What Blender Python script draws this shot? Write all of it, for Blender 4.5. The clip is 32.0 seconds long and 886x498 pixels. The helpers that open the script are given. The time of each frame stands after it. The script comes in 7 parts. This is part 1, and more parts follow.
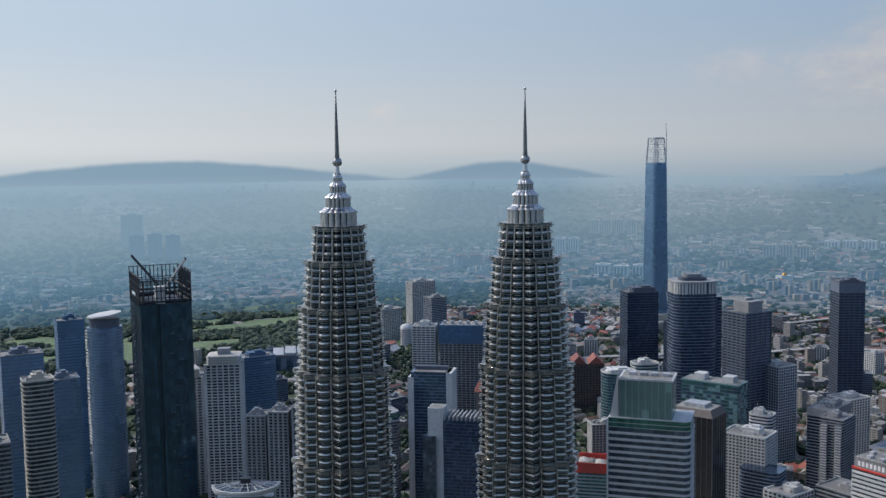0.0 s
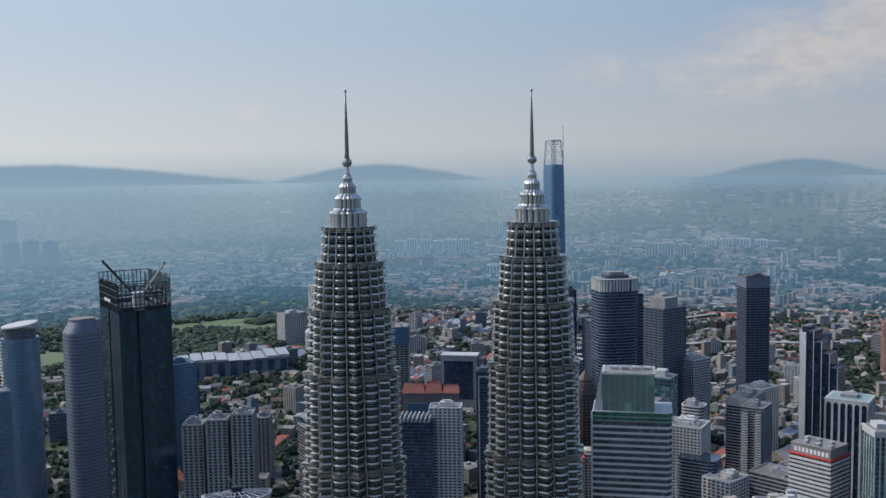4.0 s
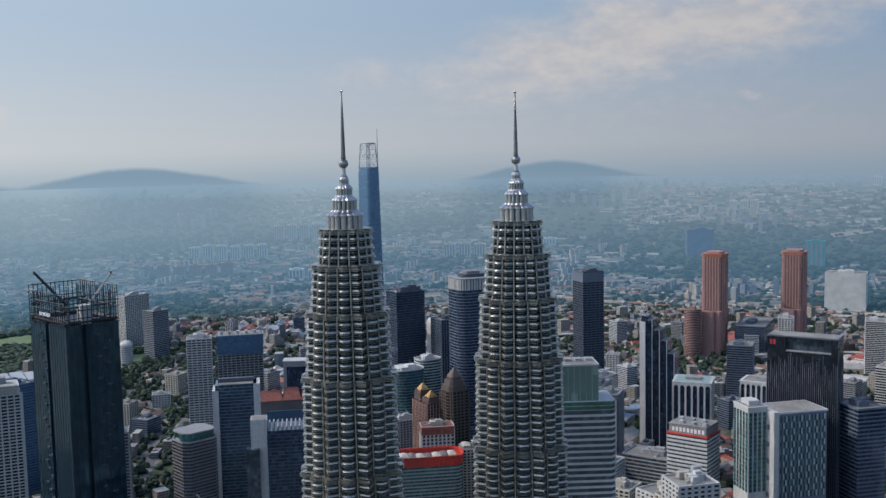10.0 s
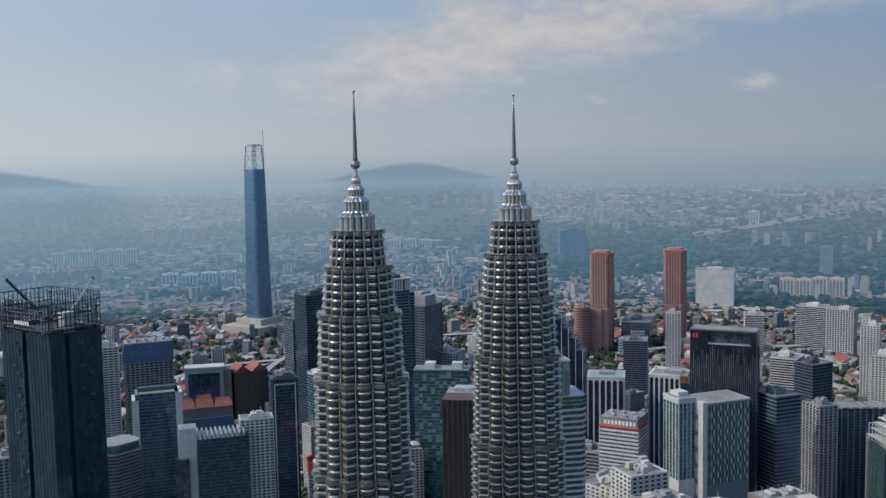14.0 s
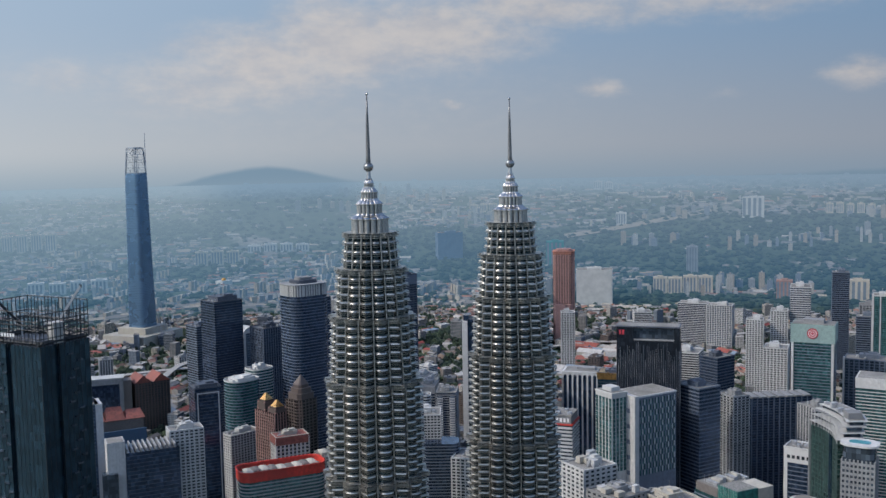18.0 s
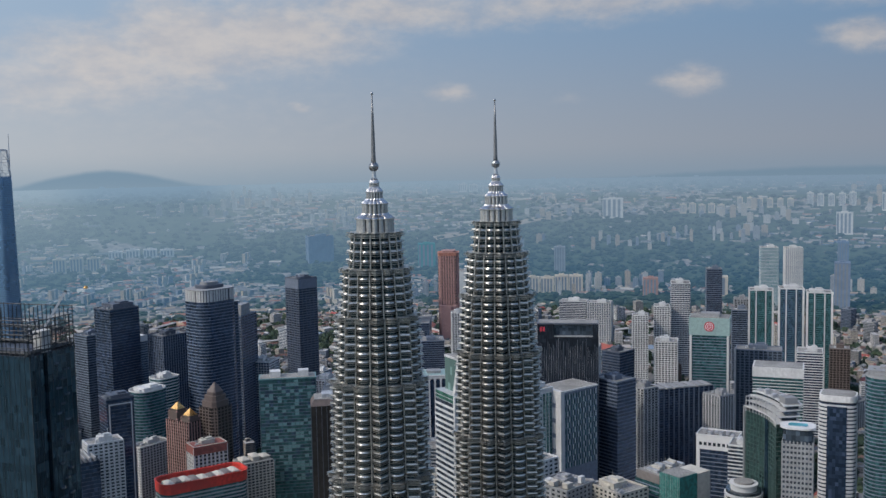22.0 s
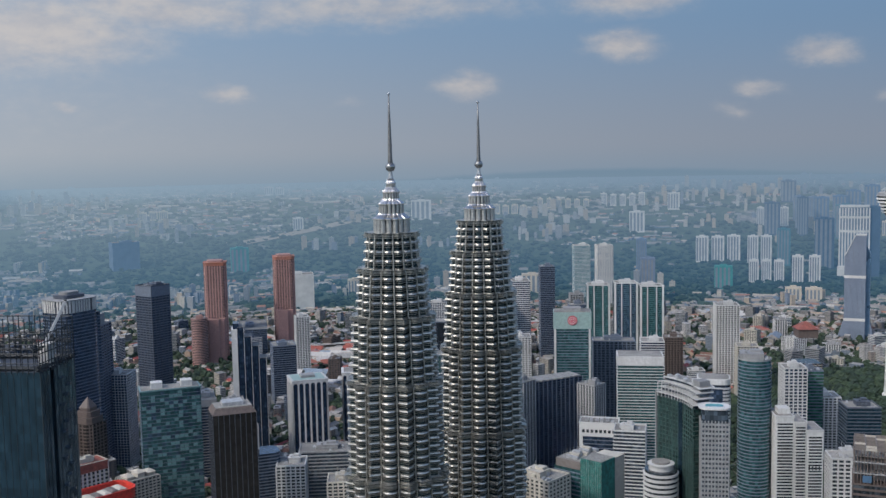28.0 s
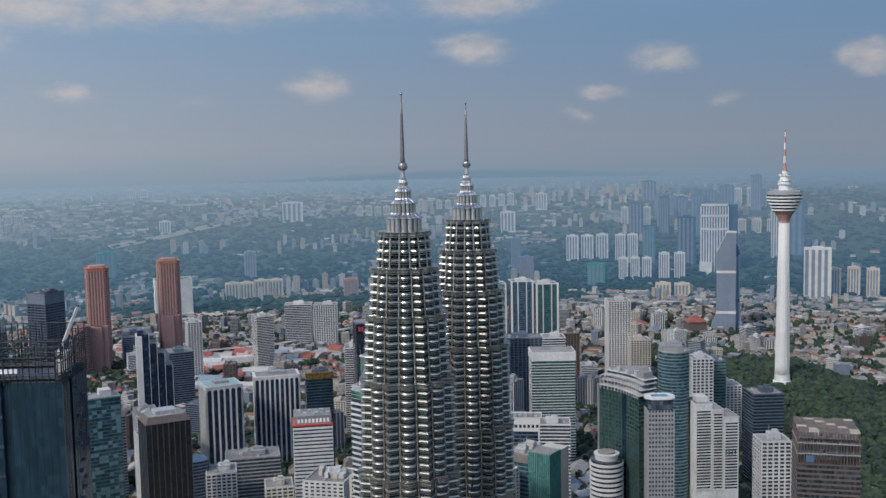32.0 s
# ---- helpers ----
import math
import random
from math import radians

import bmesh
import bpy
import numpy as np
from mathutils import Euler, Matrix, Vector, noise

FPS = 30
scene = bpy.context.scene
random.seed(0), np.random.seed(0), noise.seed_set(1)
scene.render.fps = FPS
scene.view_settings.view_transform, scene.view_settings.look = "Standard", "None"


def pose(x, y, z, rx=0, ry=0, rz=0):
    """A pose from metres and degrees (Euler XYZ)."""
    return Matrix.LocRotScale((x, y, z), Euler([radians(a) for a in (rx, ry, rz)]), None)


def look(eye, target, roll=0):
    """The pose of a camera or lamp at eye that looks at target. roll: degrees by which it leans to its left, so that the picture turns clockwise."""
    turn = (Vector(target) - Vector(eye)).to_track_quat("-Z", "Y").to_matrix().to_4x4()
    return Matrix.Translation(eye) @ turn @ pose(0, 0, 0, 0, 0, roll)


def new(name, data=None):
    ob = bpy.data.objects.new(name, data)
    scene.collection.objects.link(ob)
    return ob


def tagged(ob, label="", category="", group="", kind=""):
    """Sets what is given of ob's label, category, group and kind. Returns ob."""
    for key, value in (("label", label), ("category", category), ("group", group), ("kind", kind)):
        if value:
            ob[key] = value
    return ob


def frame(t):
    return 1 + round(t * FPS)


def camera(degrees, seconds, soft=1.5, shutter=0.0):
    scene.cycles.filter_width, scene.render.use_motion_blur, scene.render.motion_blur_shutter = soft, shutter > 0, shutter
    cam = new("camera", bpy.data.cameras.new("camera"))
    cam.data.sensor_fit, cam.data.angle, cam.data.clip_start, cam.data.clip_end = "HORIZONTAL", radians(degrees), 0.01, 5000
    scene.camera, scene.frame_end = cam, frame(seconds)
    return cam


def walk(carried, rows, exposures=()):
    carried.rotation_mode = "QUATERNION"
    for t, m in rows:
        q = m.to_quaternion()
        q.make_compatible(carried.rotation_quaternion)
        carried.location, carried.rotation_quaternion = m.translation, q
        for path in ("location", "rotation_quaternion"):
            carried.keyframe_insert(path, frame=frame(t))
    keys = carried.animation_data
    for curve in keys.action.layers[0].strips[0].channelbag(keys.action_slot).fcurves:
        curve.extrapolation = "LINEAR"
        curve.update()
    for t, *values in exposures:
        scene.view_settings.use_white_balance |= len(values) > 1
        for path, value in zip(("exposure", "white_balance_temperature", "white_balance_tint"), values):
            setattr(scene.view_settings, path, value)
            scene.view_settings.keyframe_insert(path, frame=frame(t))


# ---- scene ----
cam = camera(48.5, 32.0)
PATH = [
    (0, (-1.64, -0.443, 414.674), (-1.056, 1.461, 414.493), -0.8),
    (0.5, (-10.124, 1.528, 414.848), (-9.512, 3.424, 414.667), -0.8),
    (1, (-18.275, 4.079, 414.81), (-17.636, 5.965, 414.629), -0.8),
    (1.5, (-26.993, 6.663, 414.822), (-26.325, 8.539, 414.641), -0.8),
    (2, (-35.635, 9.396, 414.845), (-34.936, 11.261, 414.663), -0.8),
    (2.5, (-44.309, 12.46, 414.746), (-43.578, 14.312, 414.564), -0.9),
    (3, (-52.4, 15.691, 414.648), (-51.639, 17.531, 414.466), -0.9),
    (3.5, (-61.033, 18.822, 414.397), (-60.24, 20.649, 414.217), -0.9),
    (5.5, (-95.699, 35.538, 415.096), (-94.771, 37.3, 414.913), -1.0),
    (6, (-104.651, 39.6, 415.178), (-103.687, 41.343, 414.995), -1.0),
    (6.5, (-113.415, 43.908, 415.163), (-112.415, 45.631, 414.981), -1.1),
    (7, (-121.656, 48.41, 415.253), (-120.624, 50.113, 415.071), -1.1),
    (7.5, (-130.277, 53.214, 415.196), (-129.211, 54.896, 415.014), -1.1),
    (8, (-138.667, 58.416, 415.225), (-137.568, 60.077, 415.044), -1.1),
    (8.5, (-147.135, 63.515, 415.296), (-146.003, 65.153, 415.115), -1.1),
    (9, (-155.313, 68.33, 415.224), (-154.15, 69.947, 415.043), -1.2),
    (9.5, (-163.532, 74.211, 415.261), (-162.336, 75.804, 415.08), -1.2),
    (10, (-172.041, 79.714, 415.22), (-170.816, 81.285, 415.039), -1.2),
    (10.5, (-179.915, 85.169, 415.042), (-178.664, 86.718, 414.862), -1.2),
    (11, (-187.762, 90.932, 415.233), (-186.487, 92.463, 415.052), -1.1),
    (11.5, (-195.352, 97.083, 415.575), (-194.053, 98.593, 415.393), -1.1),
    (12, (-203.275, 103.602, 415.784), (-201.95, 105.088, 415.602), -1.1),
    (12.5, (-210.76, 110.231, 415.771), (-209.407, 111.693, 415.589), -1.1),
    (13, (-218.237, 116.381, 415.846), (-216.855, 117.816, 415.664), -1.1),
    (13.5, (-225.897, 122.69, 416.06), (-224.485, 124.094, 415.878), -1.1),
    (14, (-233.45, 129.704, 416.104), (-232.01, 131.079, 415.922), -1.1),
    (14.5, (-240.436, 136.628, 416.024), (-238.97, 137.977, 415.842), -1.1),
    (16.5, (-267.337, 165.426, 416.49), (-265.785, 166.675, 416.309), -1.1),
    (17, (-273.632, 172.332, 416.647), (-272.057, 173.551, 416.466), -1.0),
    (17.5, (-280.425, 179.719, 416.624), (-278.824, 180.904, 416.444), -1.0),
    (18, (-287.165, 187.256, 416.929), (-285.541, 188.409, 416.749), -1.1),
    (18.5, (-293.484, 194.974, 416.938), (-291.839, 196.097, 416.758), -1.0),
    (19, (-299.156, 202.555, 416.793), (-297.491, 203.648, 416.613), -1.1),
    (19.5, (-305.245, 210.14, 416.761), (-303.559, 211.2, 416.581), -1.0),
    (20, (-310.644, 218.575, 416.791), (-308.937, 219.6, 416.611), -1.1),
    (20.5, (-316.155, 226.97, 416.654), (-314.429, 227.963, 416.474), -1.0),
    (21, (-321.926, 234.528, 416.601), (-320.182, 235.492, 416.422), -1.1),
    (21.5, (-326.948, 242.943, 416.521), (-325.186, 243.872, 416.342), -1.0),
    (22, (-331.79, 251.651, 416.557), (-330.009, 252.545, 416.378), -1.1),
    (22.5, (-336.991, 260.083, 416.753), (-335.195, 260.944, 416.573), -1.1),
    (23, (-341.635, 268.278, 416.646), (-339.824, 269.107, 416.466), -1.1),
    (23.5, (-346.146, 276.937, 416.589), (-344.32, 277.733, 416.41), -1.1),
    (24, (-350.527, 285.559, 416.77), (-348.687, 286.321, 416.59), -1.1),
    (24.5, (-354.615, 294.622, 416.727), (-352.76, 295.348, 416.548), -1.1),
    (25, (-358.775, 303.247, 416.865), (-356.907, 303.938, 416.686), -1.1),
    (25.5, (-362.992, 312.286, 416.915), (-361.112, 312.943, 416.736), -1.1),
    (27.5, (-377.477, 349.329, 417.243), (-375.553, 349.847, 417.062), -1.1),
    (28, (-380.456, 358.999, 417.375), (-378.523, 359.482, 417.194), -1.1),
    (28.5, (-383.693, 368.6, 417.343), (-381.752, 369.046, 417.161), -1.1),
    (29, (-386.106, 377.732, 417.46), (-384.157, 378.143, 417.278), -1.1),
    (29.5, (-389.077, 387.047, 417.563), (-387.121, 387.423, 417.381), -1.1),
    (30, (-392.093, 396.876, 417.392), (-390.13, 397.215, 417.21), -1.1),
    (30.5, (-394.413, 406.579, 417.336), (-392.444, 406.882, 417.156), -1.1),
    (31, (-396.405, 416.193, 417.716), (-394.432, 416.46, 417.534), -1.1),
    (31.5, (-398.134, 426.4, 417.772), (-396.155, 426.63, 417.59), -1.1),
    (32, (-399.322, 437.028, 417.744), (-397.34, 437.22, 417.561), -1.1),
]
walk(cam, [(t, look(eye, target, roll)) for t, eye, target, roll in PATH])

# ---- world, sun ----
SUN_AZ, SUN_EL = radians(-50.0), radians(42.0)      # azimuth from +y towards +x
SUN_DIR = Vector((math.sin(SUN_AZ) * math.cos(SUN_EL), math.cos(SUN_AZ) * math.cos(SUN_EL), math.sin(SUN_EL)))


class Graph:
    """Small helper to wire node trees."""

    def __init__(self, tree):
        self.t = tree
        tree.nodes.clear()

    def node(self, kind, values=()):
        n = self.t.nodes.new(kind)
        for k, v in dict(values).items():
            s = n.inputs[k]
            if isinstance(v, bpy.types.NodeSocket):
                self.t.links.new(v, s)
            else:
                s.default_value = v
        return n

    def math(self, op, a, b=0.0, c=0.0, clamp=False):
        n = self.node("ShaderNodeMath", {0: a, 1: b, 2: c})
        n.operation, n.use_clamp = op, clamp
        return n.outputs[0]

    def vmath(self, op, a, b=(0, 0, 0)):
        n = self.node("ShaderNodeVectorMath", {0: a, 1: b})
        n.operation = op
        return n

    def ramp(self, v, lo, hi, a=0.0, b=1.0, smooth=True):
        n = self.node("ShaderNodeMapRange", {0: v, 1: lo, 2: hi, 3: a, 4: b})
        n.interpolation_type = "SMOOTHSTEP" if smooth else "LINEAR"
        return n.outputs[0]

    def mix(self, f, a, b, mode="MIX"):
        n = self.node("ShaderNodeMix")
        n.data_type, n.blend_type = "RGBA", mode
        for s, v in zip((n.inputs[0], n.inputs[6], n.inputs[7]), (f, a, b)):
            if isinstance(v, bpy.types.NodeSocket):
                self.t.links.new(v, s)
            else:
                s.default_value = (*v, 1) if isinstance(v, tuple) and len(v) == 3 else v
        return n.outputs[2]

    def noise(self, vec, scale, detail=3.0, rough=0.55):
        return self.node("ShaderNodeTexNoise", {"Vector": vec, "Scale": scale, "Detail": detail, "Roughness": rough}).outputs[0]


world = bpy.data.worlds.new("sky")
scene.world = world
world.use_nodes = True
g = Graph(world.node_tree)
sky = g.node("ShaderNodeTexSky")
sky.sky_type, sky.sun_disc, sky.sun_elevation, sky.sun_rotation = "NISHITA", False, SUN_EL, SUN_AZ
sky.air_density, sky.dust_density, sky.ozone_density = 1.2, 2.5, 1.5
way = g.node("ShaderNodeTexCoord").outputs["Generated"]
sep = g.node("ShaderNodeSeparateXYZ", {0: way})
az = g.math("MULTIPLY", g.math("ARCTAN2", sep.outputs[0], sep.outputs[1]), 57.2958)
el = g.math("MULTIPLY", g.math("ARCSINE", sep.outputs[2]), 57.2958)
toward = g.math("POWER", g.math("ADD", g.math("MULTIPLY", g.math("COSINE", g.math("SUBTRACT", g.math("MULTIPLY", az, 1 / 57.2958), SUN_AZ)), 0.5), 0.5), 1.32)
low = g.mix(toward, (0.225, 0.265, 0.335), (0.77, 0.80, 0.80))
high = g.mix(toward, (0.15, 0.258, 0.41), (0.59, 0.70, 0.82))
haze = g.mix(g.ramp(el, -0.5, 9.0), low, high)
clear = g.mix(1.0, sky.outputs[0], (0.175, 0.187, 0.205), "MULTIPLY")
air = g.mix(g.ramp(el, 7.0, 30.0), haze, clear)
land = g.mix(toward, (0.19, 0.265, 0.355), (0.43, 0.54, 0.61))
air = g.mix(g.ramp(el, -1.7, 1.1), land, air)
# clouds: azimuth, elevation, half widths, strength
spot = g.node("ShaderNodeCombineXYZ", {0: az, 1: el}).outputs[0]
stretch = g.vmath("MULTIPLY", spot, (0.32, 0.62, 1)).outputs[0]
warp = g.node("ShaderNodeTexNoise", {"Vector": stretch, "Scale": 0.55, "Detail": 5.0, "Roughness": 0.6})
moved = g.vmath("ADD", spot, g.vmath("MULTIPLY", g.vmath("SUBTRACT", warp.outputs[1], (0.5, 0.5, 0.5)).outputs[0], (3.6, 2.2, 0)).outputs[0]).outputs[0]
cover = None
for ca, ce, ra, re, k in ((41.0, 4.6, 7.5, 2.4, 0.55), (45.0, 5.6, 7.0, 2.8, 0.8), (49.0, 6.9, 5.8, 2.9, 0.95), (53.5, 7.2, 8.0, 2.8, 0.9), (60, 8.6, 9.0, 1.6, 0.75), (71, 8.7, 13.0, 1.5, 0.65), (34, 5.0, 5.0, 1.8, 0.4),
                          (63.9, 3.9, 1.5, 0.8, 0.6), (77.6, 4.2, 2.3, 0.95, 0.7), (55.4, 3.1, 0.9, 0.5, 0.5), (71, 3.4, 1.6, 0.6, 0.3), (86.3, 6.3, 2.4, 1.0, 0.75),
                          (87, 8.9, 4.4, 1.3, 0.75), (97.2, 5.6, 2.2, 0.9, 0.75), (93.6, 3.7, 1.9, 0.7, 0.6), (92.5, 2.4, 1.3, 0.6, 0.4), (107.7, 5.0, 2.2, 1.1, 0.8),
                          (100.7, 3.0, 1.3, 0.6, 0.4), (13.7, 2.9, 1.3, 0.8, 0.45), (6, 2.6, 1.0, 0.6, 0.3), (98, 9.6, 4.0, 0.9, 0.6), (118, 6.5, 5.0, 2.0, 0.6), (-30, 8.0, 8.0, 2.0, 0.4), (48, 3.6, 26, 5.5, 0.26), (72, 9.5, 14, 2.0, 0.35)):
    away = g.vmath("LENGTH", g.vmath("DIVIDE", g.vmath("SUBTRACT", moved, (ca, ce, 0)).outputs[0], (ra, re, 1)).outputs[0]).outputs[1]
    one = g.ramp(away, 1.3, 0.2, 0.0, k * 0.84, False)
    cover = one if cover is None else g.math("MAXIMUM", cover, one)
grain = g.noise(stretch, 1.3, 6.0, 0.55)
wisp = g.noise(stretch, 2.6, 7.0, 0.62)
cover = g.math("MULTIPLY", g.ramp(g.math("ADD", cover, g.math("MULTIPLY", g.math("SUBTRACT", wisp, 0.5), 0.5)), 0.0, 0.8), g.ramp(cover, 0.0, 0.4, 0.0, 0.9))
cloud = g.mix(g.ramp(grain, 0.25, 0.7), g.mix(toward, (0.36, 0.37, 0.415), (0.66, 0.65, 0.67)), g.mix(toward, (0.50, 0.475, 0.47), (0.76, 0.72, 0.70)))
air = g.mix(cover, air, cloud)
# far ranges of hills, tens of kilometres off, painted on the sky with haze
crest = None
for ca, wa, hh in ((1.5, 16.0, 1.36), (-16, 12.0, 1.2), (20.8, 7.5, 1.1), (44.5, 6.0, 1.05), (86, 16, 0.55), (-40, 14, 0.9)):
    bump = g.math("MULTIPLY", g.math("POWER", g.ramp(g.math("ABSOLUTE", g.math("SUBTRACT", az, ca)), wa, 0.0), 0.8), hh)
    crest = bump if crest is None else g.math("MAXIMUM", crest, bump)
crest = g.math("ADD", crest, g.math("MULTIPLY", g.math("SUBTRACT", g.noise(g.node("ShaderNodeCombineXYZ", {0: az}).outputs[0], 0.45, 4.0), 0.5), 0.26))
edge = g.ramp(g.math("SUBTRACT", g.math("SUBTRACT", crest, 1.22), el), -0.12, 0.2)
# hill colours fade to haze at the foot and pale towards the sun
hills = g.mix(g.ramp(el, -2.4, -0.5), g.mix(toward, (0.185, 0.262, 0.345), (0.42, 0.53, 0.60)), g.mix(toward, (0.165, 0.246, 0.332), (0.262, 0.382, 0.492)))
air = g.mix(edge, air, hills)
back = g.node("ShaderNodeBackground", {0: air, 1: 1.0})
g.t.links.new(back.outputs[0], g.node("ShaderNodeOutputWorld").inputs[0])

sun = new("sun", bpy.data.lights.new("sun", "SUN"))
sun.data.energy, sun.data.angle, sun.data.color = 2.0, radians(1.5), (1.0, 0.93, 0.84)
sun.matrix_world = look(SUN_DIR * 900, (0, 0, 0))


# ---- materials ----
def material(name, colour, rough=0.6, metal=0.0, vary=0.12, scale=0.15, bump=0.0, tint=None, spec=0.5, object_vary=0.1, streak=0.0):
    """A surface with stains at two scales, fine relief and a slight difference from piece to piece."""
    m = bpy.data.materials.new(name)
    m.use_nodes = True
    g = Graph(m.node_tree)
    where = g.node("ShaderNodeNewGeometry").outputs["Position"]
    big = g.noise(where, scale * 0.13, 3.0)
    fine = g.noise(where, scale * 2.0, 5.0, 0.65)
    dark = tuple(c * (1 - vary * 2.2) for c in colour)
    light = tuple(min(1, c * (1 + vary)) for c in colour)
    col = g.mix(g.ramp(fine, 0.3, 0.7), dark, light)
    if tint:
        col = g.mix(g.ramp(big, 0.42, 0.64), col, tint)
    if streak:
        down = g.noise(g.vmath("MULTIPLY", where, (1.0, 1.0, 0.05)).outputs[0], scale * 4.0, 3.0)
        col = g.mix(g.ramp(down, 0.5, 0.75, 0.0, streak), col, tuple(c * 0.45 for c in colour))
    rnd = g.node("ShaderNodeObjectInfo").outputs["Random"]
    col = g.mix(1.0, col, g.node("ShaderNodeCombineColor", {i: g.ramp(rnd, 0, 1, 1 - object_vary, 1 + object_vary, False) for i in range(3)}).outputs[0], "MULTIPLY")
    p = g.node("ShaderNodeBsdfPrincipled", {"Base Color": col, "Roughness": g.ramp(fine, 0.2, 0.8, rough * 0.8, min(1, rough * 1.2)), "Metallic": metal, "Specular IOR Level": spec})
    if bump:
        g.t.links.new(g.node("ShaderNodeBump", {"Height": fine, "Strength": bump, "Distance": 0.3}).outputs[0], p.inputs["Normal"])
    g.t.links.new(p.outputs[0], g.node("ShaderNodeOutputMaterial").inputs[0])
    return m


def glass(name, colour, rough=0.08, metal=0.55, cell=(3.0, 3.8), uneven=0.35, blind=0.5):
    """Coated facade glass: each pane tinted and turned a little on its own, some with blinds down."""
    m = bpy.data.materials.new(name)
    m.use_nodes = True
    g = Graph(m.node_tree)
    where = g.node("ShaderNodeNewGeometry").outputs["Position"]
    snap = g.vmath("SNAP", g.vmath("ADD", where, (0.37, 0.37, 0.21)).outputs[0], (cell[0], cell[0], cell[1])).outputs[0]
    rnd = g.node("ShaderNodeTexWhiteNoise", {"Vector": snap})
    col = g.mix(g.ramp(rnd.outputs[0], 0.0, 1.0), tuple(c * (1 - uneven) for c in colour), tuple(min(1, c * (1 + uneven)) for c in colour))
    col = g.mix(g.ramp(rnd.outputs[0], 0.90, 0.93, 0.0, blind), col, tuple(min(1, c * 2.2 + 0.03) for c in colour))
    soft = g.noise(where, 0.02, 3.0)
    tip = g.vmath("MULTIPLY", g.vmath("SUBTRACT", rnd.outputs[1], (0.5, 0.5, 0.5)).outputs[0], (0.035, 0.035, 0.02)).outputs[0]
    norm = g.vmath("NORMALIZE", g.vmath("ADD", g.node("ShaderNodeNewGeometry").outputs["Normal"], tip).outputs[0]).outputs[0]
    p = g.node("ShaderNodeBsdfPrincipled", {"Base Color": col, "Roughness": g.ramp(soft, 0.3, 0.7, rough, rough * 1.8), "Metallic": metal, "Normal": norm})
    g.t.links.new(p.outputs[0], g.node("ShaderNodeOutputMaterial").inputs[0])
    return m


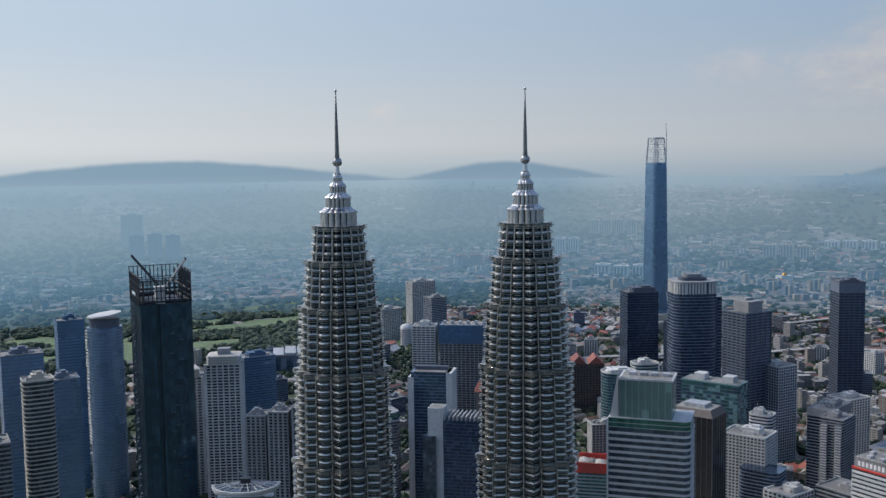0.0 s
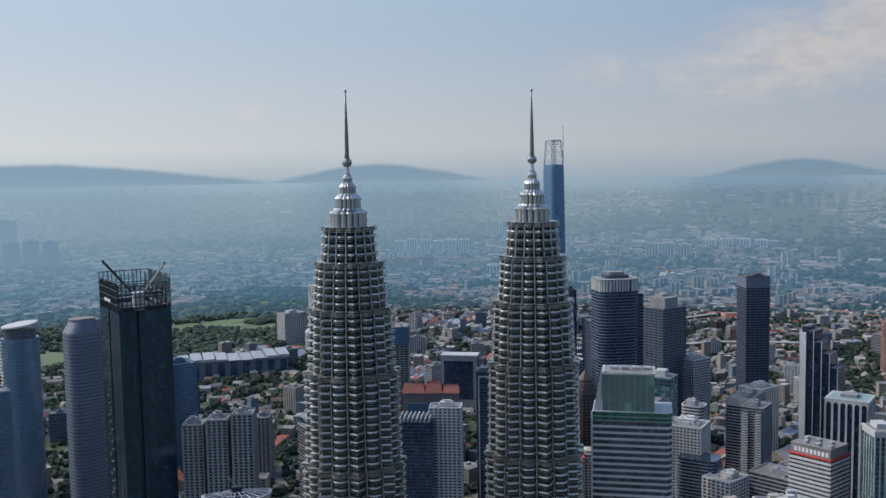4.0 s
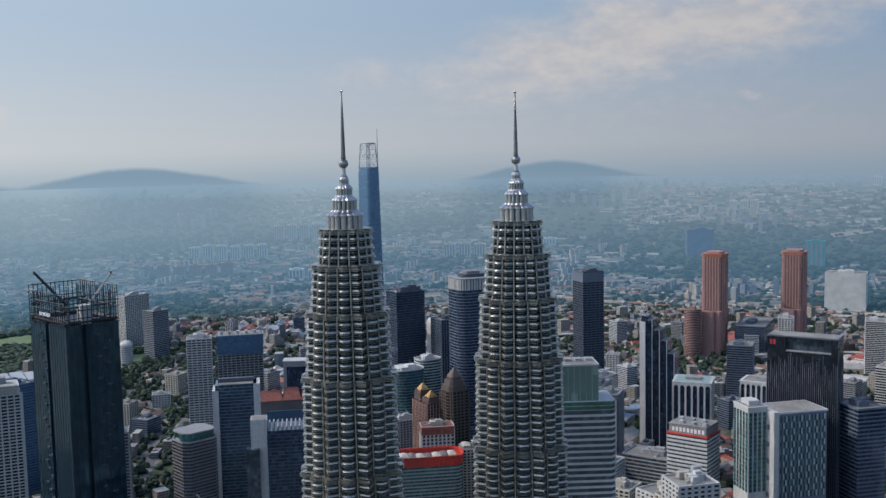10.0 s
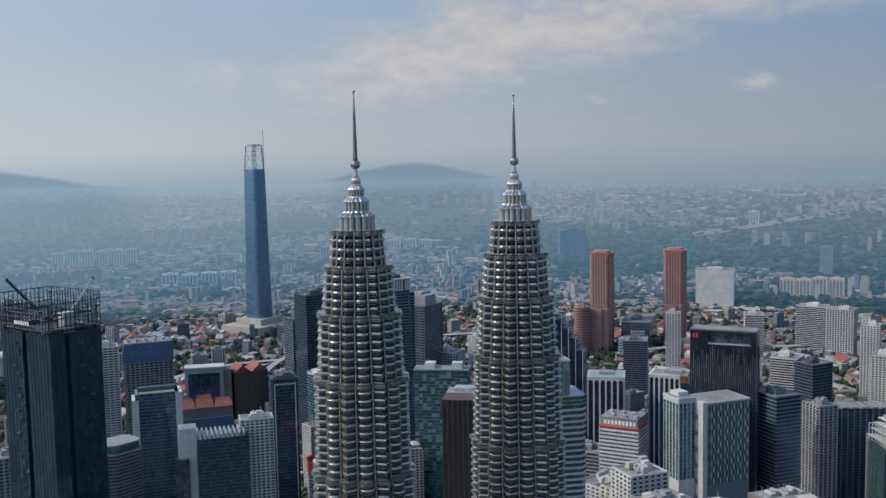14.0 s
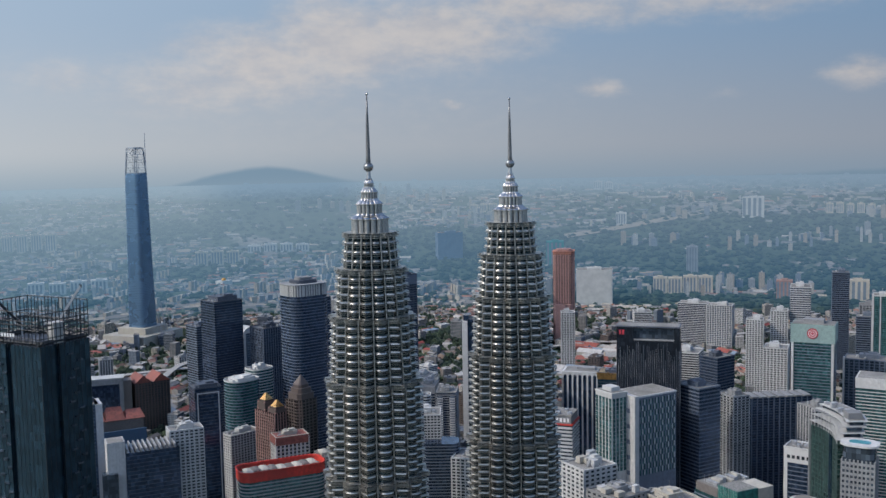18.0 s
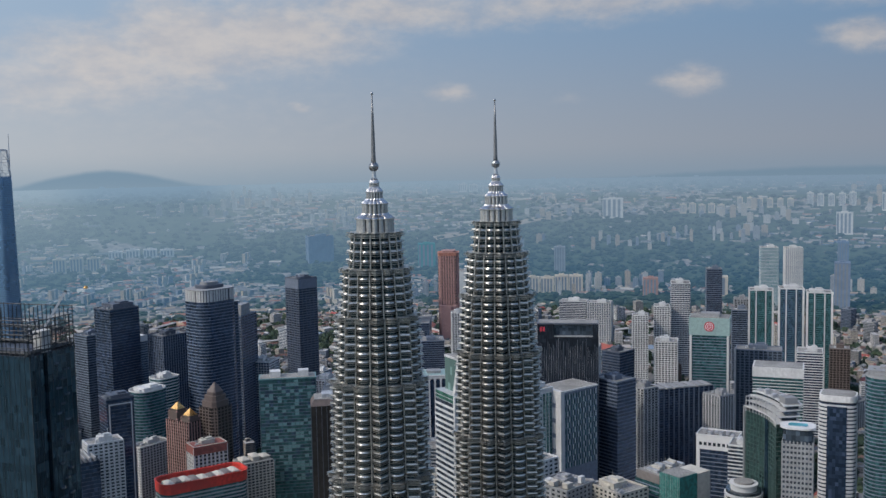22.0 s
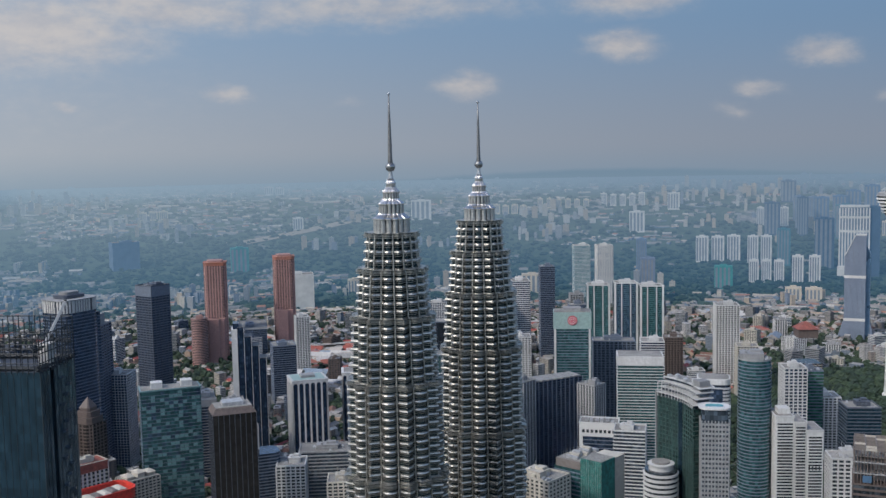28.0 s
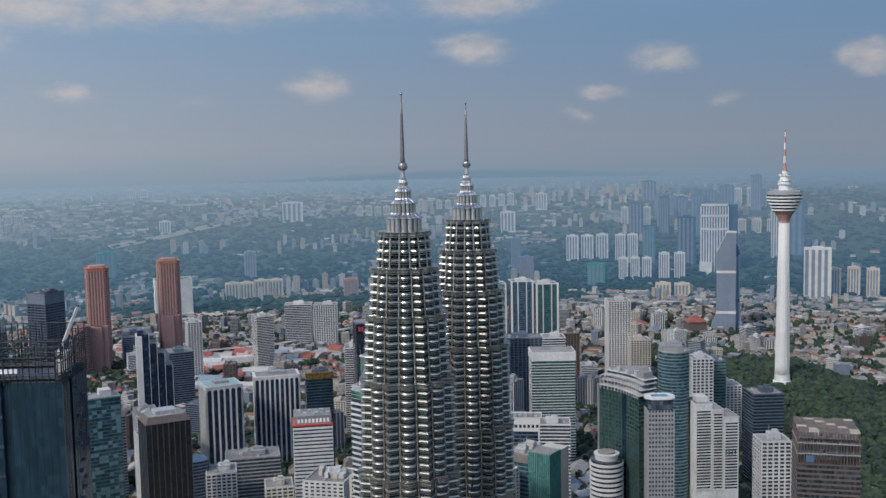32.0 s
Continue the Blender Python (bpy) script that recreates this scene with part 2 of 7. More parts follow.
M = {
    "tower_white": material("fresh white paint", (0.62, 0.62, 0.61), 0.6, vary=0.04, tint=(0.57, 0.57, 0.56)),
    "steel": material("brushed stainless steel", (0.44, 0.425, 0.39), 0.32, 0.82, 0.14, 0.5, object_vary=0.12),
    "steel_dull": material("weathered steel cladding", (0.30, 0.295, 0.285), 0.38, 0.8, 0.15, 0.4),
    "spire": material("polished steel", (0.50, 0.495, 0.49), 0.22, 0.92, 0.08, 0.5),
    "mast_steel": material("dull mast steel", (0.20, 0.20, 0.20), 0.45, 0.7, 0.1, 0.5),
    "crown_steel": material("satin steel panels", (0.42, 0.415, 0.40), 0.4, 0.85, 0.1, 0.5),
    "tower_glass": glass("dark green tower glass", (0.035, 0.058, 0.066), 0.12, 0.45, (2.0, 4.1), 0.35, 0.25),
    "black_glass": glass("near black blue glass", (0.032, 0.072, 0.105), 0.1, 0.65, (3.0, 4.2), 0.25, 0.12),
    "blue_glass": glass("blue curtain glass", (0.07, 0.12, 0.19), 0.08, 0.6),
    "sky_glass": glass("pale blue curtain glass", (0.15, 0.26, 0.39), 0.2, 0.6, (3.0, 4.0), 0.05, 0.05),
    "navy_glass": glass("navy glass", (0.05, 0.08, 0.135), 0.1, 0.6),
    "grey_glass": glass("grey smoked glass", (0.075, 0.10, 0.13), 0.12, 0.5),
    "teal_glass": glass("teal glass", (0.05, 0.14, 0.15), 0.1, 0.5),
    "green_glass": glass("green glass", (0.06, 0.17, 0.13), 0.12, 0.4),
    "bronze_glass": glass("bronze glass", (0.06, 0.054, 0.05), 0.14, 0.6, (3.0, 3.8), 0.2, 0.12),
    "ribbed_glass": glass("black ribbed glass", (0.02, 0.026, 0.036), 0.16, 0.35, (1.9, 4.0), 0.3, 0.2),
    "taupe": material("brown grey stone bands", (0.17, 0.15, 0.14), 0.7, vary=0.12, tint=(0.13, 0.118, 0.11)),
    "window": glass("room windows", (0.04, 0.05, 0.06), 0.12, 0.25, (1.7, 3.2), 0.6),
    "white": material("white painted concrete", (0.54, 0.54, 0.53), 0.7, vary=0.08, tint=(0.44, 0.44, 0.43), streak=0.35),
    "cream": material("cream render", (0.47, 0.44, 0.38), 0.75, vary=0.08, tint=(0.38, 0.36, 0.31), streak=0.35),
    "grey": material("grey concrete", (0.28, 0.285, 0.29), 0.8, vary=0.12, tint=(0.22, 0.225, 0.23), streak=0.3),
    "dark": material("charcoal cladding", (0.075, 0.088, 0.115), 0.5, vary=0.15, tint=(0.06, 0.072, 0.095)),
    "slate": material("slate blue cladding", (0.13, 0.158, 0.205), 0.6, vary=0.12, tint=(0.105, 0.13, 0.17)),
    "blue_steel": material("blue grey cladding", (0.19, 0.235, 0.31), 0.55, vary=0.1, tint=(0.16, 0.20, 0.27)),
    "brown": material("brown granite", (0.11, 0.085, 0.076), 0.6, vary=0.15, tint=(0.10, 0.075, 0.065)),
    "pink": material("salmon tile facing", (0.37, 0.215, 0.19), 0.7, vary=0.12, tint=(0.32, 0.185, 0.165)),
    "red": material("red sheet roofing", (0.60, 0.05, 0.035), 0.55, vary=0.15, tint=(0.36, 0.045, 0.035)),
    "maroon": material("faded red roof tiles", (0.26, 0.085, 0.065), 0.75, vary=0.2, tint=(0.21, 0.07, 0.058)),
    "terracotta": material("terracotta tiles", (0.36, 0.17, 0.13), 0.8, vary=0.2, tint=(0.33, 0.11, 0.06)),
    "gold": material("gilded roof", (0.62, 0.36, 0.13), 0.30, 0.85, 0.12),
    "teal_panel": material("pale teal panels", (0.13, 0.25, 0.26), 0.4, 0.2, vary=0.1, tint=(0.11, 0.21, 0.22)),
    "copper_green": material("pale green cladding", (0.27, 0.38, 0.36), 0.5, vary=0.08, tint=(0.23, 0.33, 0.31)),
    "penthouse": glass("green penthouse glass", (0.15, 0.24, 0.22), 0.15, 0.4, (4.0, 6.0), 0.08),
    "net": material("green building net", (0.025, 0.15, 0.13), 0.8, vary=0.25, tint=(0.018, 0.10, 0.09)),
    "blue_net": material("blue building net", (0.06, 0.13, 0.22), 0.8, vary=0.2, tint=(0.05, 0.10, 0.17)),
    "roof": material("flat roof screed", (0.27, 0.262, 0.245), 0.9, vary=0.22, scale=0.3, tint=(0.17, 0.165, 0.155)),
    "plant": material("galvanised roof plant", (0.42, 0.43, 0.44), 0.5, 0.3, vary=0.15),
    "far_plant": material("pale galvanised steelwork", (0.40, 0.45, 0.50), 0.7, 0.1, vary=0.1),
    "lattice": material("dark steel lattice", (0.03, 0.036, 0.042), 0.5, 0.15),
    "pool": material("pool water", (0.10, 0.36, 0.42), 0.15),
    "bars": material("pale sign lettering", (0.75, 0.75, 0.75), 0.6, vary=0.03),
    "sign_red": material("crimson sign", (0.40, 0.03, 0.05), 0.6),
}


# ---- mesh helpers ----
def mesh_of(name, verts, faces, mat, smooth=False):
    me = bpy.data.meshes.new(name)
    me.from_pydata(verts, [], faces)
    me.materials.append(mat)
    if smooth:
        me.shade_smooth()
    me.update()
    return me


def prism_data(poly, z0, z1, poly_top=None):
    top = poly_top or poly
    n = len(poly)
    v = [(x, y, z0) for x, y in poly] + [(x, y, z1) for x, y in top]
    f = [(i, (i + 1) % n, n + (i + 1) % n, n + i) for i in range(n)] + [tuple(range(n, 2 * n)), tuple(range(n - 1, -1, -1))]
    return v, f


def join(pieces):
    v, f = [], []
    for a, b in pieces:
        k = len(v)
        v += a
        f += [tuple(i + k for i in q) for q in b]
    return v, f


def box_data(x0, y0, z0, x1, y1, z1):
    return prism_data([(x0, y0), (x1, y0), (x1, y1), (x0, y1)], z0, z1)


def beam_data(a, b, r, n=4):
    a, b = Vector(a), Vector(b)
    d = (b - a).normalized()
    s = d.orthogonal().normalized()
    t = d.cross(s)
    ring = [s * math.cos(2 * math.pi * (i + 0.5) / n) * r + t * math.sin(2 * math.pi * (i + 0.5) / n) * r for i in range(n)]
    v = [tuple(a + q) for q in ring] + [tuple(b + q) for q in ring]
    return v, [(i, (i + 1) % n, n + (i + 1) % n, n + i) for i in range(n)] + [tuple(range(n, 2 * n)), tuple(range(n - 1, -1, -1))]


def lathe_data(profile, n=24):
    v, f = [], []
    for r, z in profile:
        v += [(r * math.cos(2 * math.pi * i / n), r * math.sin(2 * math.pi * i / n), z) for i in range(n)]
    for k in range(len(profile) - 1):
        f += [(k * n + i, k * n + (i + 1) % n, (k + 1) * n + (i + 1) % n, (k + 1) * n + i) for i in range(n)]
    f += [tuple(range(n - 1, -1, -1)), tuple((len(profile) - 1) * n + i for i in range(n))]
    return v, f


def part(name, data, mat, parent, label="", at=None, smooth=False):
    """One mesh object under a thing; data is a mesh to share or vertices and faces."""
    me = data if isinstance(data, bpy.types.Mesh) else mesh_of(name, data[0], data[1], M[mat], smooth)
    ob = new(name, me)
    ob.parent = parent
    if at is not None:
        ob.matrix_basis = at if isinstance(at, Matrix) else Matrix.Translation(at)
    if label:
        ob["label"] = label
    return ob


def thing(name, x, y, z, yaw, label, category, group="", kind=""):
    ob = new(name)
    ob.matrix_basis = pose(x, y, z, 0, 0, yaw)
    return tagged(ob, label, category, group, kind)


def rect(w, d, cut=0.0, round_=0):
    """A footprint w by d with cut or rounded corners, counter-clockwise."""
    a, b = w / 2, d / 2
    if not cut:
        return [(-a, -b), (a, -b), (a, b), (-a, b)]
    out = []
    n = round_ or 1
    for cx, cy, s in ((a - cut, -b + cut, -90), (a - cut, b - cut, 0), (-a + cut, b - cut, 90), (-a + cut, -b + cut, 180)):
        out += [(cx + cut * math.cos(radians(s + 90 * i / n)), cy + cut * math.sin(radians(s + 90 * i / n))) for i in range(n + 1)]
    return out


def ellipse(w, d, n=28):
    return [(w / 2 * math.cos(2 * math.pi * i / n), d / 2 * math.sin(2 * math.pi * i / n)) for i in range(n)]


def grown(poly, e):
    """The footprint moved outwards by e."""
    n = len(poly)
    out = []
    for i in range(n):
        p, q, r = (Vector(poly[k % n]) for k in (i - 1, i, i + 1))
        a, b = (q - p).normalized(), (r - q).normalized()
        na, nb = Vector((a.y, -a.x)), Vector((b.y, -b.x))
        m = (na + nb) / max(0.3, 1 + na.dot(nb))
        out.append((q.x + m.x * e, q.y + m.y * e))
    return out


def ring_data(outer, inner, z0, z1):
    """An upright wall that follows a footprint, with a level top."""
    n = len(outer)
    v = [(x, y, z0) for x, y in outer] + [(x, y, z1) for x, y in outer] + [(x, y, z1) for x, y in inner] + [(x, y, z0) for x, y in inner]
    f = []
    for k in range(3):
        f += [(k * n + i, k * n + (i + 1) % n, (k + 1) * n + (i + 1) % n, (k + 1) * n + i) for i in range(n)]
    return v, f


def drum_data(x, y, z0, z1, r, n=8):
    return prism_data([(x + r * math.cos(2 * math.pi * i / n), y + r * math.sin(2 * math.pi * i / n)) for i in range(n)], z0, z1)


def edge_spots(poly, step, short=1.2):
    """Points and outward turns along the footprint's edges, step apart."""
    out = []
    n = len(poly)
    for i in range(n):
        a, b = Vector(poly[i]), Vector(poly[(i + 1) % n])
        length = (b - a).length
        if length < short:
            continue
        k = max(1, round(length / step))
        for j in range(k):
            p = a.lerp(b, (j + 0.5) / k) if k == 1 else a.lerp(b, j / k)
            out.append((p.x, p.y, math.atan2(b.y - a.y, b.x - a.x)))
    return out


# ---- ground ----
MID = Vector((150.0, 500.0))
FAR = 4330.0


def rise(r):
    """Ground height at r metres from the middle: flat city, then the land climbing to the skyline."""
    return 0.0 if r < 2900 else 318.0 * ((r - 2900) / (FAR - 2900)) ** 1.35


def hill(x, y):
    """The wooded hill under the telecommunications tower."""
    d2 = ((x - 1075) / 330) ** 2 + ((y - 72) / 170) ** 2
    return 94 * math.exp(-d2 * 1.2)


def ground_z(x, y):
    return rise((Vector((x, y)) - MID).length) + hill(x, y)


def ground_material():
    m = bpy.data.materials.new("city ground")
    m.use_nodes = True
    g = Graph(m.node_tree)
    where = g.node("ShaderNodeNewGeometry").outputs["Position"]
    patch = g.noise(where, 0.0032, 4.0, 0.6)
    block = g.noise(where, 0.013, 3.0, 0.6)
    fine = g.noise(where, 0.09, 5.0, 0.65)
    paved = g.mix(g.ramp(fine, 0.35, 0.65), (0.10, 0.10, 0.10), (0.26, 0.24, 0.22))
    green = g.mix(g.ramp(fine, 0.3, 0.7), (0.018, 0.035, 0.016), (0.055, 0.085, 0.035))
    col = g.mix(g.ramp(block, 0.46, 0.54), paved, green)
    col = g.mix(g.ramp(patch, 0.60, 0.66, 0.0, 0.85), col, (0.30, 0.24, 0.18))
    p = g.node("ShaderNodeBsdfPrincipled", {"Base Color": col, "Roughness": 0.9})
    g.t.links.new(g.node("ShaderNodeBump", {"Height": fine, "Strength": 0.4, "Distance": 1.0}).outputs[0], p.inputs["Normal"])
    g.t.links.new(p.outputs[0], g.node("ShaderNodeOutputMaterial").inputs[0])
    return m


M["ground"] = ground_material()


HILLS = ((-6, 20), (20.8, 7), (44.5, 6))       # azimuth and half width of the far hills


def haze_surface(name, base_of, rough=0.9):
    """The far distance: its own colours, with haze painted in as emission that thickens outwards."""
    m = bpy.data.materials.new(name)
    m.use_nodes = True
    g = Graph(m.node_tree)
    where = g.node("ShaderNodeNewGeometry").outputs["Position"]
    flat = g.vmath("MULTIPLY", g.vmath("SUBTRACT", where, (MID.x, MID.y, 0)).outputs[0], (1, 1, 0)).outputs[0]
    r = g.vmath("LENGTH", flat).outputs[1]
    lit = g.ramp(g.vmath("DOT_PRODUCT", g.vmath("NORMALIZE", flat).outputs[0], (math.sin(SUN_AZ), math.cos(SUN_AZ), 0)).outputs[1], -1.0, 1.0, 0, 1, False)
    # painted haze colour, paler towards the sun's bearing and near the skyline
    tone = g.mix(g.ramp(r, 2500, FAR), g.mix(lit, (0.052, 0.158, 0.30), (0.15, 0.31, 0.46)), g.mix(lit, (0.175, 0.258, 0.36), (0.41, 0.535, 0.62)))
    # over the hill slopes the painted haze colour is made darker
    way = g.node("ShaderNodeSeparateXYZ", {0: flat})
    az = g.math("MULTIPLY", g.math("ARCTAN2", way.outputs[0], way.outputs[1]), 57.2958)
    slope = None
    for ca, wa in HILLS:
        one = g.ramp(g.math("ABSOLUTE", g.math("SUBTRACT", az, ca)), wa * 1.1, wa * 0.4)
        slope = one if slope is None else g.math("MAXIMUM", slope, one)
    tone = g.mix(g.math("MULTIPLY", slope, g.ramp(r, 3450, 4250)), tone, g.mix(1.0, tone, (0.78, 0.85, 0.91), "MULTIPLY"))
    # share of emitted haze, growing with the distance from the middle
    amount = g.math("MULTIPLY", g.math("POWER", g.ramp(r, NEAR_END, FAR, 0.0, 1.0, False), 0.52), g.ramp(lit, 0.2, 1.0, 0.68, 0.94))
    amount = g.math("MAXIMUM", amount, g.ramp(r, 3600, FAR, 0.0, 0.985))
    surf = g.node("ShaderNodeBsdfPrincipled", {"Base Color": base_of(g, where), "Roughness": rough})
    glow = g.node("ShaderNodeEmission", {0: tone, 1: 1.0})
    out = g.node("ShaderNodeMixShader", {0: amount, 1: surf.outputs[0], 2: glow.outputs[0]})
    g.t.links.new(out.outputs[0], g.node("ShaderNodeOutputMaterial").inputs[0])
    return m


def far_ground(g, where):
    patch = g.noise(where, 0.0022, 5.0, 0.6)
    fine = g.noise(where, 0.03, 5.0, 0.65)
    green = g.mix(g.ramp(fine, 0.3, 0.7), (0.018, 0.036, 0.016), (0.06, 0.085, 0.04))
    return g.mix(g.ramp(patch, 0.60, 0.66), green, g.mix(g.ramp(fine, 0.35, 0.65), (0.12, 0.11, 0.10), (0.30, 0.27, 0.24)))


NEAR_END = 2100.0
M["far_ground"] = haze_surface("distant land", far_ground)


def sheet(name, radii, mat, seg=180):
    gv, gf = [], []
    for r in radii:
        for i in range(seg):
            a = 2 * math.pi * i / seg
            x, y = MID.x + r * math.cos(a), MID.y + r * math.sin(a)
            gv.append((x, y, ground_z(x, y)))
    for k in range(len(radii) - 1):
        gf += [(k * seg + i, (k + 1) * seg + i, (k + 1) * seg + (i + 1) % seg, k * seg + (i + 1) % seg) for i in range(seg)]
    return new(name, mesh_of(name, gv, gf, M[mat], True))


tagged(sheet("ground", [0.5, 60, 150, 300, 450, 600, 700, 750, 800, 850, 900, 950, 1000, 1050, 1100, 1200, 1400, 1600, 1900, NEAR_END], "ground"), "grey and green city ground with streets and yards", "ground", kind="structure")
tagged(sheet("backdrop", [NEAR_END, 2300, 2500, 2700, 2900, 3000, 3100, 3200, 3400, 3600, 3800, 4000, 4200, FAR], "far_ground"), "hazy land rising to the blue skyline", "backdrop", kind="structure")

# ---- the twin towers ----
FLOOR = 4.1
LOBE_TURN = -15.2


def star(r, e=0.0, notch=0.79):
    """The towers' plan: eight pointed bays and eight round ones, parted by narrow slots."""
    out = []
    for k in range(8):
        ring = [(0.0, 1.0), (4.7, 0.926), (9.3, 0.86), (9.7, notch), (12.8, notch)]
        for j in range(9):
            b = radians(-9.3 + 18.6 * j / 8)
            ring.append((22.5 - 9.3 + 18.6 * j / 8, 0.80 * math.cos(b) + math.sqrt(0.0225 - (0.80 * math.sin(b)) ** 2)))
        ring += [(32.2, notch), (35.3, notch), (35.7, 0.86), (40.3, 0.926)]
        out += [((q * r + e) * math.cos(radians(45 * k + d)), (q * r + e) * math.sin(radians(45 * k + d))) for d, q in ring]
    return out


def petals(r, inner=0.80):
    """Plan of the crown: sixteen lobes with sharp creases between them."""
    out = []
    for i in range(192):
        b = 2 * math.pi * i / 192
        q = inner + (0.97 + 0.03 * math.cos(8 * b) - inner) * abs(math.cos(8 * b)) ** 0.55
        out.append((q * r * math.cos(b), q * r * math.sin(b)))
    return out


# setbacks of the shaft: foot, head, radius at the foot and at the head
TIERS = [(216.0, 257.0, 27.7, 27.4), (257.0, 305.5, 26.0, 25.4), (305.5, 338.5, 23.7, 22.3), (338.5, 362.5, 20.4, 18.6), (362.5, 380.5, 16.0, 14.2)]


def twin_tower(x, y):
    t = thing("twin_tower", x, y, 0, LOBE_TURN, "stainless steel skyscraper with ledged star plan and tall spire", "skyscraper", "twin towers")
    part("lower_shaft", prism_data(star(27.0), 0, 216), "steel_dull", t)
    for z0, z1, r0, r1 in TIERS:
        n = max(1, round((z1 - z0) / FLOOR))
        fh = (z1 - z0) / n
        rm = (r0 + r1) / 2
        glaz = mesh_of("glazing", *prism_data(star(rm, -1.7), 0, fh), M["tower_glass"])
        spand = mesh_of("spandrel", *join([prism_data(star(rm, -1.2), 0, 0.28, star(rm, 0.0)), prism_data(star(rm, 0.0), 0.28, 0.45), prism_data(star(rm, 0.0), 0.45, 1.2, star(rm, -0.34)), prism_data(star(rm, -0.3), 1.2, 1.4, star(rm, -1.2))]), M["steel"])
        ledge = mesh_of("sunshade", *join([prism_data(star(rm, -0.35), -1.05, -0.93), prism_data(star(rm, 0.3), 0.0, 0.16)]), M["steel"])
        for k in range(n):
            s = (r0 + (r1 - r0) * (k + 0.5) / n) / rm
            at = Matrix.Translation((0, 0, z0 + k * fh)) @ Matrix.Diagonal((s, s, 1, 1))
            part("glazing", glaz, "", t, at=at)
            part("spandrel", spand, "", t, at=at)
            part("sunshade", ledge, "", t, at=at @ Matrix.Translation((0, 0, fh - 0.4)))
        # upright tubes in the slots between the bays
        for i in range(16):
            a = radians(22.5 * i + 11.25)
            ra, rb = 0.855 * r0 + 0.1, 0.855 * r1 + 0.1
            part("corner_tube", beam_data((ra * math.cos(a), ra * math.sin(a), z0), (rb * math.cos(a), rb * math.sin(a), z1), 0.42, 8), "steel", t)
        # the double ledge and rail that crown each setback
        for h, e in ((-1.5, 0.55), (-0.7, 0.9), (0.1, 0.75), (0.8, 0.45)):
            part("setback_ledge", prism_data(star(r1, e, 0.85), z1 + h, z1 + h + 0.24), "steel", t)
        part("parapet", prism_data(star(r1, -0.5, 0.84), z1 - 0.4, z1 + 0.7), "tower_glass", t)
    # the crown: lobed drums under bell-shaped petal roofs, each smaller than the last
    drum = None
    for k, (r, z0, z1, up) in enumerate(((9.6, 380.5, 388.1, 6.9), (6.6, 390.6, 395.5, 4.5), (4.25, 397.9, 401.4, 2.75), (2.5, 403.4, 405.8, 1.5))):
        steps = ((1.0, z0, 0.80), (0.985, z1, 0.80))
        roof = ((1.05, z1, 0.83), (1.045, z1 + 0.35, 0.83), (0.97, z1 + 0.9, 0.82), (0.86, z1 + 1.5, 0.80), (up / r + 0.05, z1 + 2.1, 0.79), (up / r, z1 + 2.8, 0.78))
        for name, levels, mat in (("crown_tier", steps, "crown_steel"), ("crown_petals", roof, "spire")):
            v, f = [], []
            for q, zz, inner in levels:
                v += [(x, y, zz) for x, y in petals(r * q, inner)]
            for j in range(len(levels) - 1):
                f += [(j * 192 + i, j * 192 + (i + 1) % 192, (j + 1) * 192 + (i + 1) % 192, (j + 1) * 192 + i) for i in range(192)]
            f.append(tuple((len(levels) - 1) * 192 + i for i in range(192)))
            tier = part(name, (v, f), mat, t, "polished steel petal roof" if mat == "spire" else "")
            drum = drum or tier
    # dark uprights set in the creases stand in for the shade between lobes
    for i in range(16):
        a = radians(22.5 * i + 11.25)
        for r, z0, z1 in ((9.6 * 0.845, 380.5, 388.4), (6.6 * 0.845, 391.2, 395.7), (4.25 * 0.85, 398.6, 401.5)):
            part("crown_fin", beam_data((r * math.cos(a), r * math.sin(a), z0), (r * math.cos(a), r * math.sin(a), z1), 0.3, 6), "lattice", drum)
    for zz, rr in ((380.2, 10.6), (387.9, 10.15), (395.3, 7.0), (401.2, 4.5)):
        part("crown_ledge", prism_data(petals(rr, 0.86), zz, zz + 0.28), "steel", t)
    part("neck", lathe_data([(1.5, 405.6), (1.75, 407.6), (1.85, 408.0), (1.3, 408.4), (1.05, 410.4), (0.9, 412.4)], 16), "spire", t)
    ball = lathe_data([(2.45 * math.cos(radians(b)) + 0.02, 414.2 + 2.45 * math.sin(radians(b))) for b in range(-90, 91, 15)], 24)
    globe = part("ring_ball", ball, "spire", t, smooth=True)
    for k in range(-3, 4):
        rr = math.sqrt(2.55 ** 2 - (k * 0.6) ** 2)
        part("ball_ring", lathe_data([(rr, 414.1 + k * 0.6), (rr + 0.12, 414.2 + k * 0.6), (rr, 414.3 + k * 0.6)], 24), "steel_dull", globe)
    mast = part("mast", lathe_data([(1.15, 416.2), (1.3, 417.0), (1.12, 418.5), (0.95, 428), (0.6, 440), (0.28, 450.1)], 14), "mast_steel", t, smooth=True)
    part("mast_ball", lathe_data([(0.75 * math.cos(radians(b)) + 0.01, 450.7 + 0.75 * math.sin(radians(b))) for b in range(-90, 91, 30)], 12), "spire", mast, smooth=True)
    return t


twin_tower(96.6, 504.8)
twin_tower(191.0, 479.1)

# ---- city buildings ----
BOX = {}


def unit_box(mat):
    if mat not in BOX:
        BOX[mat] = mesh_of("pier", *box_data(-0.5, -0.5, 0, 0.5, 0.5, 1), M[mat])
    return BOX[mat]


def lowest(t):
    """The height below which a building's storeys stay hidden behind nearer roofs; kept plain there."""
    x, y = t.location.x, t.location.y
    return max(0.0, 405.0 - 0.352 * max(math.hypot(x - ex, y - ey) for ex, ey in ((0, 0), (-110, 42), (-220, 118), (-312, 220), (-378, 350), (-400, 437))))


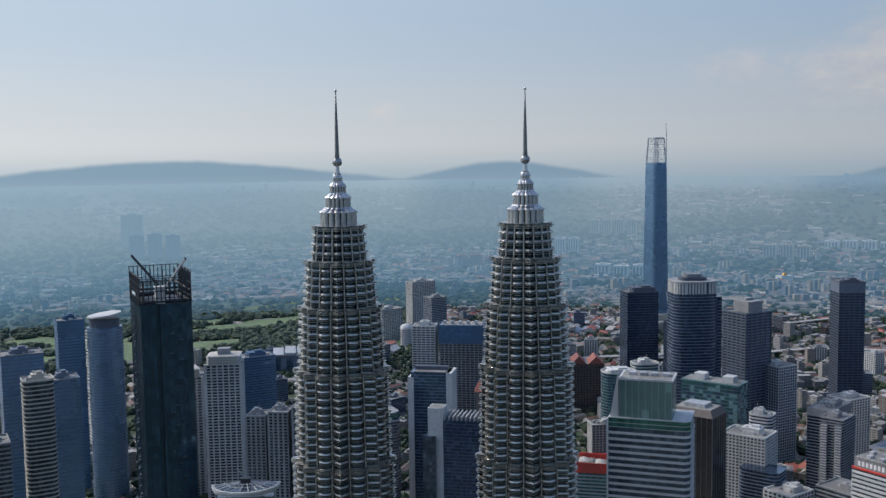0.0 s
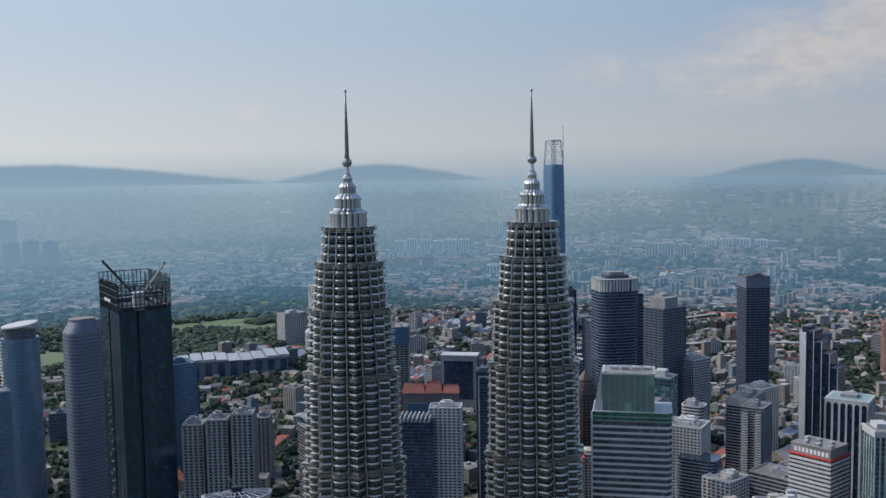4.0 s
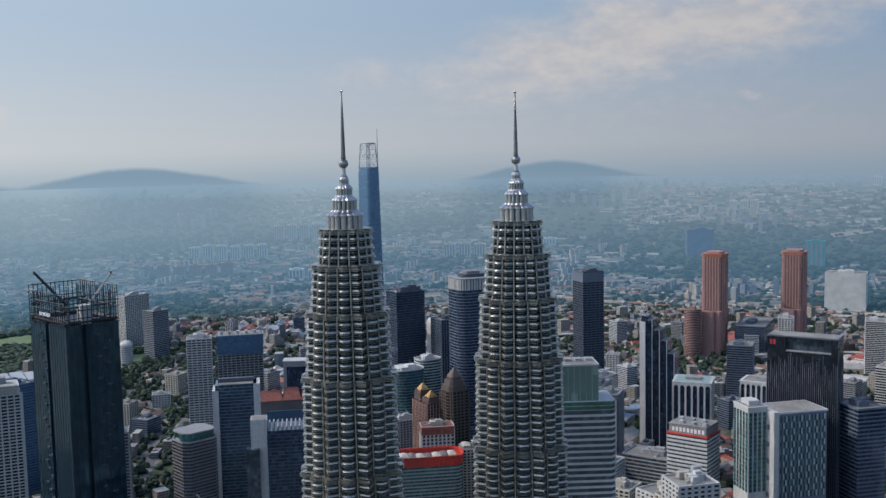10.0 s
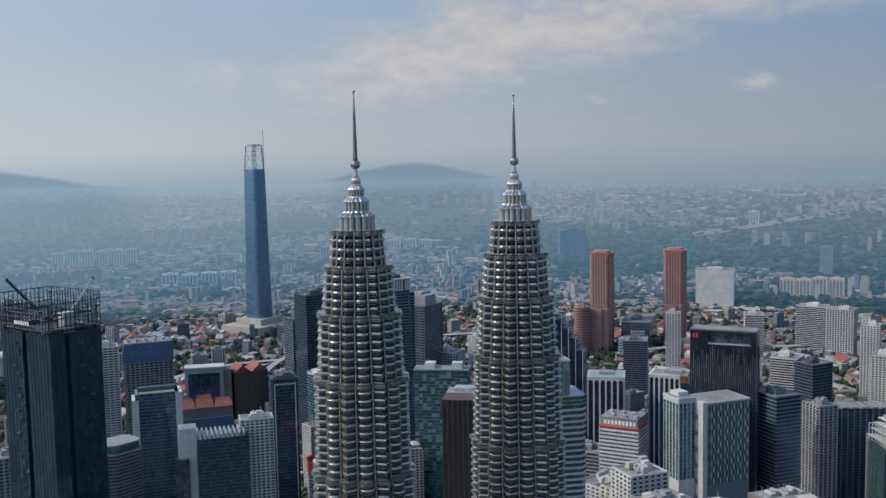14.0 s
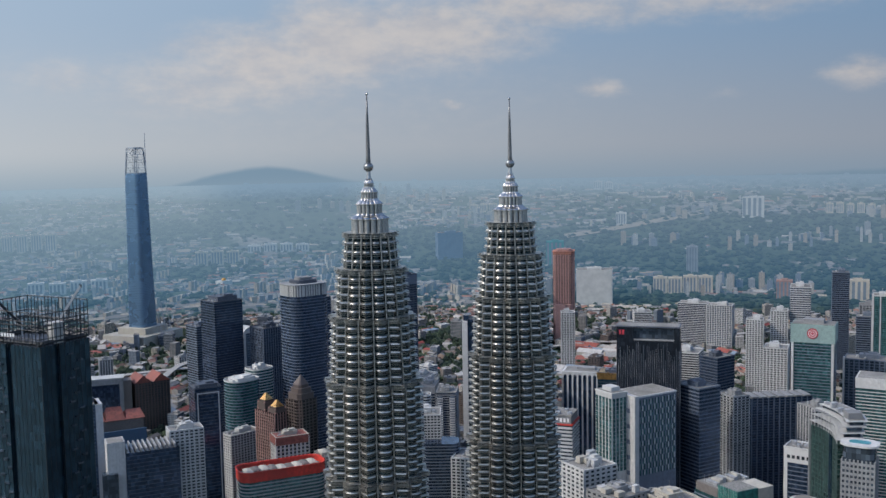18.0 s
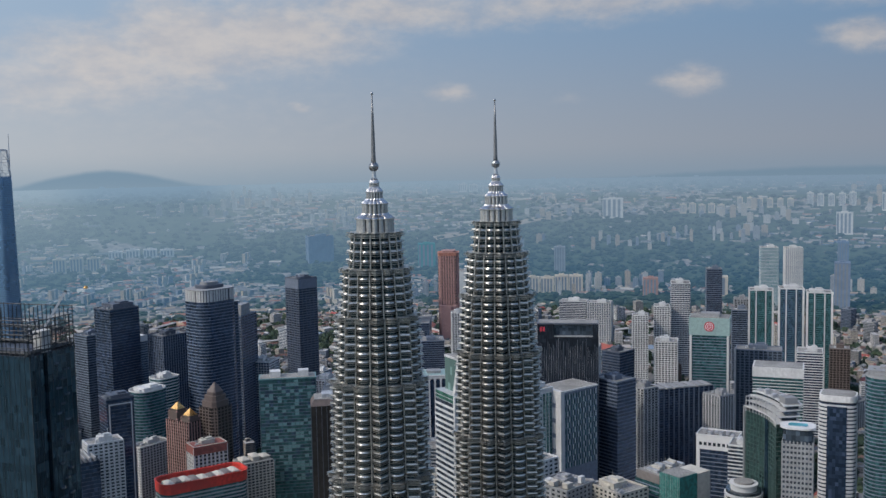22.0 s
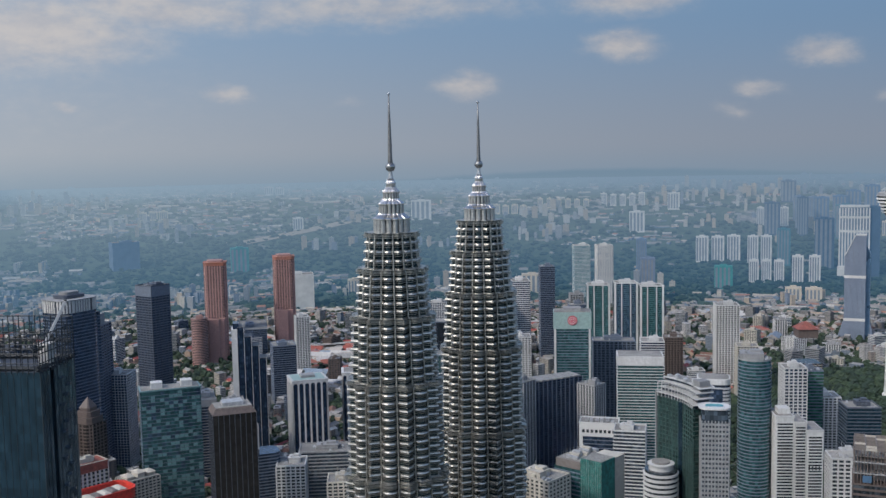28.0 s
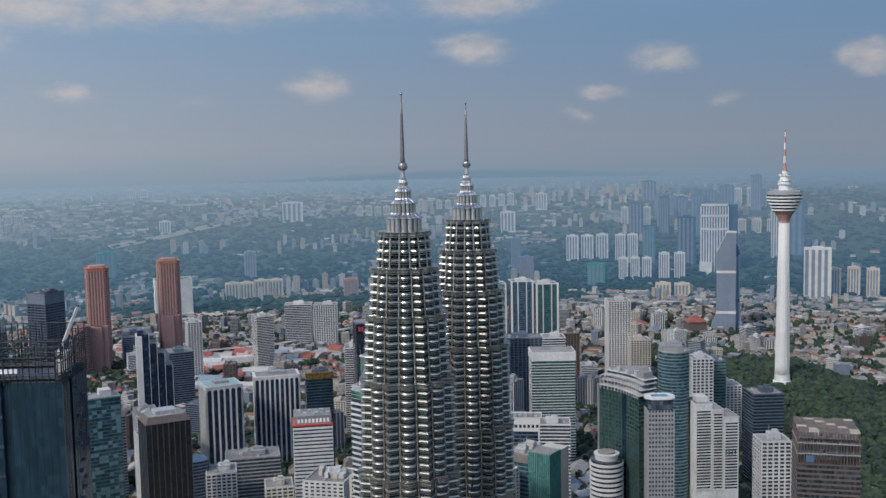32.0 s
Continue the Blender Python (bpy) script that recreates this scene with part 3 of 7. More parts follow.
def floors(t, poly, z0, z1, glaz, band, fh=3.8, bh=1.2, e=0.35, near=True, name="floor_band"):
    """A glazed shaft with a projecting band at every storey."""
    part("glazing", prism_data(poly, z0, z1), glaz, t)
    n = max(1, round((z1 - z0) / fh))
    fh = (z1 - z0) / n
    ring = prism_data(grown(poly, e), 0, bh)
    first = min(n - 1, int(max(0.0, lowest(t) - z0) / fh))
    if near:
        me = mesh_of(name, *ring, M[band])
        for k in range(first, n):
            part(name, me, "", t, at=(0, 0, z0 + k * fh))
    else:
        part(name, join([([(x, y, z + z0 + k * fh) for x, y, z in ring[0]], ring[1]) for k in range(n)]), band, t)["kind"] = "stuff"


def piers(t, poly, z0, z1, mat, step=4.0, w=0.9, deep=0.9, near=True, out=0.0, name="pier"):
    """Uprights along the footprint."""
    spots = edge_spots(grown(poly, out), step)
    if near:
        me = unit_box(mat)
        for x, y, a in spots:
            part(name, me, "", t, at=Matrix.LocRotScale((x, y, z0), Euler((0, 0, a)), (w, deep, z1 - z0)))
    else:
        bits = []
        for x, y, a in spots:
            c, s = math.cos(a), math.sin(a)
            q = [(x + u * c - v * s, y + u * s + v * c) for u, v in ((-w / 2, -deep / 2), (w / 2, -deep / 2), (w / 2, deep / 2), (-w / 2, deep / 2))]
            bits.append(prism_data(q, z0, z1))
        part(name, join(bits), mat, t)["kind"] = "stuff"


def roof_top(t, poly, z, rng, wall="white", size=0.4, tall=5.0, clutter=5):
    """Parapet, screed, plant room and small plant."""
    part("parapet", join([prism_data(grown(poly, 0.4), z, z + 0.25), ring_data(grown(poly, 0.4), grown(poly, -0.6), z + 0.25, z + 1.7)]), wall, t)
    deck = part("roof_deck", prism_data(grown(poly, -0.55), z + 0.25, z + 0.4), "roof", t)
    xs, ys = [p[0] for p in poly], [p[1] for p in poly]
    w, d = max(xs) - min(xs), max(ys) - min(ys)
    cx, cy = (max(xs) + min(xs)) / 2, (max(ys) + min(ys)) / 2
    a, b = w * size / 2, d * size / 2
    ox, oy = cx + rng.uniform(-0.12, 0.12) * w, cy + rng.uniform(-0.12, 0.12) * d
    z += 0.4
    room = [box_data(ox - a, oy - b, z, ox + a, oy + b, z + tall), box_data(ox - a - 0.3, oy - b - 0.3, z + tall, ox + a + 0.3, oy + b + 0.3, z + tall + 0.4)]
    room += [box_data(ox - a * 0.2, oy - b * 0.8, z + tall + 0.4, ox + a * 0.7, oy + b * 0.1, z + tall + 2.6), box_data(ox - a * 1.25, oy - b * 0.5, z, ox - a, oy + b * 0.4, z + tall * 0.6)]
    room += [drum_data(ox - a * 0.55, oy + b * 0.5, z + tall + 0.4, z + tall + 2.2, 1.3), beam_data((ox + a * 0.6, oy + b * 0.6, z + tall), (ox + a * 0.6, oy + b * 0.6, z + tall + 6), 0.18)]
    part("plant_room", join(room), wall, deck)
    for k in range(clutter):
        px, py = cx + rng.uniform(-0.36, 0.36) * w, cy + rng.uniform(-0.36, 0.36) * d
        q = rng.uniform(1.2, 3.0)
        h = rng.uniform(1.0, 2.6)
        part("roof_unit", join([box_data(px - q, py - q * 0.6, z, px + q, py + q * 0.6, z + h), drum_data(px - q * 0.5, py, z + h, z + h + 0.5, q * 0.38), drum_data(px + q * 0.5, py, z + h, z + h + 0.5, q * 0.38), beam_data((px + q, py, z + 0.5), (px + q * 2.6, py, z + 0.5), 0.3)]), "plant", deck)


def tower(name, x, y, w, d, h, yaw, glaz, band, label, fh=3.8, bh=1.2, e=0.35, pier=None, step=4.0, pw=0.9, shape="rect", cut=0.0, near=True, plant=0.4, tall=5.0,
          wall=None, seed=0, cap=0.0, cap_mat=None, category="office tower", roof=True, pout=0.0, pd=0.9):
    """A city tower: glazed shaft, storey bands, optional piers, capped and with a roof."""
    rng = random.Random(round(x * 7 + y * 3) + seed)
    t = thing(name, x, y, hill(x, y), yaw, label, category)
    h -= hill(x, y)
    poly = ellipse(w, d) if shape == "round" else rect(w, d, cut, 6 if shape == "soft" else 0)
    near = near and math.hypot(x + 200, y - 220) < 1230
    # towers past NEAR_END take the far_ copies with painted haze
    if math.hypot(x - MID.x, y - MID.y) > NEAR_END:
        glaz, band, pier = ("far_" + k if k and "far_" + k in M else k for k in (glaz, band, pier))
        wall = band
    top = h - cap
    floors(t, poly, 0, top, glaz, band, fh, bh, e, near)
    if pier:
        piers(t, poly, 0, top, pier, step, pw, pd, near, pout)
    if cap:
        part("top_storey", prism_data(grown(poly, 0.5), top, h), cap_mat or band, t)
    if roof:
        roof_top(t, poly, h, rng, wall or band, plant, tall, 5 if near else 2)
    return t


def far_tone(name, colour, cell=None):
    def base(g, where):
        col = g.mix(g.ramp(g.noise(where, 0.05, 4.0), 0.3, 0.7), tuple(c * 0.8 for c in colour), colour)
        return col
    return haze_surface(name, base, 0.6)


# second set of the city's colours, with emitted haze mixed in for far towers
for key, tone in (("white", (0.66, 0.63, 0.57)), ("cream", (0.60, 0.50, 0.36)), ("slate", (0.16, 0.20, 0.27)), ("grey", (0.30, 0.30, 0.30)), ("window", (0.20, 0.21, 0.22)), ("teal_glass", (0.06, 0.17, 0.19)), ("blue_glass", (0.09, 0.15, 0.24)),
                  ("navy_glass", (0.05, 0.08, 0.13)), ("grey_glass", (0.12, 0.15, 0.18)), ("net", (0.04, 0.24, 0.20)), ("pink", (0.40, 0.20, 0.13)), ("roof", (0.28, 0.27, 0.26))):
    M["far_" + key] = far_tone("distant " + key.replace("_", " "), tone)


def sits(x, y):
    return ground_z(x, y)


# -- the black glass hotel tower with its lattice crown
def black_hotel():
    t = thing("hotel_tower", 8.1, 664.4, 0, 7.7, "very tall black glass tower with open lattice crown", "skyscraper")
    a, b = 15.9, 23.0
    poly = [(-a, -b), (-a + 9, -b), (-a + 9, -b + 2), (-a + 12, -b + 2), (-a + 12, -b), (a, -b), (a, b), (-a, b), (-a, 3), (-a + 2, 3), (-a + 2, -1), (-a, -1)]
    part("glazing", prism_data(poly, 0, 326), "black_glass", t)
    line = mesh_of("floor_line", *prism_data(grown(poly, 0.06), 0, 0.22), M["black_glass"])
    for k in range(38, 77):
        part("floor_line", line, "", t, at=(0, 0, k * 4.25))
    fin = unit_box("lattice")
    for x, y, ang in edge_spots(poly, 3.1, 2.0):
        part("mullion", fin, "", t, at=Matrix.LocRotScale((x, y, 90), Euler((0, 0, ang)), (0.12, 0.3, 236)))
    # folded glass balconies on the long sides
    fold = mesh_of("glass_balcony", *prism_data([(0, 0), (3.4, 0), (3.4, -0.7), (1.7, -1.1), (0, -0.7)], 0, 1.1), M["grey_glass"])
    for k in range(42, 76):
        part("glass_balcony", fold, "", t, at=(1.0 + 3.0 * ((k * 7) % 3), -b, k * 4.25 + 0.5))
        part("glass_balcony", fold, "", t, at=Matrix.Translation((-a, 12 - 3.0 * ((k * 5) % 3), k * 4.25 + 0.5)) @ Matrix.Rotation(-math.pi / 2, 4, "Z"))
    deck = part("roof_deck", prism_data(grown(poly, -0.5), 326, 326.3), "dark", t)
    # lattice crown, three sides higher than the fourth
    for p, q, h0, n in (((-a, -b), (a, -b), 343, 12), ((a, -b), (a, b), 347, 17), ((a, b), (-a, b), 347, 12), ((-a, b), (-a, -b), 344, 17)):
        p, q = Vector(p), Vector(q)
        inner = (q - p).orthogonal().normalized() * 3.2
        if inner.dot(-p) < 0:
            inner = -inner
        for k in range(n + 1):
            c = p.lerp(q, k / n)
            part("crown_post", beam_data((c.x, c.y, 325), (c.x, c.y, h0 - (1.8 if k % 4 == 1 else 0)), 0.3), "lattice", deck)
            if k % 3 == 1:
                part("crown_post", beam_data((c.x + inner.x, c.y + inner.y, 325), (c.x + inner.x, c.y + inner.y, h0 - 2.5), 0.24), "lattice", deck)
        for z in (330, 334.4, 338.8, h0 - 0.4):
            part("crown_rail", beam_data((p.x, p.y, z), (q.x, q.y, z), 0.26), "lattice", deck)
        part("crown_walkway", beam_data((p.x + inner.x, p.y + inner.y, 336), (q.x + inner.x, q.y + inner.y, 336), 0.5), "lattice", deck)
        part("crown_screen", beam_data((p.x + inner.x * 0.5, p.y + inner.y * 0.5, 327.5), (q.x + inner.x * 0.5, q.y + inner.y * 0.5, 327.5), 1.2), "lattice", deck)
    part("lift_housing", join([box_data(-6, -b + 1, 326.3, 0, -b + 6, 336.5), box_data(-6.4, -b + 0.6, 336.5, 0.4, -b + 6.4, 337.2)]), "white", t, "white lift housing")
    for k in range(7):
        part("sign_letter_bar", box_data(-a - 0.35, 8 - k * 2.1, 330.2, -a - 0.2, 9.3 - k * 2.1, 332.2), "bars", t)
    for x, y, dx, dy in ((-1, -16, 13, -5), (2, 12, -15, 5)):
        part("crane_mast", beam_data((x, y, 326.3), (x, y, 334), 0.8), "plant", t)
        part("crane_jib", beam_data((x, y, 333), (x + dx * 1.1, y + dy * 1.1, 354), 0.8), "white" if dx > 0 else "lattice", t)
        part("crane_head", box_data(x + dx * 1.1 - 0.5, y + dy * 1.1 - 0.5, 353.2, x + dx * 1.1 + 0.5, y + dy * 1.1 + 0.5, 354.8), "lattice", t)
    part("podium", box_data(-30, -34, 0, 30, 34, 32), "grey", t)
    return t


black_hotel()


# -- the unfinished supertall tower
def supertall():
    t = thing("exchange_tower", 1180, 2105, 0, 12, "unfinished blue glass supertall tower with lattice head and crane", "skyscraper")
    def plan(s):
        return rect(2 * s, 2 * s, s * 0.45, 6)
    zs = [(0, 27), (60, 25.5), (180, 23), (300, 21.4), (385, 20.4), (400, 19.6)]
    for (z0, s0), (z1, s1) in zip(zs, zs[1:]):
        part("glazing", prism_data(plan(s0), z0, z1, plan(s1)), "sky_glass", t)
    for k in range(12, 100):
        z = k * 4.0
        s = np.interp(z, [q[0] for q in zs], [q[1] for q in zs])
        part("floor_line", prism_data(plan(s + 0.12), z, z + 0.5), "blue_glass", t)
    def lean(z):
        return 20.0 - (z - 396) * 0.068
    for z in (401, 407, 413, 419, 425, 431, 437, 443, 449, 454):
        part("head_slab", prism_data(plan(lean(z) - 1.2), z, z + 0.7), "far_plant", t)
    ring = plan(1.0)
    for i in range(0, len(ring), 2):
        (xa, ya), (xb, yb) = ring[i], ring[(i + 2) % len(ring)]
        part("head_column", beam_data((xa * lean(396), ya * lean(396), 396), (xa * lean(459), ya * lean(459), 459), 0.55), "far_plant", t)
        for z in (396, 417, 438):
            part("head_brace", beam_data((xa * lean(z), ya * lean(z), z), (xb * lean(z + 21), yb * lean(z + 21), z + 21), 0.35), "far_plant", t)
    part("head_rim", join([prism_data(plan(lean(457)), 457, 458.2), prism_data(plan(lean(459) - 2.5), 458.2, 460)]), "far_plant", t)
    part("crane_mast", beam_data((21, -12, 390), (21, -12, 470), 1.0), "far_plant", t)
    part("crane_jib", beam_data((21, -12, 466), (13, -19, 494), 0.7), "far_plant", t)
    part("crane_tail", beam_data((21, -12, 467), (27, -7, 469), 0.8), "far_plant", t)
    part("podium", join([box_data(-70, -60, 0, 70, 60, 26), box_data(-40, -40, 26, 40, 40, 40)]), "cream", t)
    for k in (-1, 0, 1):
        part("site_hoist", beam_data((k * 18 + 12, -58, 30), (k * 16 + 6, -50, 96), 1.4), "plant", t)
    return t


supertall()


def ribbed_crown_tower():
    t = tower("office_tower", 663, 1091, 56, 48, 243, -14, "navy_glass", "slate", "dark round-cornered office tower with pale ribbed crown", bh=0.9, fh=4.0, e=0.3, shape="soft", cut=15, roof=False)
    poly = rect(53, 45, 14, 6)
    part("crown_drum", prism_data(poly, 243, 258), "dark", t)
    for x, y, a in edge_spots(rect(55, 47, 14, 6), 4.0, 0.5):
        part("crown_fin", unit_box("white"), "", t, at=Matrix.LocRotScale((x, y, 243), Euler((0, 0, a)), (2.2, 1.0, 14.5)))
    part("crown_ledge", prism_data(rect(57, 49, 15, 6), 257.4, 258.8), "grey", t)
    part("plant_room", prism_data(rect(34, 26, 8, 3), 258.8, 263), "dark", t)
    part("plant_cap", prism_data(rect(22, 16, 5, 3), 263, 266.5), "grey", t)
    part("side_wing", prism_data([(26, -14), (34, -14), (34, 20), (26, 20)], 0, 238), "navy_glass", t)
    for k in range(20, 59):
        part("wing_band", box_data(26, -14.5, k * 4.0, 34.5, 20.5, k * 4.0 + 1.1), "slate", t)
    return t


ribbed_crown_tower()
t = tower("office_tower", 782, 1146, 46, 42, 203, 11, "navy_glass", "slate", "dark banded office tower with pale concrete cap", bh=1.4, fh=3.9, pier="dark", step=9, pw=2.2)
part("cap_block", box_data(-16, -18, 204.3, 10, 8, 219), "grey", t)
part("cap_block", box_data(-6, -4, 219, 8, 6, 222), "grey", t)
tower("office_tower", 820, 1128, 34, 34, 130, 11, "blue_glass", "white", "blue glass tower with pale grid", bh=0.9, pier="white", step=4.5, pw=0.8)
tower("slab_tower", 943, 1143, 35, 35, 237, -20, "navy_glass", "dark", "plain dark square tower with blank top storeys", bh=1.6, e=0.3, cap=15, cap_mat="slate", pier="dark", step=7, pw=0.8, plant=0.6, tall=2.5)

# disc-topped tower and its neighbours
t = tower("office_tower", -50, 1268, 42, 40, 216, 10, "sky_glass", "slate", "slate round tower under a tilted white disc roof", shape="round", bh=1.0, e=0.5, roof=False)
part("head_drum", prism_data(ellipse(36, 34), 216, 226), "dark", t)
disc = [(x, y, 226 + 0.12 * x + 4) for x, y in ellipse(40, 36)]
part("disc_roof", (disc + [(x, y, z + 1.6) for x, y, z in disc], prism_data(ellipse(40, 36), 0, 1)[1]), "white", t, "tilted white disc")
for k in range(18, 54):
    part("edge_fin", box_data(-22.6, -5, k * 4.0, -20, 6, k * 4.0 + 0.8), "white", t)
t = tower("office_tower", 9, 1124, 38, 32, 240, 20, "slate", "grey_glass", "slate blue tower with rounded sloping head", shape="soft", cut=12, bh=0.6, e=0.15, roof=False)
part("sloped_head", prism_data(rect(38, 32, 12, 6), 240, 252, [(x * 0.75 + 3, y * 0.75) for x, y in rect(38, 32, 12, 6)]), "slate", t)
part("unfinished_roof", prism_data(rect(26, 20, 8, 4), 252, 254), "roof", t)


def stair_frame_tower(x, y, h, yaw, w=40, d=34):
    """White apartment tower with a wide frame of balconies."""
    t = tower("apartment_tower", x, y, w, d, h - 14, yaw, "window", "white", "pale apartment tower with framed balconies and setback top", bh=1.2, fh=3.5, e=0.6, pier="white", step=6.6, pw=1.6, category="apartment tower", roof=False)
    part("setback_block", box_data(-w * 0.42, -d * 0.42, h - 14, w * 0.42, d * 0.42, h - 3), "cream", t)
    for k in range(4):
        part("terrace_slab", box_data(-w * 0.47, -d * 0.47, h - 14 + 3.2 * k, w * 0.47, d * 0.47, h - 13.3 + 3.2 * k), "white", t)
    part("plant_room", box_data(-7, -6, h - 3, 7, 6, h + 4), "grey", t)
    for s in (-1, 1):
        part("corner_pier", box_data(s * w * 0.5 - 1.6, -d * 0.5 - 0.9, 0, s * w * 0.5 + 1.6, -d * 0.5 + 2, h - 12), "white", t)
    return t


stair_frame_tower(87, 1188, 190, -12, 41, 34)
stair_frame_tower(40, 1240, 166, 8)
tower("unfinished_tower", 144, 1382, 48, 36, 144, 10, "blue_glass", "blue_net", "unfinished tower wrapped in dark blue nets", bh=2.4, fh=3.6, plant=0.5)
for k, (bx, by, bw, bd, bh_, gl, bn) in enumerate(((-126, 1083, 40, 34, 222, "sky_glass", "slate"), (-95, 1326, 32, 30, 218, "sky_glass", "blue_net"), (-93, 900, 25, 24, 231, "window", "cream"), (-80, 1010, 26, 26, 208, "sky_glass", "slate"), (-128, 860, 30, 30, 190, "window", "grey"))):
    tower("office_tower" if k < 4 else "apartment_tower", bx, by, bw, bd, bh_, 12, gl, bn,
          ("blue glass office tower with slate bands", "unfinished tower with blue safety nets", "slim rounded tower with cream crown", "dark slab tower with pale roof edge", "grey banded apartment tower near the park")[k], bh=1.1, shape="soft" if k == 2 else "rect", cut=6 if k == 2 else 0)
for k, (bx, by) in enumerate(((112, 1062), (134, 1046), (158, 1034), (240, 1290))):
    tower("apartment_block", bx, by, 21, 26, (142, 148, 154, 80)[k], -22, "window", "grey", "grey ribbed apartment block of a close row", fh=3.3, bh=1.0, pier="grey", step=5.2, pw=2.0, category="apartment block")

# helipad roof, a crescent with a crane
def crescent():
    t = thing("round_hotel", 52, 588, 0, -10, "round office tower with white glazed crescent roof", "office tower")
    floors(t, ellipse(34, 30, 32), 0, 214, "grey_glass", "slate", 4.0, 1.2, 0.4)
    out, inn = [], []
    for i in range(25):
        a = radians(180 + 180 * i / 24)
        out.append((20 * math.cos(a), 17 * math.sin(a) + 6))
    poly = out + [(18.5, 6.5), (-18.5, 6.5)]
    part("roof_rim", join([prism_data(poly, 217, 218.4), prism_data(grown(poly, 0.7), 218.4, 219.8)]), "white", t)
    part("roof_glass", prism_data(grown(poly, -1.2), 219.8, 220.1), "grey_glass", t)
    for i in range(1, 24, 2):
        x, y = out[i]
        part("roof_rib", beam_data((x * 0.98, (y - 6) * 0.98 + 6, 220.4), (x * 0.1, 6, 221.4), 0.28), "white", t)
    for s in (0.35, 0.65):
        for i in range(0, 24, 3):
            (xa, ya), (xb, yb) = out[i], out[i + 3]
            part("roof_hoop", beam_data((xa * s, (ya - 6) * s + 6, 220.9), (xb * s, (yb - 6) * s + 6, 220.9), 0.2), "white", t)
    part("crane_base", box_data(-3, 2, 220, 3, 6, 224), "lattice", t)
    part("crane_jib", beam_data((0, 4, 223), (-5, 2, 231), 0.4), "plant", t)
    return t


crescent()

# mid ground between and beside the twin towers
t = tower("office_tower", 322, 1105, 46, 30, 166, -28, "blue_glass", "slate", "blue glass tower between pale end walls", bh=0.7, e=0.15, roof=False)
for s in (-1, 1):
    part("end_wall", box_data(s * 23 - 3.5, -16, 0, s * 23 + 3.5, 16, 163 + 3 * s), "white", t)
part("roof_beam", box_data(-20, -3, 166, 20, 3, 171), "dark", t)
part("roof_deck", box_data(-19, -14, 166, 19, 14, 166.5), "roof", t)
t = tower("office_block", 331, 993, 52, 36, 136, -30, "navy_glass", "dark", "dark navy glass block with louvred roof", bh=0.4, e=0.1, roof=False)
for k in range(11):
    part("roof_louvre", box_data(-25 + 4.6 * k, -18, 136, -23.4 + 4.6 * k, 14, 140), "grey", t)
part("stair_tower", box_data(-43, -17, 0, -26, 4, 148), "white", t, "pale blank stair tower")
part("stair_tower_roof", box_data(-42, -16, 148, -27, 3, 148.4), "roof", t)
part("side_annexe", box_data(-48, -22, 0, -34, -10, 118), "grey_glass", t)
tower("apartment_slab", 369, 985, 34, 22, 146, -30, "window", "white", "white apartment slab beside dark glass block", fh=3.3, bh=1.5, pier="white", step=5, pw=1.8, category="apartment tower")
t = tower("apartment_tower", 378, 1330, 32, 28, 180, -25, "window", "white", "white balconied apartment tower under construction", bh=1.5, fh=3.4, e=0.9, pier="white", step=7, pw=1.2, category="apartment tower")
t = tower("unfinished_tower", 426, 1305, 60, 34, 164, -25, "window", "grey", "unfinished tower with blue netted top floors", fh=3.4, bh=1.1, pier="grey", step=6, roof=False)
part("blue_netting", prism_data(rect(62, 36), 158, 184), "blue_net", t)
part("roof_deck", box_data(-29, -16, 184, 29, 16, 184.4), "roof", t)
for k in range(5):
    part("formwork_frame", box_data(-26 + 11 * k, -10, 184.4, -22 + 11 * k, -4, 189), "plant", t)
t = tower("office_block", 243, 1046, 40, 34, 128, 5, "navy_glass", "taupe", "brown grey banded office block with chamfered corners", cut=6, bh=1.5, fh=3.6, e=0.4, plant=0.6, wall="grey")
part("glass_head", prism_data(rect(36, 30, 6), 129.4, 137), "teal_glass", t)
part("head_roof", prism_data(rect(38, 32, 6), 137, 138.2), "grey", t)


def gabled_brown(x, y, w, d, h, yaw):
    t = tower("brown_tower", x, y, w, d, h, yaw, "window", "brown", "brown stone block with steep red gabled roof", bh=1.4, fh=3.8, pier="brown", step=5, pw=1.6, roof=False)
    a, b = w / 2 + 0.8, d / 2 + 0.8
    for s in (-1, 1):
        v = [(s * a * 0.05, -b, h), (s * a, -b, h), (s * a, b, h), (s * a * 0.05, b, h), (s * a * 0.5, -b, h + w * 0.22), (s * a * 0.5, b, h + w * 0.22)]
        part("gable_roof", (v, [(0, 1, 4), (3, 5, 2), (0, 4, 5, 3), (1, 2, 5, 4), (0, 3, 2, 1)]), "maroon", t, "faded red tiled gable")
    return t


gabled_brown(690, 1458, 54, 40, 80, -20)


def red_roofed_hall():
    t = thing("red_roofed_hall", 467, 1247, 0, -28, "brown hall under dull red tiled roofs with blue hoarding", "hall")
    part("hall", box_data(-38, -15, 0, 38, 15, 98), "taupe", t)
    for k, (x0, x1, h) in enumerate(((-40, -8, 109), (-8, 16, 112), (16, 40, 107))):
        v = [(x0, -17, 98), (x1, -17, 98), (x1, 17, 98), (x0, 17, 98), (x0 + 3, 0, h), (x1 - 3, 0, h)]
        part("hip_roof", (v, [(0, 1, 5, 4), (2, 3, 4, 5), (1, 2, 5), (3, 0, 4), (3, 2, 1, 0)]), "maroon", t, "dull red tiled roof")
    part("blue_hoarding", box_data(-30, -24, 0, 40, -22, 86), "blue_net", t, "blue site hoarding")
    part("site_deck", box_data(-30, -22, 0, 40, -15.2, 80), "roof", t)
    return t


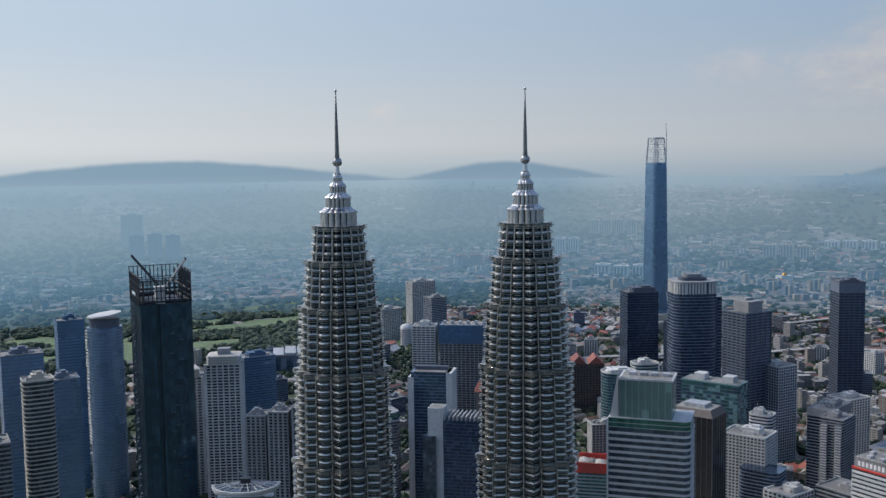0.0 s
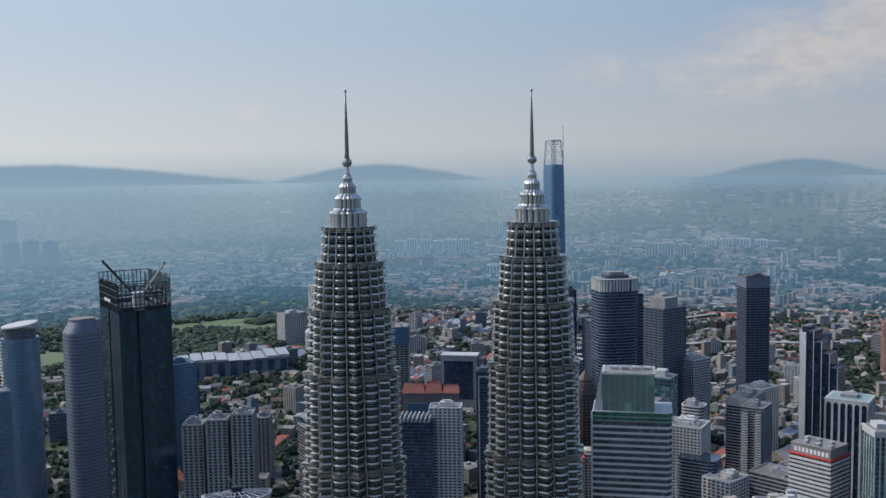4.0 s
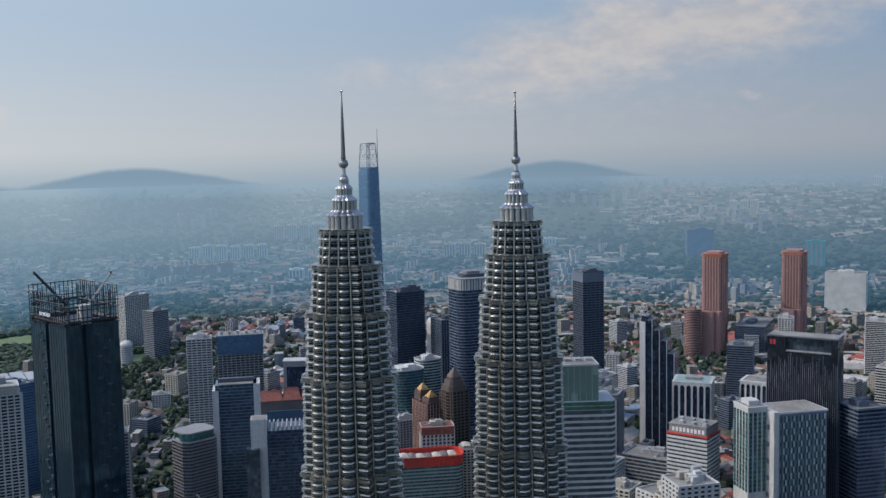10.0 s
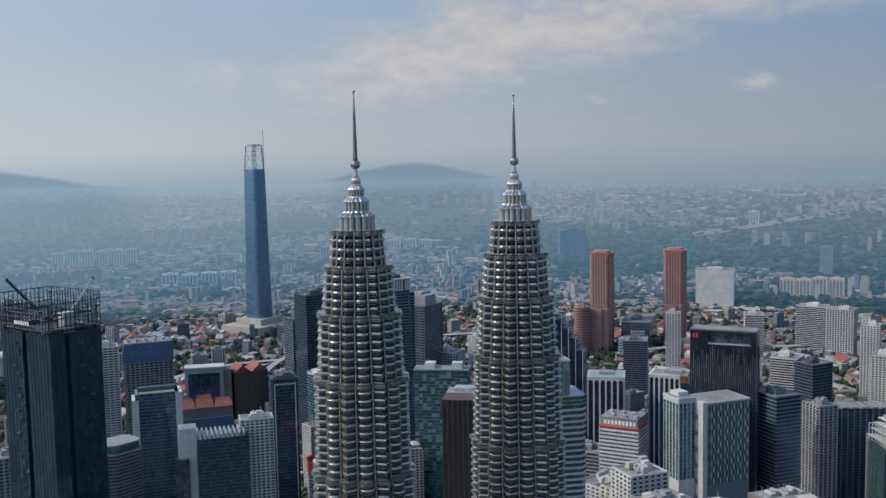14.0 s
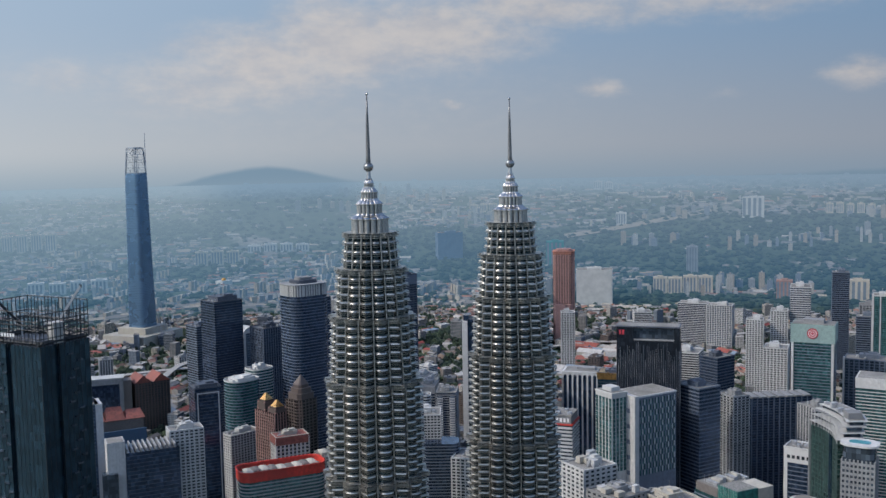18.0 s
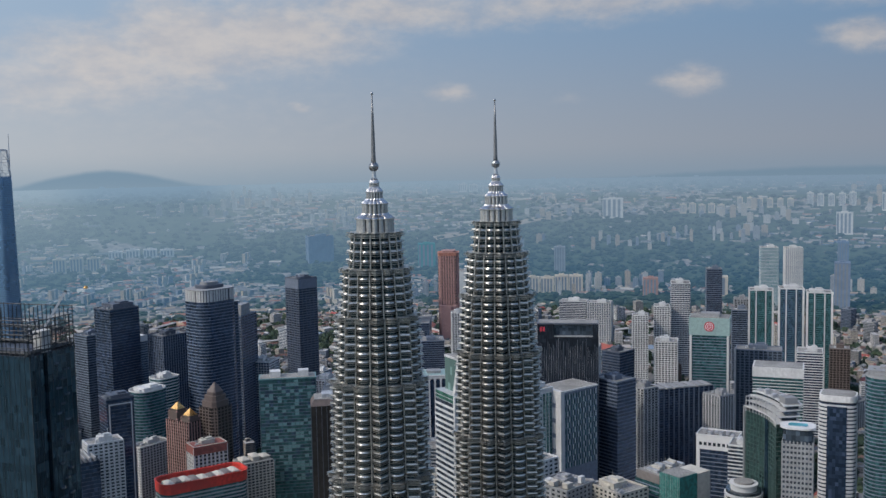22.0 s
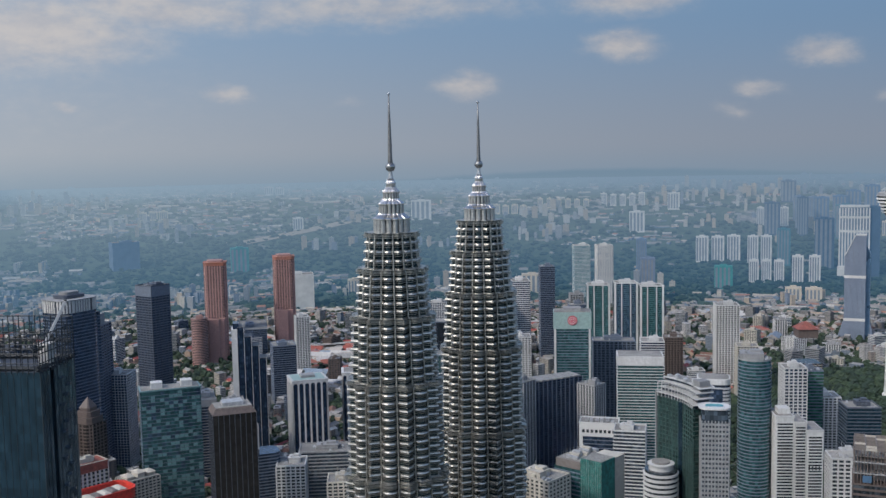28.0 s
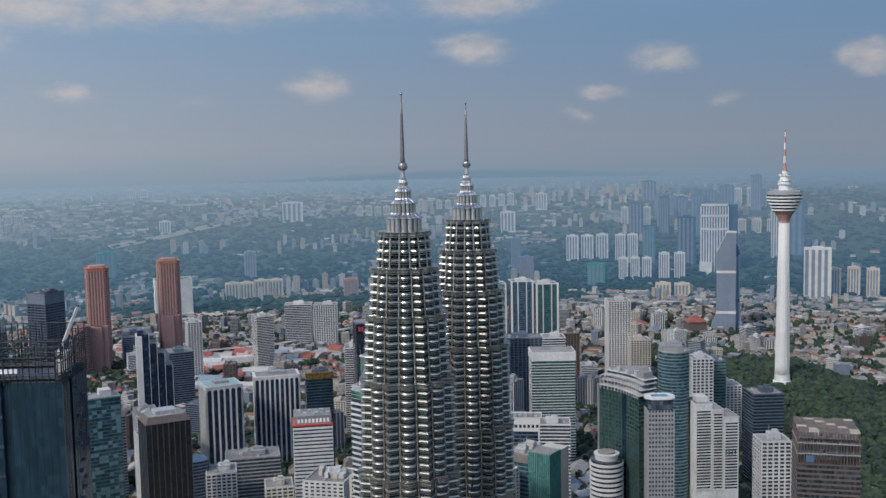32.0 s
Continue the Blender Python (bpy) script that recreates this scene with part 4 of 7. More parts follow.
red_roofed_hall()
t = thing("framed_block", 623, 1481, 0, -36, "pale block framing a large dark glass front", "office block")
part("frame", box_data(-30, -13, 0, 30, 13, 92), "grey", t)
part("dark_front", box_data(-25, -13.6, 20, 24, -12.8, 84), "navy_glass", t)
part("roof_edge", box_data(-31, -14, 92, 31, 14, 94), "white", t)
part("side_wing", box_data(30, -11, 0, 42, 13, 88), "taupe", t)
t = tower("office_tower", 459, 1056, 30, 28, 164, -28, "navy_glass", "dark", "narrow navy tower outlined by a pale frame", bh=0.5, e=0.1, plant=0.7, tall=4)
for s in (-1, 1):
    part("frame_post", box_data(s * 12 - 0.6, -14.8, 0, s * 12 + 0.6, -14, 158), "white", t)
part("frame_beam", box_data(-12.6, -14.8, 158, 12.6, -14, 159.4), "white", t)
t = tower("podium_block", 462, 942, 94, 36, 80, -30, "teal_glass", "grey", "long block edged by a bright red curved parapet", bh=1.6, fh=3.8, shape="soft", cut=12, roof=False)
part("red_parapet", join([ring_data(rect(95, 37, 12, 6), rect(92, 34, 11, 6), 80, 90), ring_data(rect(96, 38, 12, 6), rect(93.4, 35.4, 11.4, 6), 90, 91)]), "red", t, "bright red sheet parapet")
part("roof_deck", prism_data(rect(92.4, 34.4, 11, 6), 80, 84), "roof", t)
for k in range(9):
    part("roof_vault", join([box_data(-40 + 9 * k, -9 + 3 * math.sin(k), 84, -33 + 9 * k, 6 + 3 * math.sin(k), 88.5), prism_data([(-41 + 9 * k, -10 + 3 * math.sin(k)), (-32 + 9 * k, -10 + 3 * math.sin(k)), (-32 + 9 * k, 7 + 3 * math.sin(k)), (-41 + 9 * k, 7 + 3 * math.sin(k))], 88.5, 89.8, [(-38 + 9 * k, -8 + 3 * math.sin(k)), (-35 + 9 * k, -8 + 3 * math.sin(k)), (-35 + 9 * k, 5 + 3 * math.sin(k)), (-38 + 9 * k, 5 + 3 * math.sin(k))])]), "taupe" if k % 2 else "cream", t)
t = tower("office_block", 512, 976, 38, 24, 106, -30, "window", "cream", "cream block with dull red band below roof", fh=4.2, bh=1.6, pier="white", step=5, pw=2.0)
part("red_band", prism_data(rect(39.4, 25.4), 98, 107.0), "maroon", t, "dull red fascia")
t = tower("brown_tower", 560, 1002, 30, 30, 136, -10, "bronze_glass", "brown", "brown tower stepping up to a pointed copper head", bh=1.3, fh=3.8, pier="brown", step=5, pw=1.5, cut=5, roof=False)
for s, z0, z1 in ((12.5, 136, 143), (10, 143, 149), (7.5, 149, 153)):
    part("stepped_head", prism_data(rect(2 * s, 2 * s, s * 0.3), z0, z1), "brown", t)
part("pyramid", prism_data(rect(15, 15, 2), 153, 164, rect(0.6, 0.6, 0.1)), "brown", t, "dull brown pyramid roof")
t = tower("brown_tower", 543, 1035, 20, 40, 120, -10, "bronze_glass", "brown", "slim brown tower with two gilded pyramid roofs", bh=1.3, fh=3.8, pier="pink", step=4, pw=1.4, roof=False)
for y_, h_ in ((-11, 127), (11, 132)):
    part("roof_drum", join([box_data(-8, y_ - 8, 120, 8, y_ + 8, h_ - 3), box_data(-6.4, y_ - 6.4, h_ - 3, 6.4, y_ + 6.4, h_), box_data(-6.9, y_ - 6.9, h_ - 0.4, 6.9, y_ + 6.9, h_)]), "brown", t)
    for k in range(4):
        part("corner_turret", prism_data([(x, y_ + y) for x, y in rect(2.2, 2.2)], 120, h_ - 1, [(x, y_ + y) for x, y in rect(1.2, 1.2)]), "pink", t, at=(7 * (1 if k % 2 else -1), 7 * (1 if k > 1 else -1), 0))
    part("gilded_pyramid", prism_data([(-5.8, y_ - 5.8), (5.8, y_ - 5.8), (5.8, y_ + 5.8), (-5.8, y_ + 5.8)], h_, h_ + 8, [(-0.3, y_ - 0.3), (0.3, y_ - 0.3), (0.3, y_ + 0.3), (-0.3, y_ + 0.3)]), "gold", t, "gilded pyramid")
t = tower("office_tower", 576, 1122, 44, 36, 141, -10, "teal_glass", "slate", "teal glass office tower with rounded front", shape="soft", cut=16, bh=0.9, plant=0.6, tall=4, wall="white")
t = tower("office_tower", 620, 1135, 34, 30, 146, -10, "teal_glass", "white", "white banded tower with curved corner", shape="soft", cut=11, bh=1.5, wall="white")
tower("office_tower", 693, 1285, 46, 40, 218, -12, "navy_glass", "dark", "tall dark blue slab with stepped top", bh=0.8, e=0.2, plant=0.7, tall=6)
tower("office_tower", 745, 1390, 38, 34, 165, -12, "grey_glass", "slate", "grey glass tower on pale legs", bh=1.2)
t = tower("arch_tower", 811, 1359, 24, 24, 146, -12, "blue_glass", "slate", "slender tower framed by a white arch", bh=0.8, roof=False)
for s in (-1, 1):
    part("arch_leg", box_data(s * 12.5 - 2, -13, 0, s * 12.5 + 2, 13, 146), "white", t)
arch = [(14.5 * math.cos(radians(a)), 10 * math.sin(radians(a)) + 146) for a in range(0, 181, 15)]
part("arch_head", ([(x, -13, z) for x, z in arch] + [(x, 13, z) for x, z in arch], prism_data(arch, 0, 1)[1]), "white", t)
tower("office_tower", 731, 1226, 44, 36, 178, -12, "navy_glass", "dark", "dark ribbed office slab", bh=0.7, pier="slate", step=4, pw=1.0)
tower("apartment_slab", 545, 1092, 44, 22, 84, -10, "window", "white", "white gridded apartment slab with dark roofs", fh=3.2, bh=1.3, pier="white", step=4.4, pw=1.4, category="apartment block")
t = tower("apartment_tower", 530, 926, 36, 28, 88, -30, "window", "cream", "cream apartment tower with roof pavilions", fh=3.2, bh=1.3, pier="cream", step=4.4, pw=1.5, roof=False, category="apartment tower")
part("roof_deck", prism_data(rect(36, 28), 88, 89), "roof", t)
for s in (-1, 0, 1):
    part("roof_pavilion", join([box_data(s * 12 - 4, -8, 89, s * 12 + 4, 6, 94 - 2 * abs(s)), prism_data([(s * 12 - 5, -9), (s * 12 + 5, -9), (s * 12 + 5, 7), (s * 12 - 5, 7)], 94 - 2 * abs(s), 96.5 - 2 * abs(s), [(s * 12 - 1, -2), (s * 12 + 1, -2), (s * 12 + 1, 0), (s * 12 - 1, 0)])]), "cream", t)


# -- the chequered teal slab
def chequered_slab():
    t = thing("hotel_slab", 584, 915, 0, 35, "teal glass hotel slab with chequered pale panels", "hotel")
    poly = rect(26, 64)
    part("glazing", prism_data(poly, 0, 172), "teal_glass", t)
    line = mesh_of("floor_line", *prism_data(grown(poly, 0.25), 0, 0.6), M["slate"])
    for k in range(10, 45):
        part("floor_line", line, "", t, at=(0, 0, k * 3.8))
    rng = random.Random(4)
    panel = {m: mesh_of("panel", *box_data(-0.3, -2.2, 0.7, 0.3, 2.2, 3.6), M[m]) for m in ("teal_panel", "blue_glass", "teal_glass")}
    for k in range(14, 45):
        for j in range(13):
            if rng.random() < 0.42:
                part("panel", panel[rng.choice(("teal_panel", "teal_panel", "blue_glass"))], "", t, at=(-13.2, -29 + 4.8 * j, k * 3.8))
        for j in range(5):
            if rng.random() < 0.4:
                part("panel", panel["teal_panel"], "", t, at=pose(-10 + 5 * j, -32.2, k * 3.8, 0, 0, 90))
    part("roof_deck", prism_data(grown(poly, 0.6), 172, 173.4), "teal_panel", t)
    part("roof_screed", prism_data(grown(poly, -1.0), 173.4, 173.6), "roof", t)
    for y_ in (-18, 14):
        part("plant_room", box_data(-7, y_ - 6, 173.6, 6, y_ + 6, 180), "white", t)
    return t


chequered_slab()
t = tower("bronze_tower", 489, 793, 32, 42, 176, 35, "bronze_glass", "bronze_glass", "dark bronze glass box with chamfered roof edge", bh=0.35, e=0.08, roof=False)
for x, y, a in edge_spots(rect(32, 42), 5.0):
    part("mullion", unit_box("dark"), "", t, at=Matrix.LocRotScale((x, y, 0), Euler((0, 0, a)), (0.5, 0.6, 176)))
part("chamfered_head", prism_data(rect(32.4, 42.4), 176, 182, rect(25, 35)), "brown", t)
part("roof_deck", prism_data(rect(25, 35), 182, 182.6), "roof", t)
part("plant_room", box_data(-8, -10, 182.6, 8, 10, 186), "plant", t)
t = tower("apartment_tower", 572, 832, 34, 44, 138, 35, "window", "white", "white gridded apartment tower with lower wing", fh=3.2, bh=1.3, pier="white", step=3.6, pw=1.2, category="apartment tower")
part("lower_wing", prism_data(rect(30, 40, 8, 4), 0, 112), "navy_glass", t, at=(-22, -22, 0))
for k in range(10, 33):
    part("wing_band", prism_data(rect(31, 41, 8, 4), k * 3.4, k * 3.4 + 1.1), "slate", t, at=(-22, -22, 0))
tower("office_tower", 604, 856, 20, 24, 148, 35, "window", "white", "slim white tower with rounded top", fh=3.4, bh=1.6, shape="soft", cut=6)
t = tower("apartment_tower", 750, 921, 34, 26, 116, 30, "navy_glass", "grey", "grey apartment tower with projecting ribbed bays", fh=3.1, bh=1.1, e=0.8, category="apartment tower")
for s in (-1, 1):
    part("bay", box_data(-19, s * 8 - 3, 0, -16, s * 8 + 3, 112), "slate", t)
    for k in range(8, 36):
        part("bay_slab", box_data(-20, s * 8 - 3.6, k * 3.1, -16, s * 8 + 3.6, k * 3.1 + 1.0), "white", t)
tower("office_block", 790, 985, 60, 30, 110, 30, "navy_glass", "grey", "flat-topped dark office block", bh=1.0, cap=8, cap_mat="grey")


# -- navy tower that steps down behind a white end wall
def stepped_navy():
    t = thing("office_tower", 905, 972, 0, 25, "navy glass tower stepping down behind white end wall", "office tower")
    part("end_wall", box_data(-19, 14, 0, 9, 22, 184), "white", t, "white blank end wall")
    part("wall_cap", box_data(-17, 12, 184, 8, 20, 192), "navy_glass", t)
    for k, h in enumerate((186, 172, 158, 140)):
        y1 = 14 - 10 * k
        part("glazing", box_data(-17 + k, y1 - 10, 0, 14, y1, h), "navy_glass", t)
        part("roof_deck", box_data(-17 + k, y1 - 10, h, 14, y1, h + 0.6), "roof", t)
        for j in range(3):
            part("rib", box_data(-17.8 + k, y1 - 9.6 + 3.3 * j, 0, -17 + k, y1 - 8.9 + 3.3 * j, h + 0.6), "white" if j == 0 else "blue_glass", t)
    for z in range(90, 180, 4):
        part("floor_line", box_data(-17.3, 4, z, -17.0, 13.9, z + 0.5), "blue_glass", t)
    return t


stepped_navy()


# -- the third tower of the complex: pale bands, green glass head
def banded_tower():
    t = thing("office_tower", 303, 546, 0, -36, "pale banded glass office tower with green glass penthouse", "office tower")
    poly = [(-25, -15), (22, -15), (25, -12), (25, 15), (-25, 15)]
    floors(t, poly, 0, 246, "grey_glass", "white", 4.1, 1.55, 0.45)
    part("corner_fin", box_data(-26.0, -16.0, 0, -25.0, -14.2, 252), "white", t, "white blade wall")
    part("terrace_glass", prism_data(poly, 246, 252), "green_glass", t)
    for z in (246.2, 249, 252):
        part("terrace_rail", prism_data(grown(poly, 0.25), z, z + 0.35), "plant", t)
    part("penthouse", join([prism_data([(-19, -13), (14, -13), (14, 11), (-19, 11)], 252, 276, [(-19, -13), (14, -13), (14, 11), (-19, 11)])]), "penthouse", t, "muted green glass box")
    for k in range(9):
        part("penthouse_rib", box_data(-18.8 + 4.05 * k, -13.25, 252, -18.6 + 4.05 * k, -13, 276), "plant", t)
    part("penthouse_edge", prism_data([(-19.4, -13.4), (14.4, -13.4), (14.4, 11.4), (-19.4, 11.4)], 276, 277.2), "white", t)
    part("penthouse_roof", prism_data([(-18, -12), (13, -12), (13, 10), (-18, 10)], 277.2, 277.4), "roof", t)
    v = [(-24.5, -13, 252), (-19.5, -13, 252), (-19.5, -13, 281), (-24.5, -10, 252), (-19.5, -10, 252), (-19.5, -10, 281)]
    part("sloped_screen", (v, [(0, 1, 2), (5, 4, 3), (0, 2, 5, 3), (1, 4, 5, 2), (0, 3, 4, 1)]), "white", t, "pale slanted screen wall")
    for k in range(4):
        part("roof_unit", box_data(-14 + 7 * k, -4, 277.4, -10 + 7 * k, 2, 279.2), "plant", t)
    return t


banded_tower()


# -- pale framed towers with arched column heads
def column_tower(x, y, w, d, h, yaw, n, label, cap="copper_green"):
    t = thing("office_tower", x, y, 0, yaw, label, "office tower")
    part("glazing", box_data(-w / 2, -d / 2, 0, w / 2, d / 2, h - 4), "navy_glass", t)
    for k in range(n + 1):
        for y_ in (-d / 2, d / 2):
            x_ = -w / 2 + w * k / n
            part("column", box_data(x_ - 1.1, y_ - 1.1, 0, x_ + 1.1, y_ + 1.1, h - 7), "white", t)
        for x_ in (-w / 2, w / 2):
            y_ = -d / 2 + d * k / n
            part("column", box_data(x_ - 1.1, y_ - 1.1, 0, x_ + 1.1, y_ + 1.1, h - 7), "white", t)
    for k in range(n):
        for side in range(4):
            L, D = (w, d) if side % 2 == 0 else (d, w)
            u0, u1 = -L / 2 + L * k / n, -L / 2 + L * (k + 1) / n
            m, r = (u0 + u1) / 2, (u1 - u0) / 2 - 0.9
            pts = [(u0, 0), (u0, 7), (u1, 7), (u1, 0)] + [(m + r * math.cos(radians(a)), 4.5 * math.sin(radians(a))) for a in range(0, 181, 30)]
            v = [(u, -D / 2 - 0.9, h - 7 + z) for u, z in pts] + [(u, -D / 2 + 0.6, h - 7 + z) for u, z in pts]
            part("arch_head", (v, prism_data(pts, 0, 1)[1]), "white", t, at=pose(0, 0, 0, 0, 0, 90 * side))
    part("roof_slab", box_data(-w / 2 - 1.2, -d / 2 - 1.2, h, w / 2 + 1.2, d / 2 + 1.2, h + 1.4), "white", t)
    part("roof_deck", box_data(-w / 2 + 2, -d / 2 + 2, h + 1.4, w / 2 - 2, d / 2 - 2, h + 1.7), cap, t)
    part("plant_room", box_data(-w / 5, -d / 5, h + 1.7, w / 5, d / 5, h + 5), "grey", t)
    return t


column_tower(825, 850, 40, 46, 132, 32, 6, "pale columned office tower with glass bays and green roof")
column_tower(909, 799, 34, 60, 126, 20, 9, "white office block with tall arched columns", "roof")
t = tower("office_block", 600, 676, 32, 40, 144, 15, "grey_glass", "white", "white banded office block with red roof line", bh=2.1, fh=3.9, e=0.6, roof=False)
part("red_line", prism_data(rect(34, 42), 144, 145.4), "red", t)
part("sign_storey", prism_data(rect(30, 38), 145.4, 153), "grey", t)
for k in range(9):
    part("sign_letter_bar", box_data(-15.4, -17 + 3.8 * k, 147, -15, -14.8 + 3.8 * k, 151), "bars", t)
part("roof_deck", prism_data(rect(31, 39), 153, 154.2), "roof", t)
for k in range(6):
    part("roof_unit", box_data(-12 + (k % 2) * 12, -18 + 6 * k, 154.2, -6 + (k % 2) * 12, -14 + 6 * k, 156.5), "plant", t)


# -- hotel of two blocks with staggered windows
def patterned_hotel():
    t = thing("hotel_tower", 640, 598, 0, -25, "grey hotel of two blocks with staggered slot windows", "hotel")
    part("body", box_data(-22, -20, 0, 28, 16, 176), "slate", t)
    part("end_wall", box_data(-27, -20.5, 0, -21.8, 12, 178), "white", t, "pale grey end wall")
    part("green_block", box_data(-46, -8, 0, -27, 18, 180), "white", t)
    slot = mesh_of("slot_window", *box_data(-0.7, -0.25, 0, 0.7, 0.25, 5.6), M["teal_glass"])
    pale = mesh_of("pale_slot", *box_data(-0.6, -0.3, 0, 0.6, 0.3, 5.2), M["white"])
    side = mesh_of("wide_window", *box_data(-0.25, -1.7, 0, 0.25, 1.7, 3.8), M["teal_glass"])
    wide = mesh_of("wide_window", *box_data(-1.5, -0.25, 0, 1.5, 0.25, 3.8), M["teal_glass"])
    for k in range(16, 29):
        for j in range(12):
            part("slot_window", slot, "", t, at=(-19.5 + 3.95 * j + 1.2 * (k % 2), -20.1, k * 6.0))
            if (j + k) % 2:
                part("pale_slot", pale, "", t, at=(-18 + 3.95 * j + 1.2 * (k % 2), -20.1, k * 6.0 + 0.4))
    for k in range(24, 42):
        for j in range(5):
            part("wide_window", side, "", t, at=(-46.1, -5.5 + 5.2 * j, k * 4.2))
        for j in range(4):
            part("wide_window", wide, "", t, at=(-43.4 + 4.6 * j, -8.1, k * 4.2))
    for k in range(9, 22):
        part("end_recess", box_data(-27.2, -13 + 5 * (k % 2), k * 8.0, -26.9, -8 + 5 * (k % 2), k * 8.0 + 4.5), "slate", t)
    for x0, x1, y0, y1, z in ((-22, 28, -20, 16, 176), (-46, -27, -8, 18, 180)):
        part("parapet", box_data(x0 - 0.6, y0 - 0.6, z, x1 + 0.6, y1 + 0.6, z + 1.6), "white", t)
        part("roof_deck", box_data(x0 + 1, y0 + 1, z + 1.6, x1 - 1, y1 - 1, z + 1.8), "roof", t)
    part("plant_room", box_data(-42, -2, 181.8, -31, 12, 186), "white", t)
    return t


patterned_hotel()


def black_ribbed():
    t = thing("hotel_tower", 690, 612, 0, 19, "black ribbed glass tower with open roof terrace", "hotel")
    poly = rect(26, 66)
    part("glazing", prism_data(poly, 0, 222), "ribbed_glass", t)
    part("solid_corner", box_data(-13, -33, 222, 13, -27, 236), "ribbed_glass", t)
    part("solid_corner", box_data(-13, 15, 222, 13, 33, 236), "ribbed_glass", t)
    part("terrace_glass", box_data(-9, -27, 222, 12, 15, 234), "grey_glass", t)
    part("roof_slab", box_data(-13.4, -33.4, 236, 13.4, 33.4, 237.2), "dark", t)
    part("roof_deck", box_data(-12, -32, 237.2, 12, 32, 237.5), "roof", t)
    part("terrace_floor", box_data(-13.4, -27, 222, 13.4, 15, 223), "grey", t)
    rng = random.Random(11)
    fin = unit_box("dark")
    pale = unit_box("plant")
    for x, y, a in edge_spots(poly, 1.9):
        z0, z1 = rng.uniform(40, 60), rng.uniform(200, 222)
        part("rib", fin, "", t, at=Matrix.LocRotScale((x, y, z0), Euler((0, 0, a)), (0.5, 0.9, z1 - z0)))
        zz = rng.uniform(150, 200)
        part("light_rib", pale, "", t, at=Matrix.LocRotScale((x, y, zz), Euler((0, 0, a + 0.02)), (0.16, 1.15, rng.uniform(8, 22))))
    for k in range(2):
        part("sign_letter_bar", box_data(-13.3, 25 + 3.2 * k, 228, -13.05, 27.2 + 3.2 * k, 233), "sign_red", t)
    return t


black_ribbed()


def salmon_tower(x, y, yaw):
    t = tower("apartment_tower", x, y, 48, 46, 203, yaw, "window", "pink", "tall salmon tiled tower with stepped terracotta head", fh=3.4, bh=1.5, e=0.5, pier="pink", step=6, pw=2.6, pd=1.6, cut=6, roof=False, category="apartment tower")
    part("head", prism_data(rect(49, 47, 6), 203, 209), "terracotta", t)
    part("head_ledge", prism_data(rect(51, 49, 6), 208, 210), "terracotta", t)
    part("head_setback", prism_data(rect(34, 32, 4), 210, 214), "pink", t)
    for s in (-1, 1):
        part("low_wing", prism_data(rect(24, 26, 3), 0, 92), "pink", t, at=(s * 4 - 26, -6 * s, 0))
    return t


salmon_tower(1527, 1338, 25)
salmon_tower(1662, 1239, 25)
tower("mall", 1600, 1290, 130, 60, 62, 25, "navy_glass", "slate", "broad dark glass mall between salmon towers", bh=0.8, plant=0.3, category="shopping mall")
tower("round_block", 1462, 1345, 34, 34, 98, 25, "window", "pink", "short salmon drum beside tall tower", shape="round", fh=3.4, bh=1.5, category="apartment block")

# bank tower with a round sign
t = tower("bank_tower", 977, 515, 34, 50, 182, 8, "teal_glass", "slate", "grey teal bank tower with round crimson sign", bh=1.0, fh=3.9, e=0.2, roof=False, category="office tower")
part("sign_head", box_data(-18, -26, 182, 17.5, 26, 205), "copper_green", t, "pale green speckled head")
for s in (-1, 1):
    part("edge_pier", box_data(-18.6, s * 23.6 - 1.4, 0, -16, s * 23.6 + 1.4, 182), "white", t)
part("round_sign", [(lambda d: ([(-18.4 - 0.6 * (k // 24), v[0], v[1] + 194) for k, v in enumerate(d + d)], [tuple(range(24)), tuple(range(47, 23, -1))] + [(i, (i + 1) % 24, 24 + (i + 1) % 24, 24 + i) for i in range(24)]))(ellipse(13, 13, 24))][0], "sign_red", t, "crimson round sign with pale ring")
for r0, dx in ((5.0, 19.1), (2.6, 19.2)):
    ring = [(-dx, y, z + 194) for y, z in ellipse(2 * r0, 2 * r0, 24)] + [(-dx, y, z + 194) for y, z in ellipse(2 * r0 - 1.4, 2 * r0 - 1.4, 24)]
    part("sign_ring", (ring, [(i, 24 + i, 24 + (i + 1) % 24, (i + 1) % 24) for i in range(24)]), "bars", t)
part("roof_deck", box_data(-17, -25, 205, 16.5, 25, 205.5), "roof", t)
part("plant_room", box_data(-8, -12, 205.5, 8, 12, 210), "grey", t)

# dark apartment slab and lighter ends
t = tower("apartment_slab", 862, 532, 88, 24, 134, -48, "navy_glass", "dark", "long dark apartment slab with roof canopies", fh=3.2, bh=0.7, e=0.2, pier="slate", step=7, pw=1.4, roof=False, category="apartment tower")
for k in range(8):
    part("roof_canopy", box_data(-41 + 10.6 * k, -13, 135, -33 + 10.6 * k, 13, 136.2), "grey", t)
    part("canopy_post", box_data(-38 + 10.6 * k, -9, 134, -36 + 10.6 * k, 9, 135), "white", t)
part("roof_deck", box_data(-42.5, -11.5, 134, 42.5, 11.5, 134.3), "roof", t)
tower("apartment_tower", 806, 560, 22, 30, 143, -32, "window", "grey", "grey balconied apartment tower with roof frames", fh=3.2, bh=1.2, e=0.7, pier="white", step=5.5, pw=1.2, category="apartment tower")
tower("apartment_tower", 822, 474, 22, 26, 138, -32, "window", "grey", "grey gridded tower beside dark slab", fh=3.2, bh=1.2, e=0.6, pier="white", step=4.5, pw=1.0, category="apartment tower")
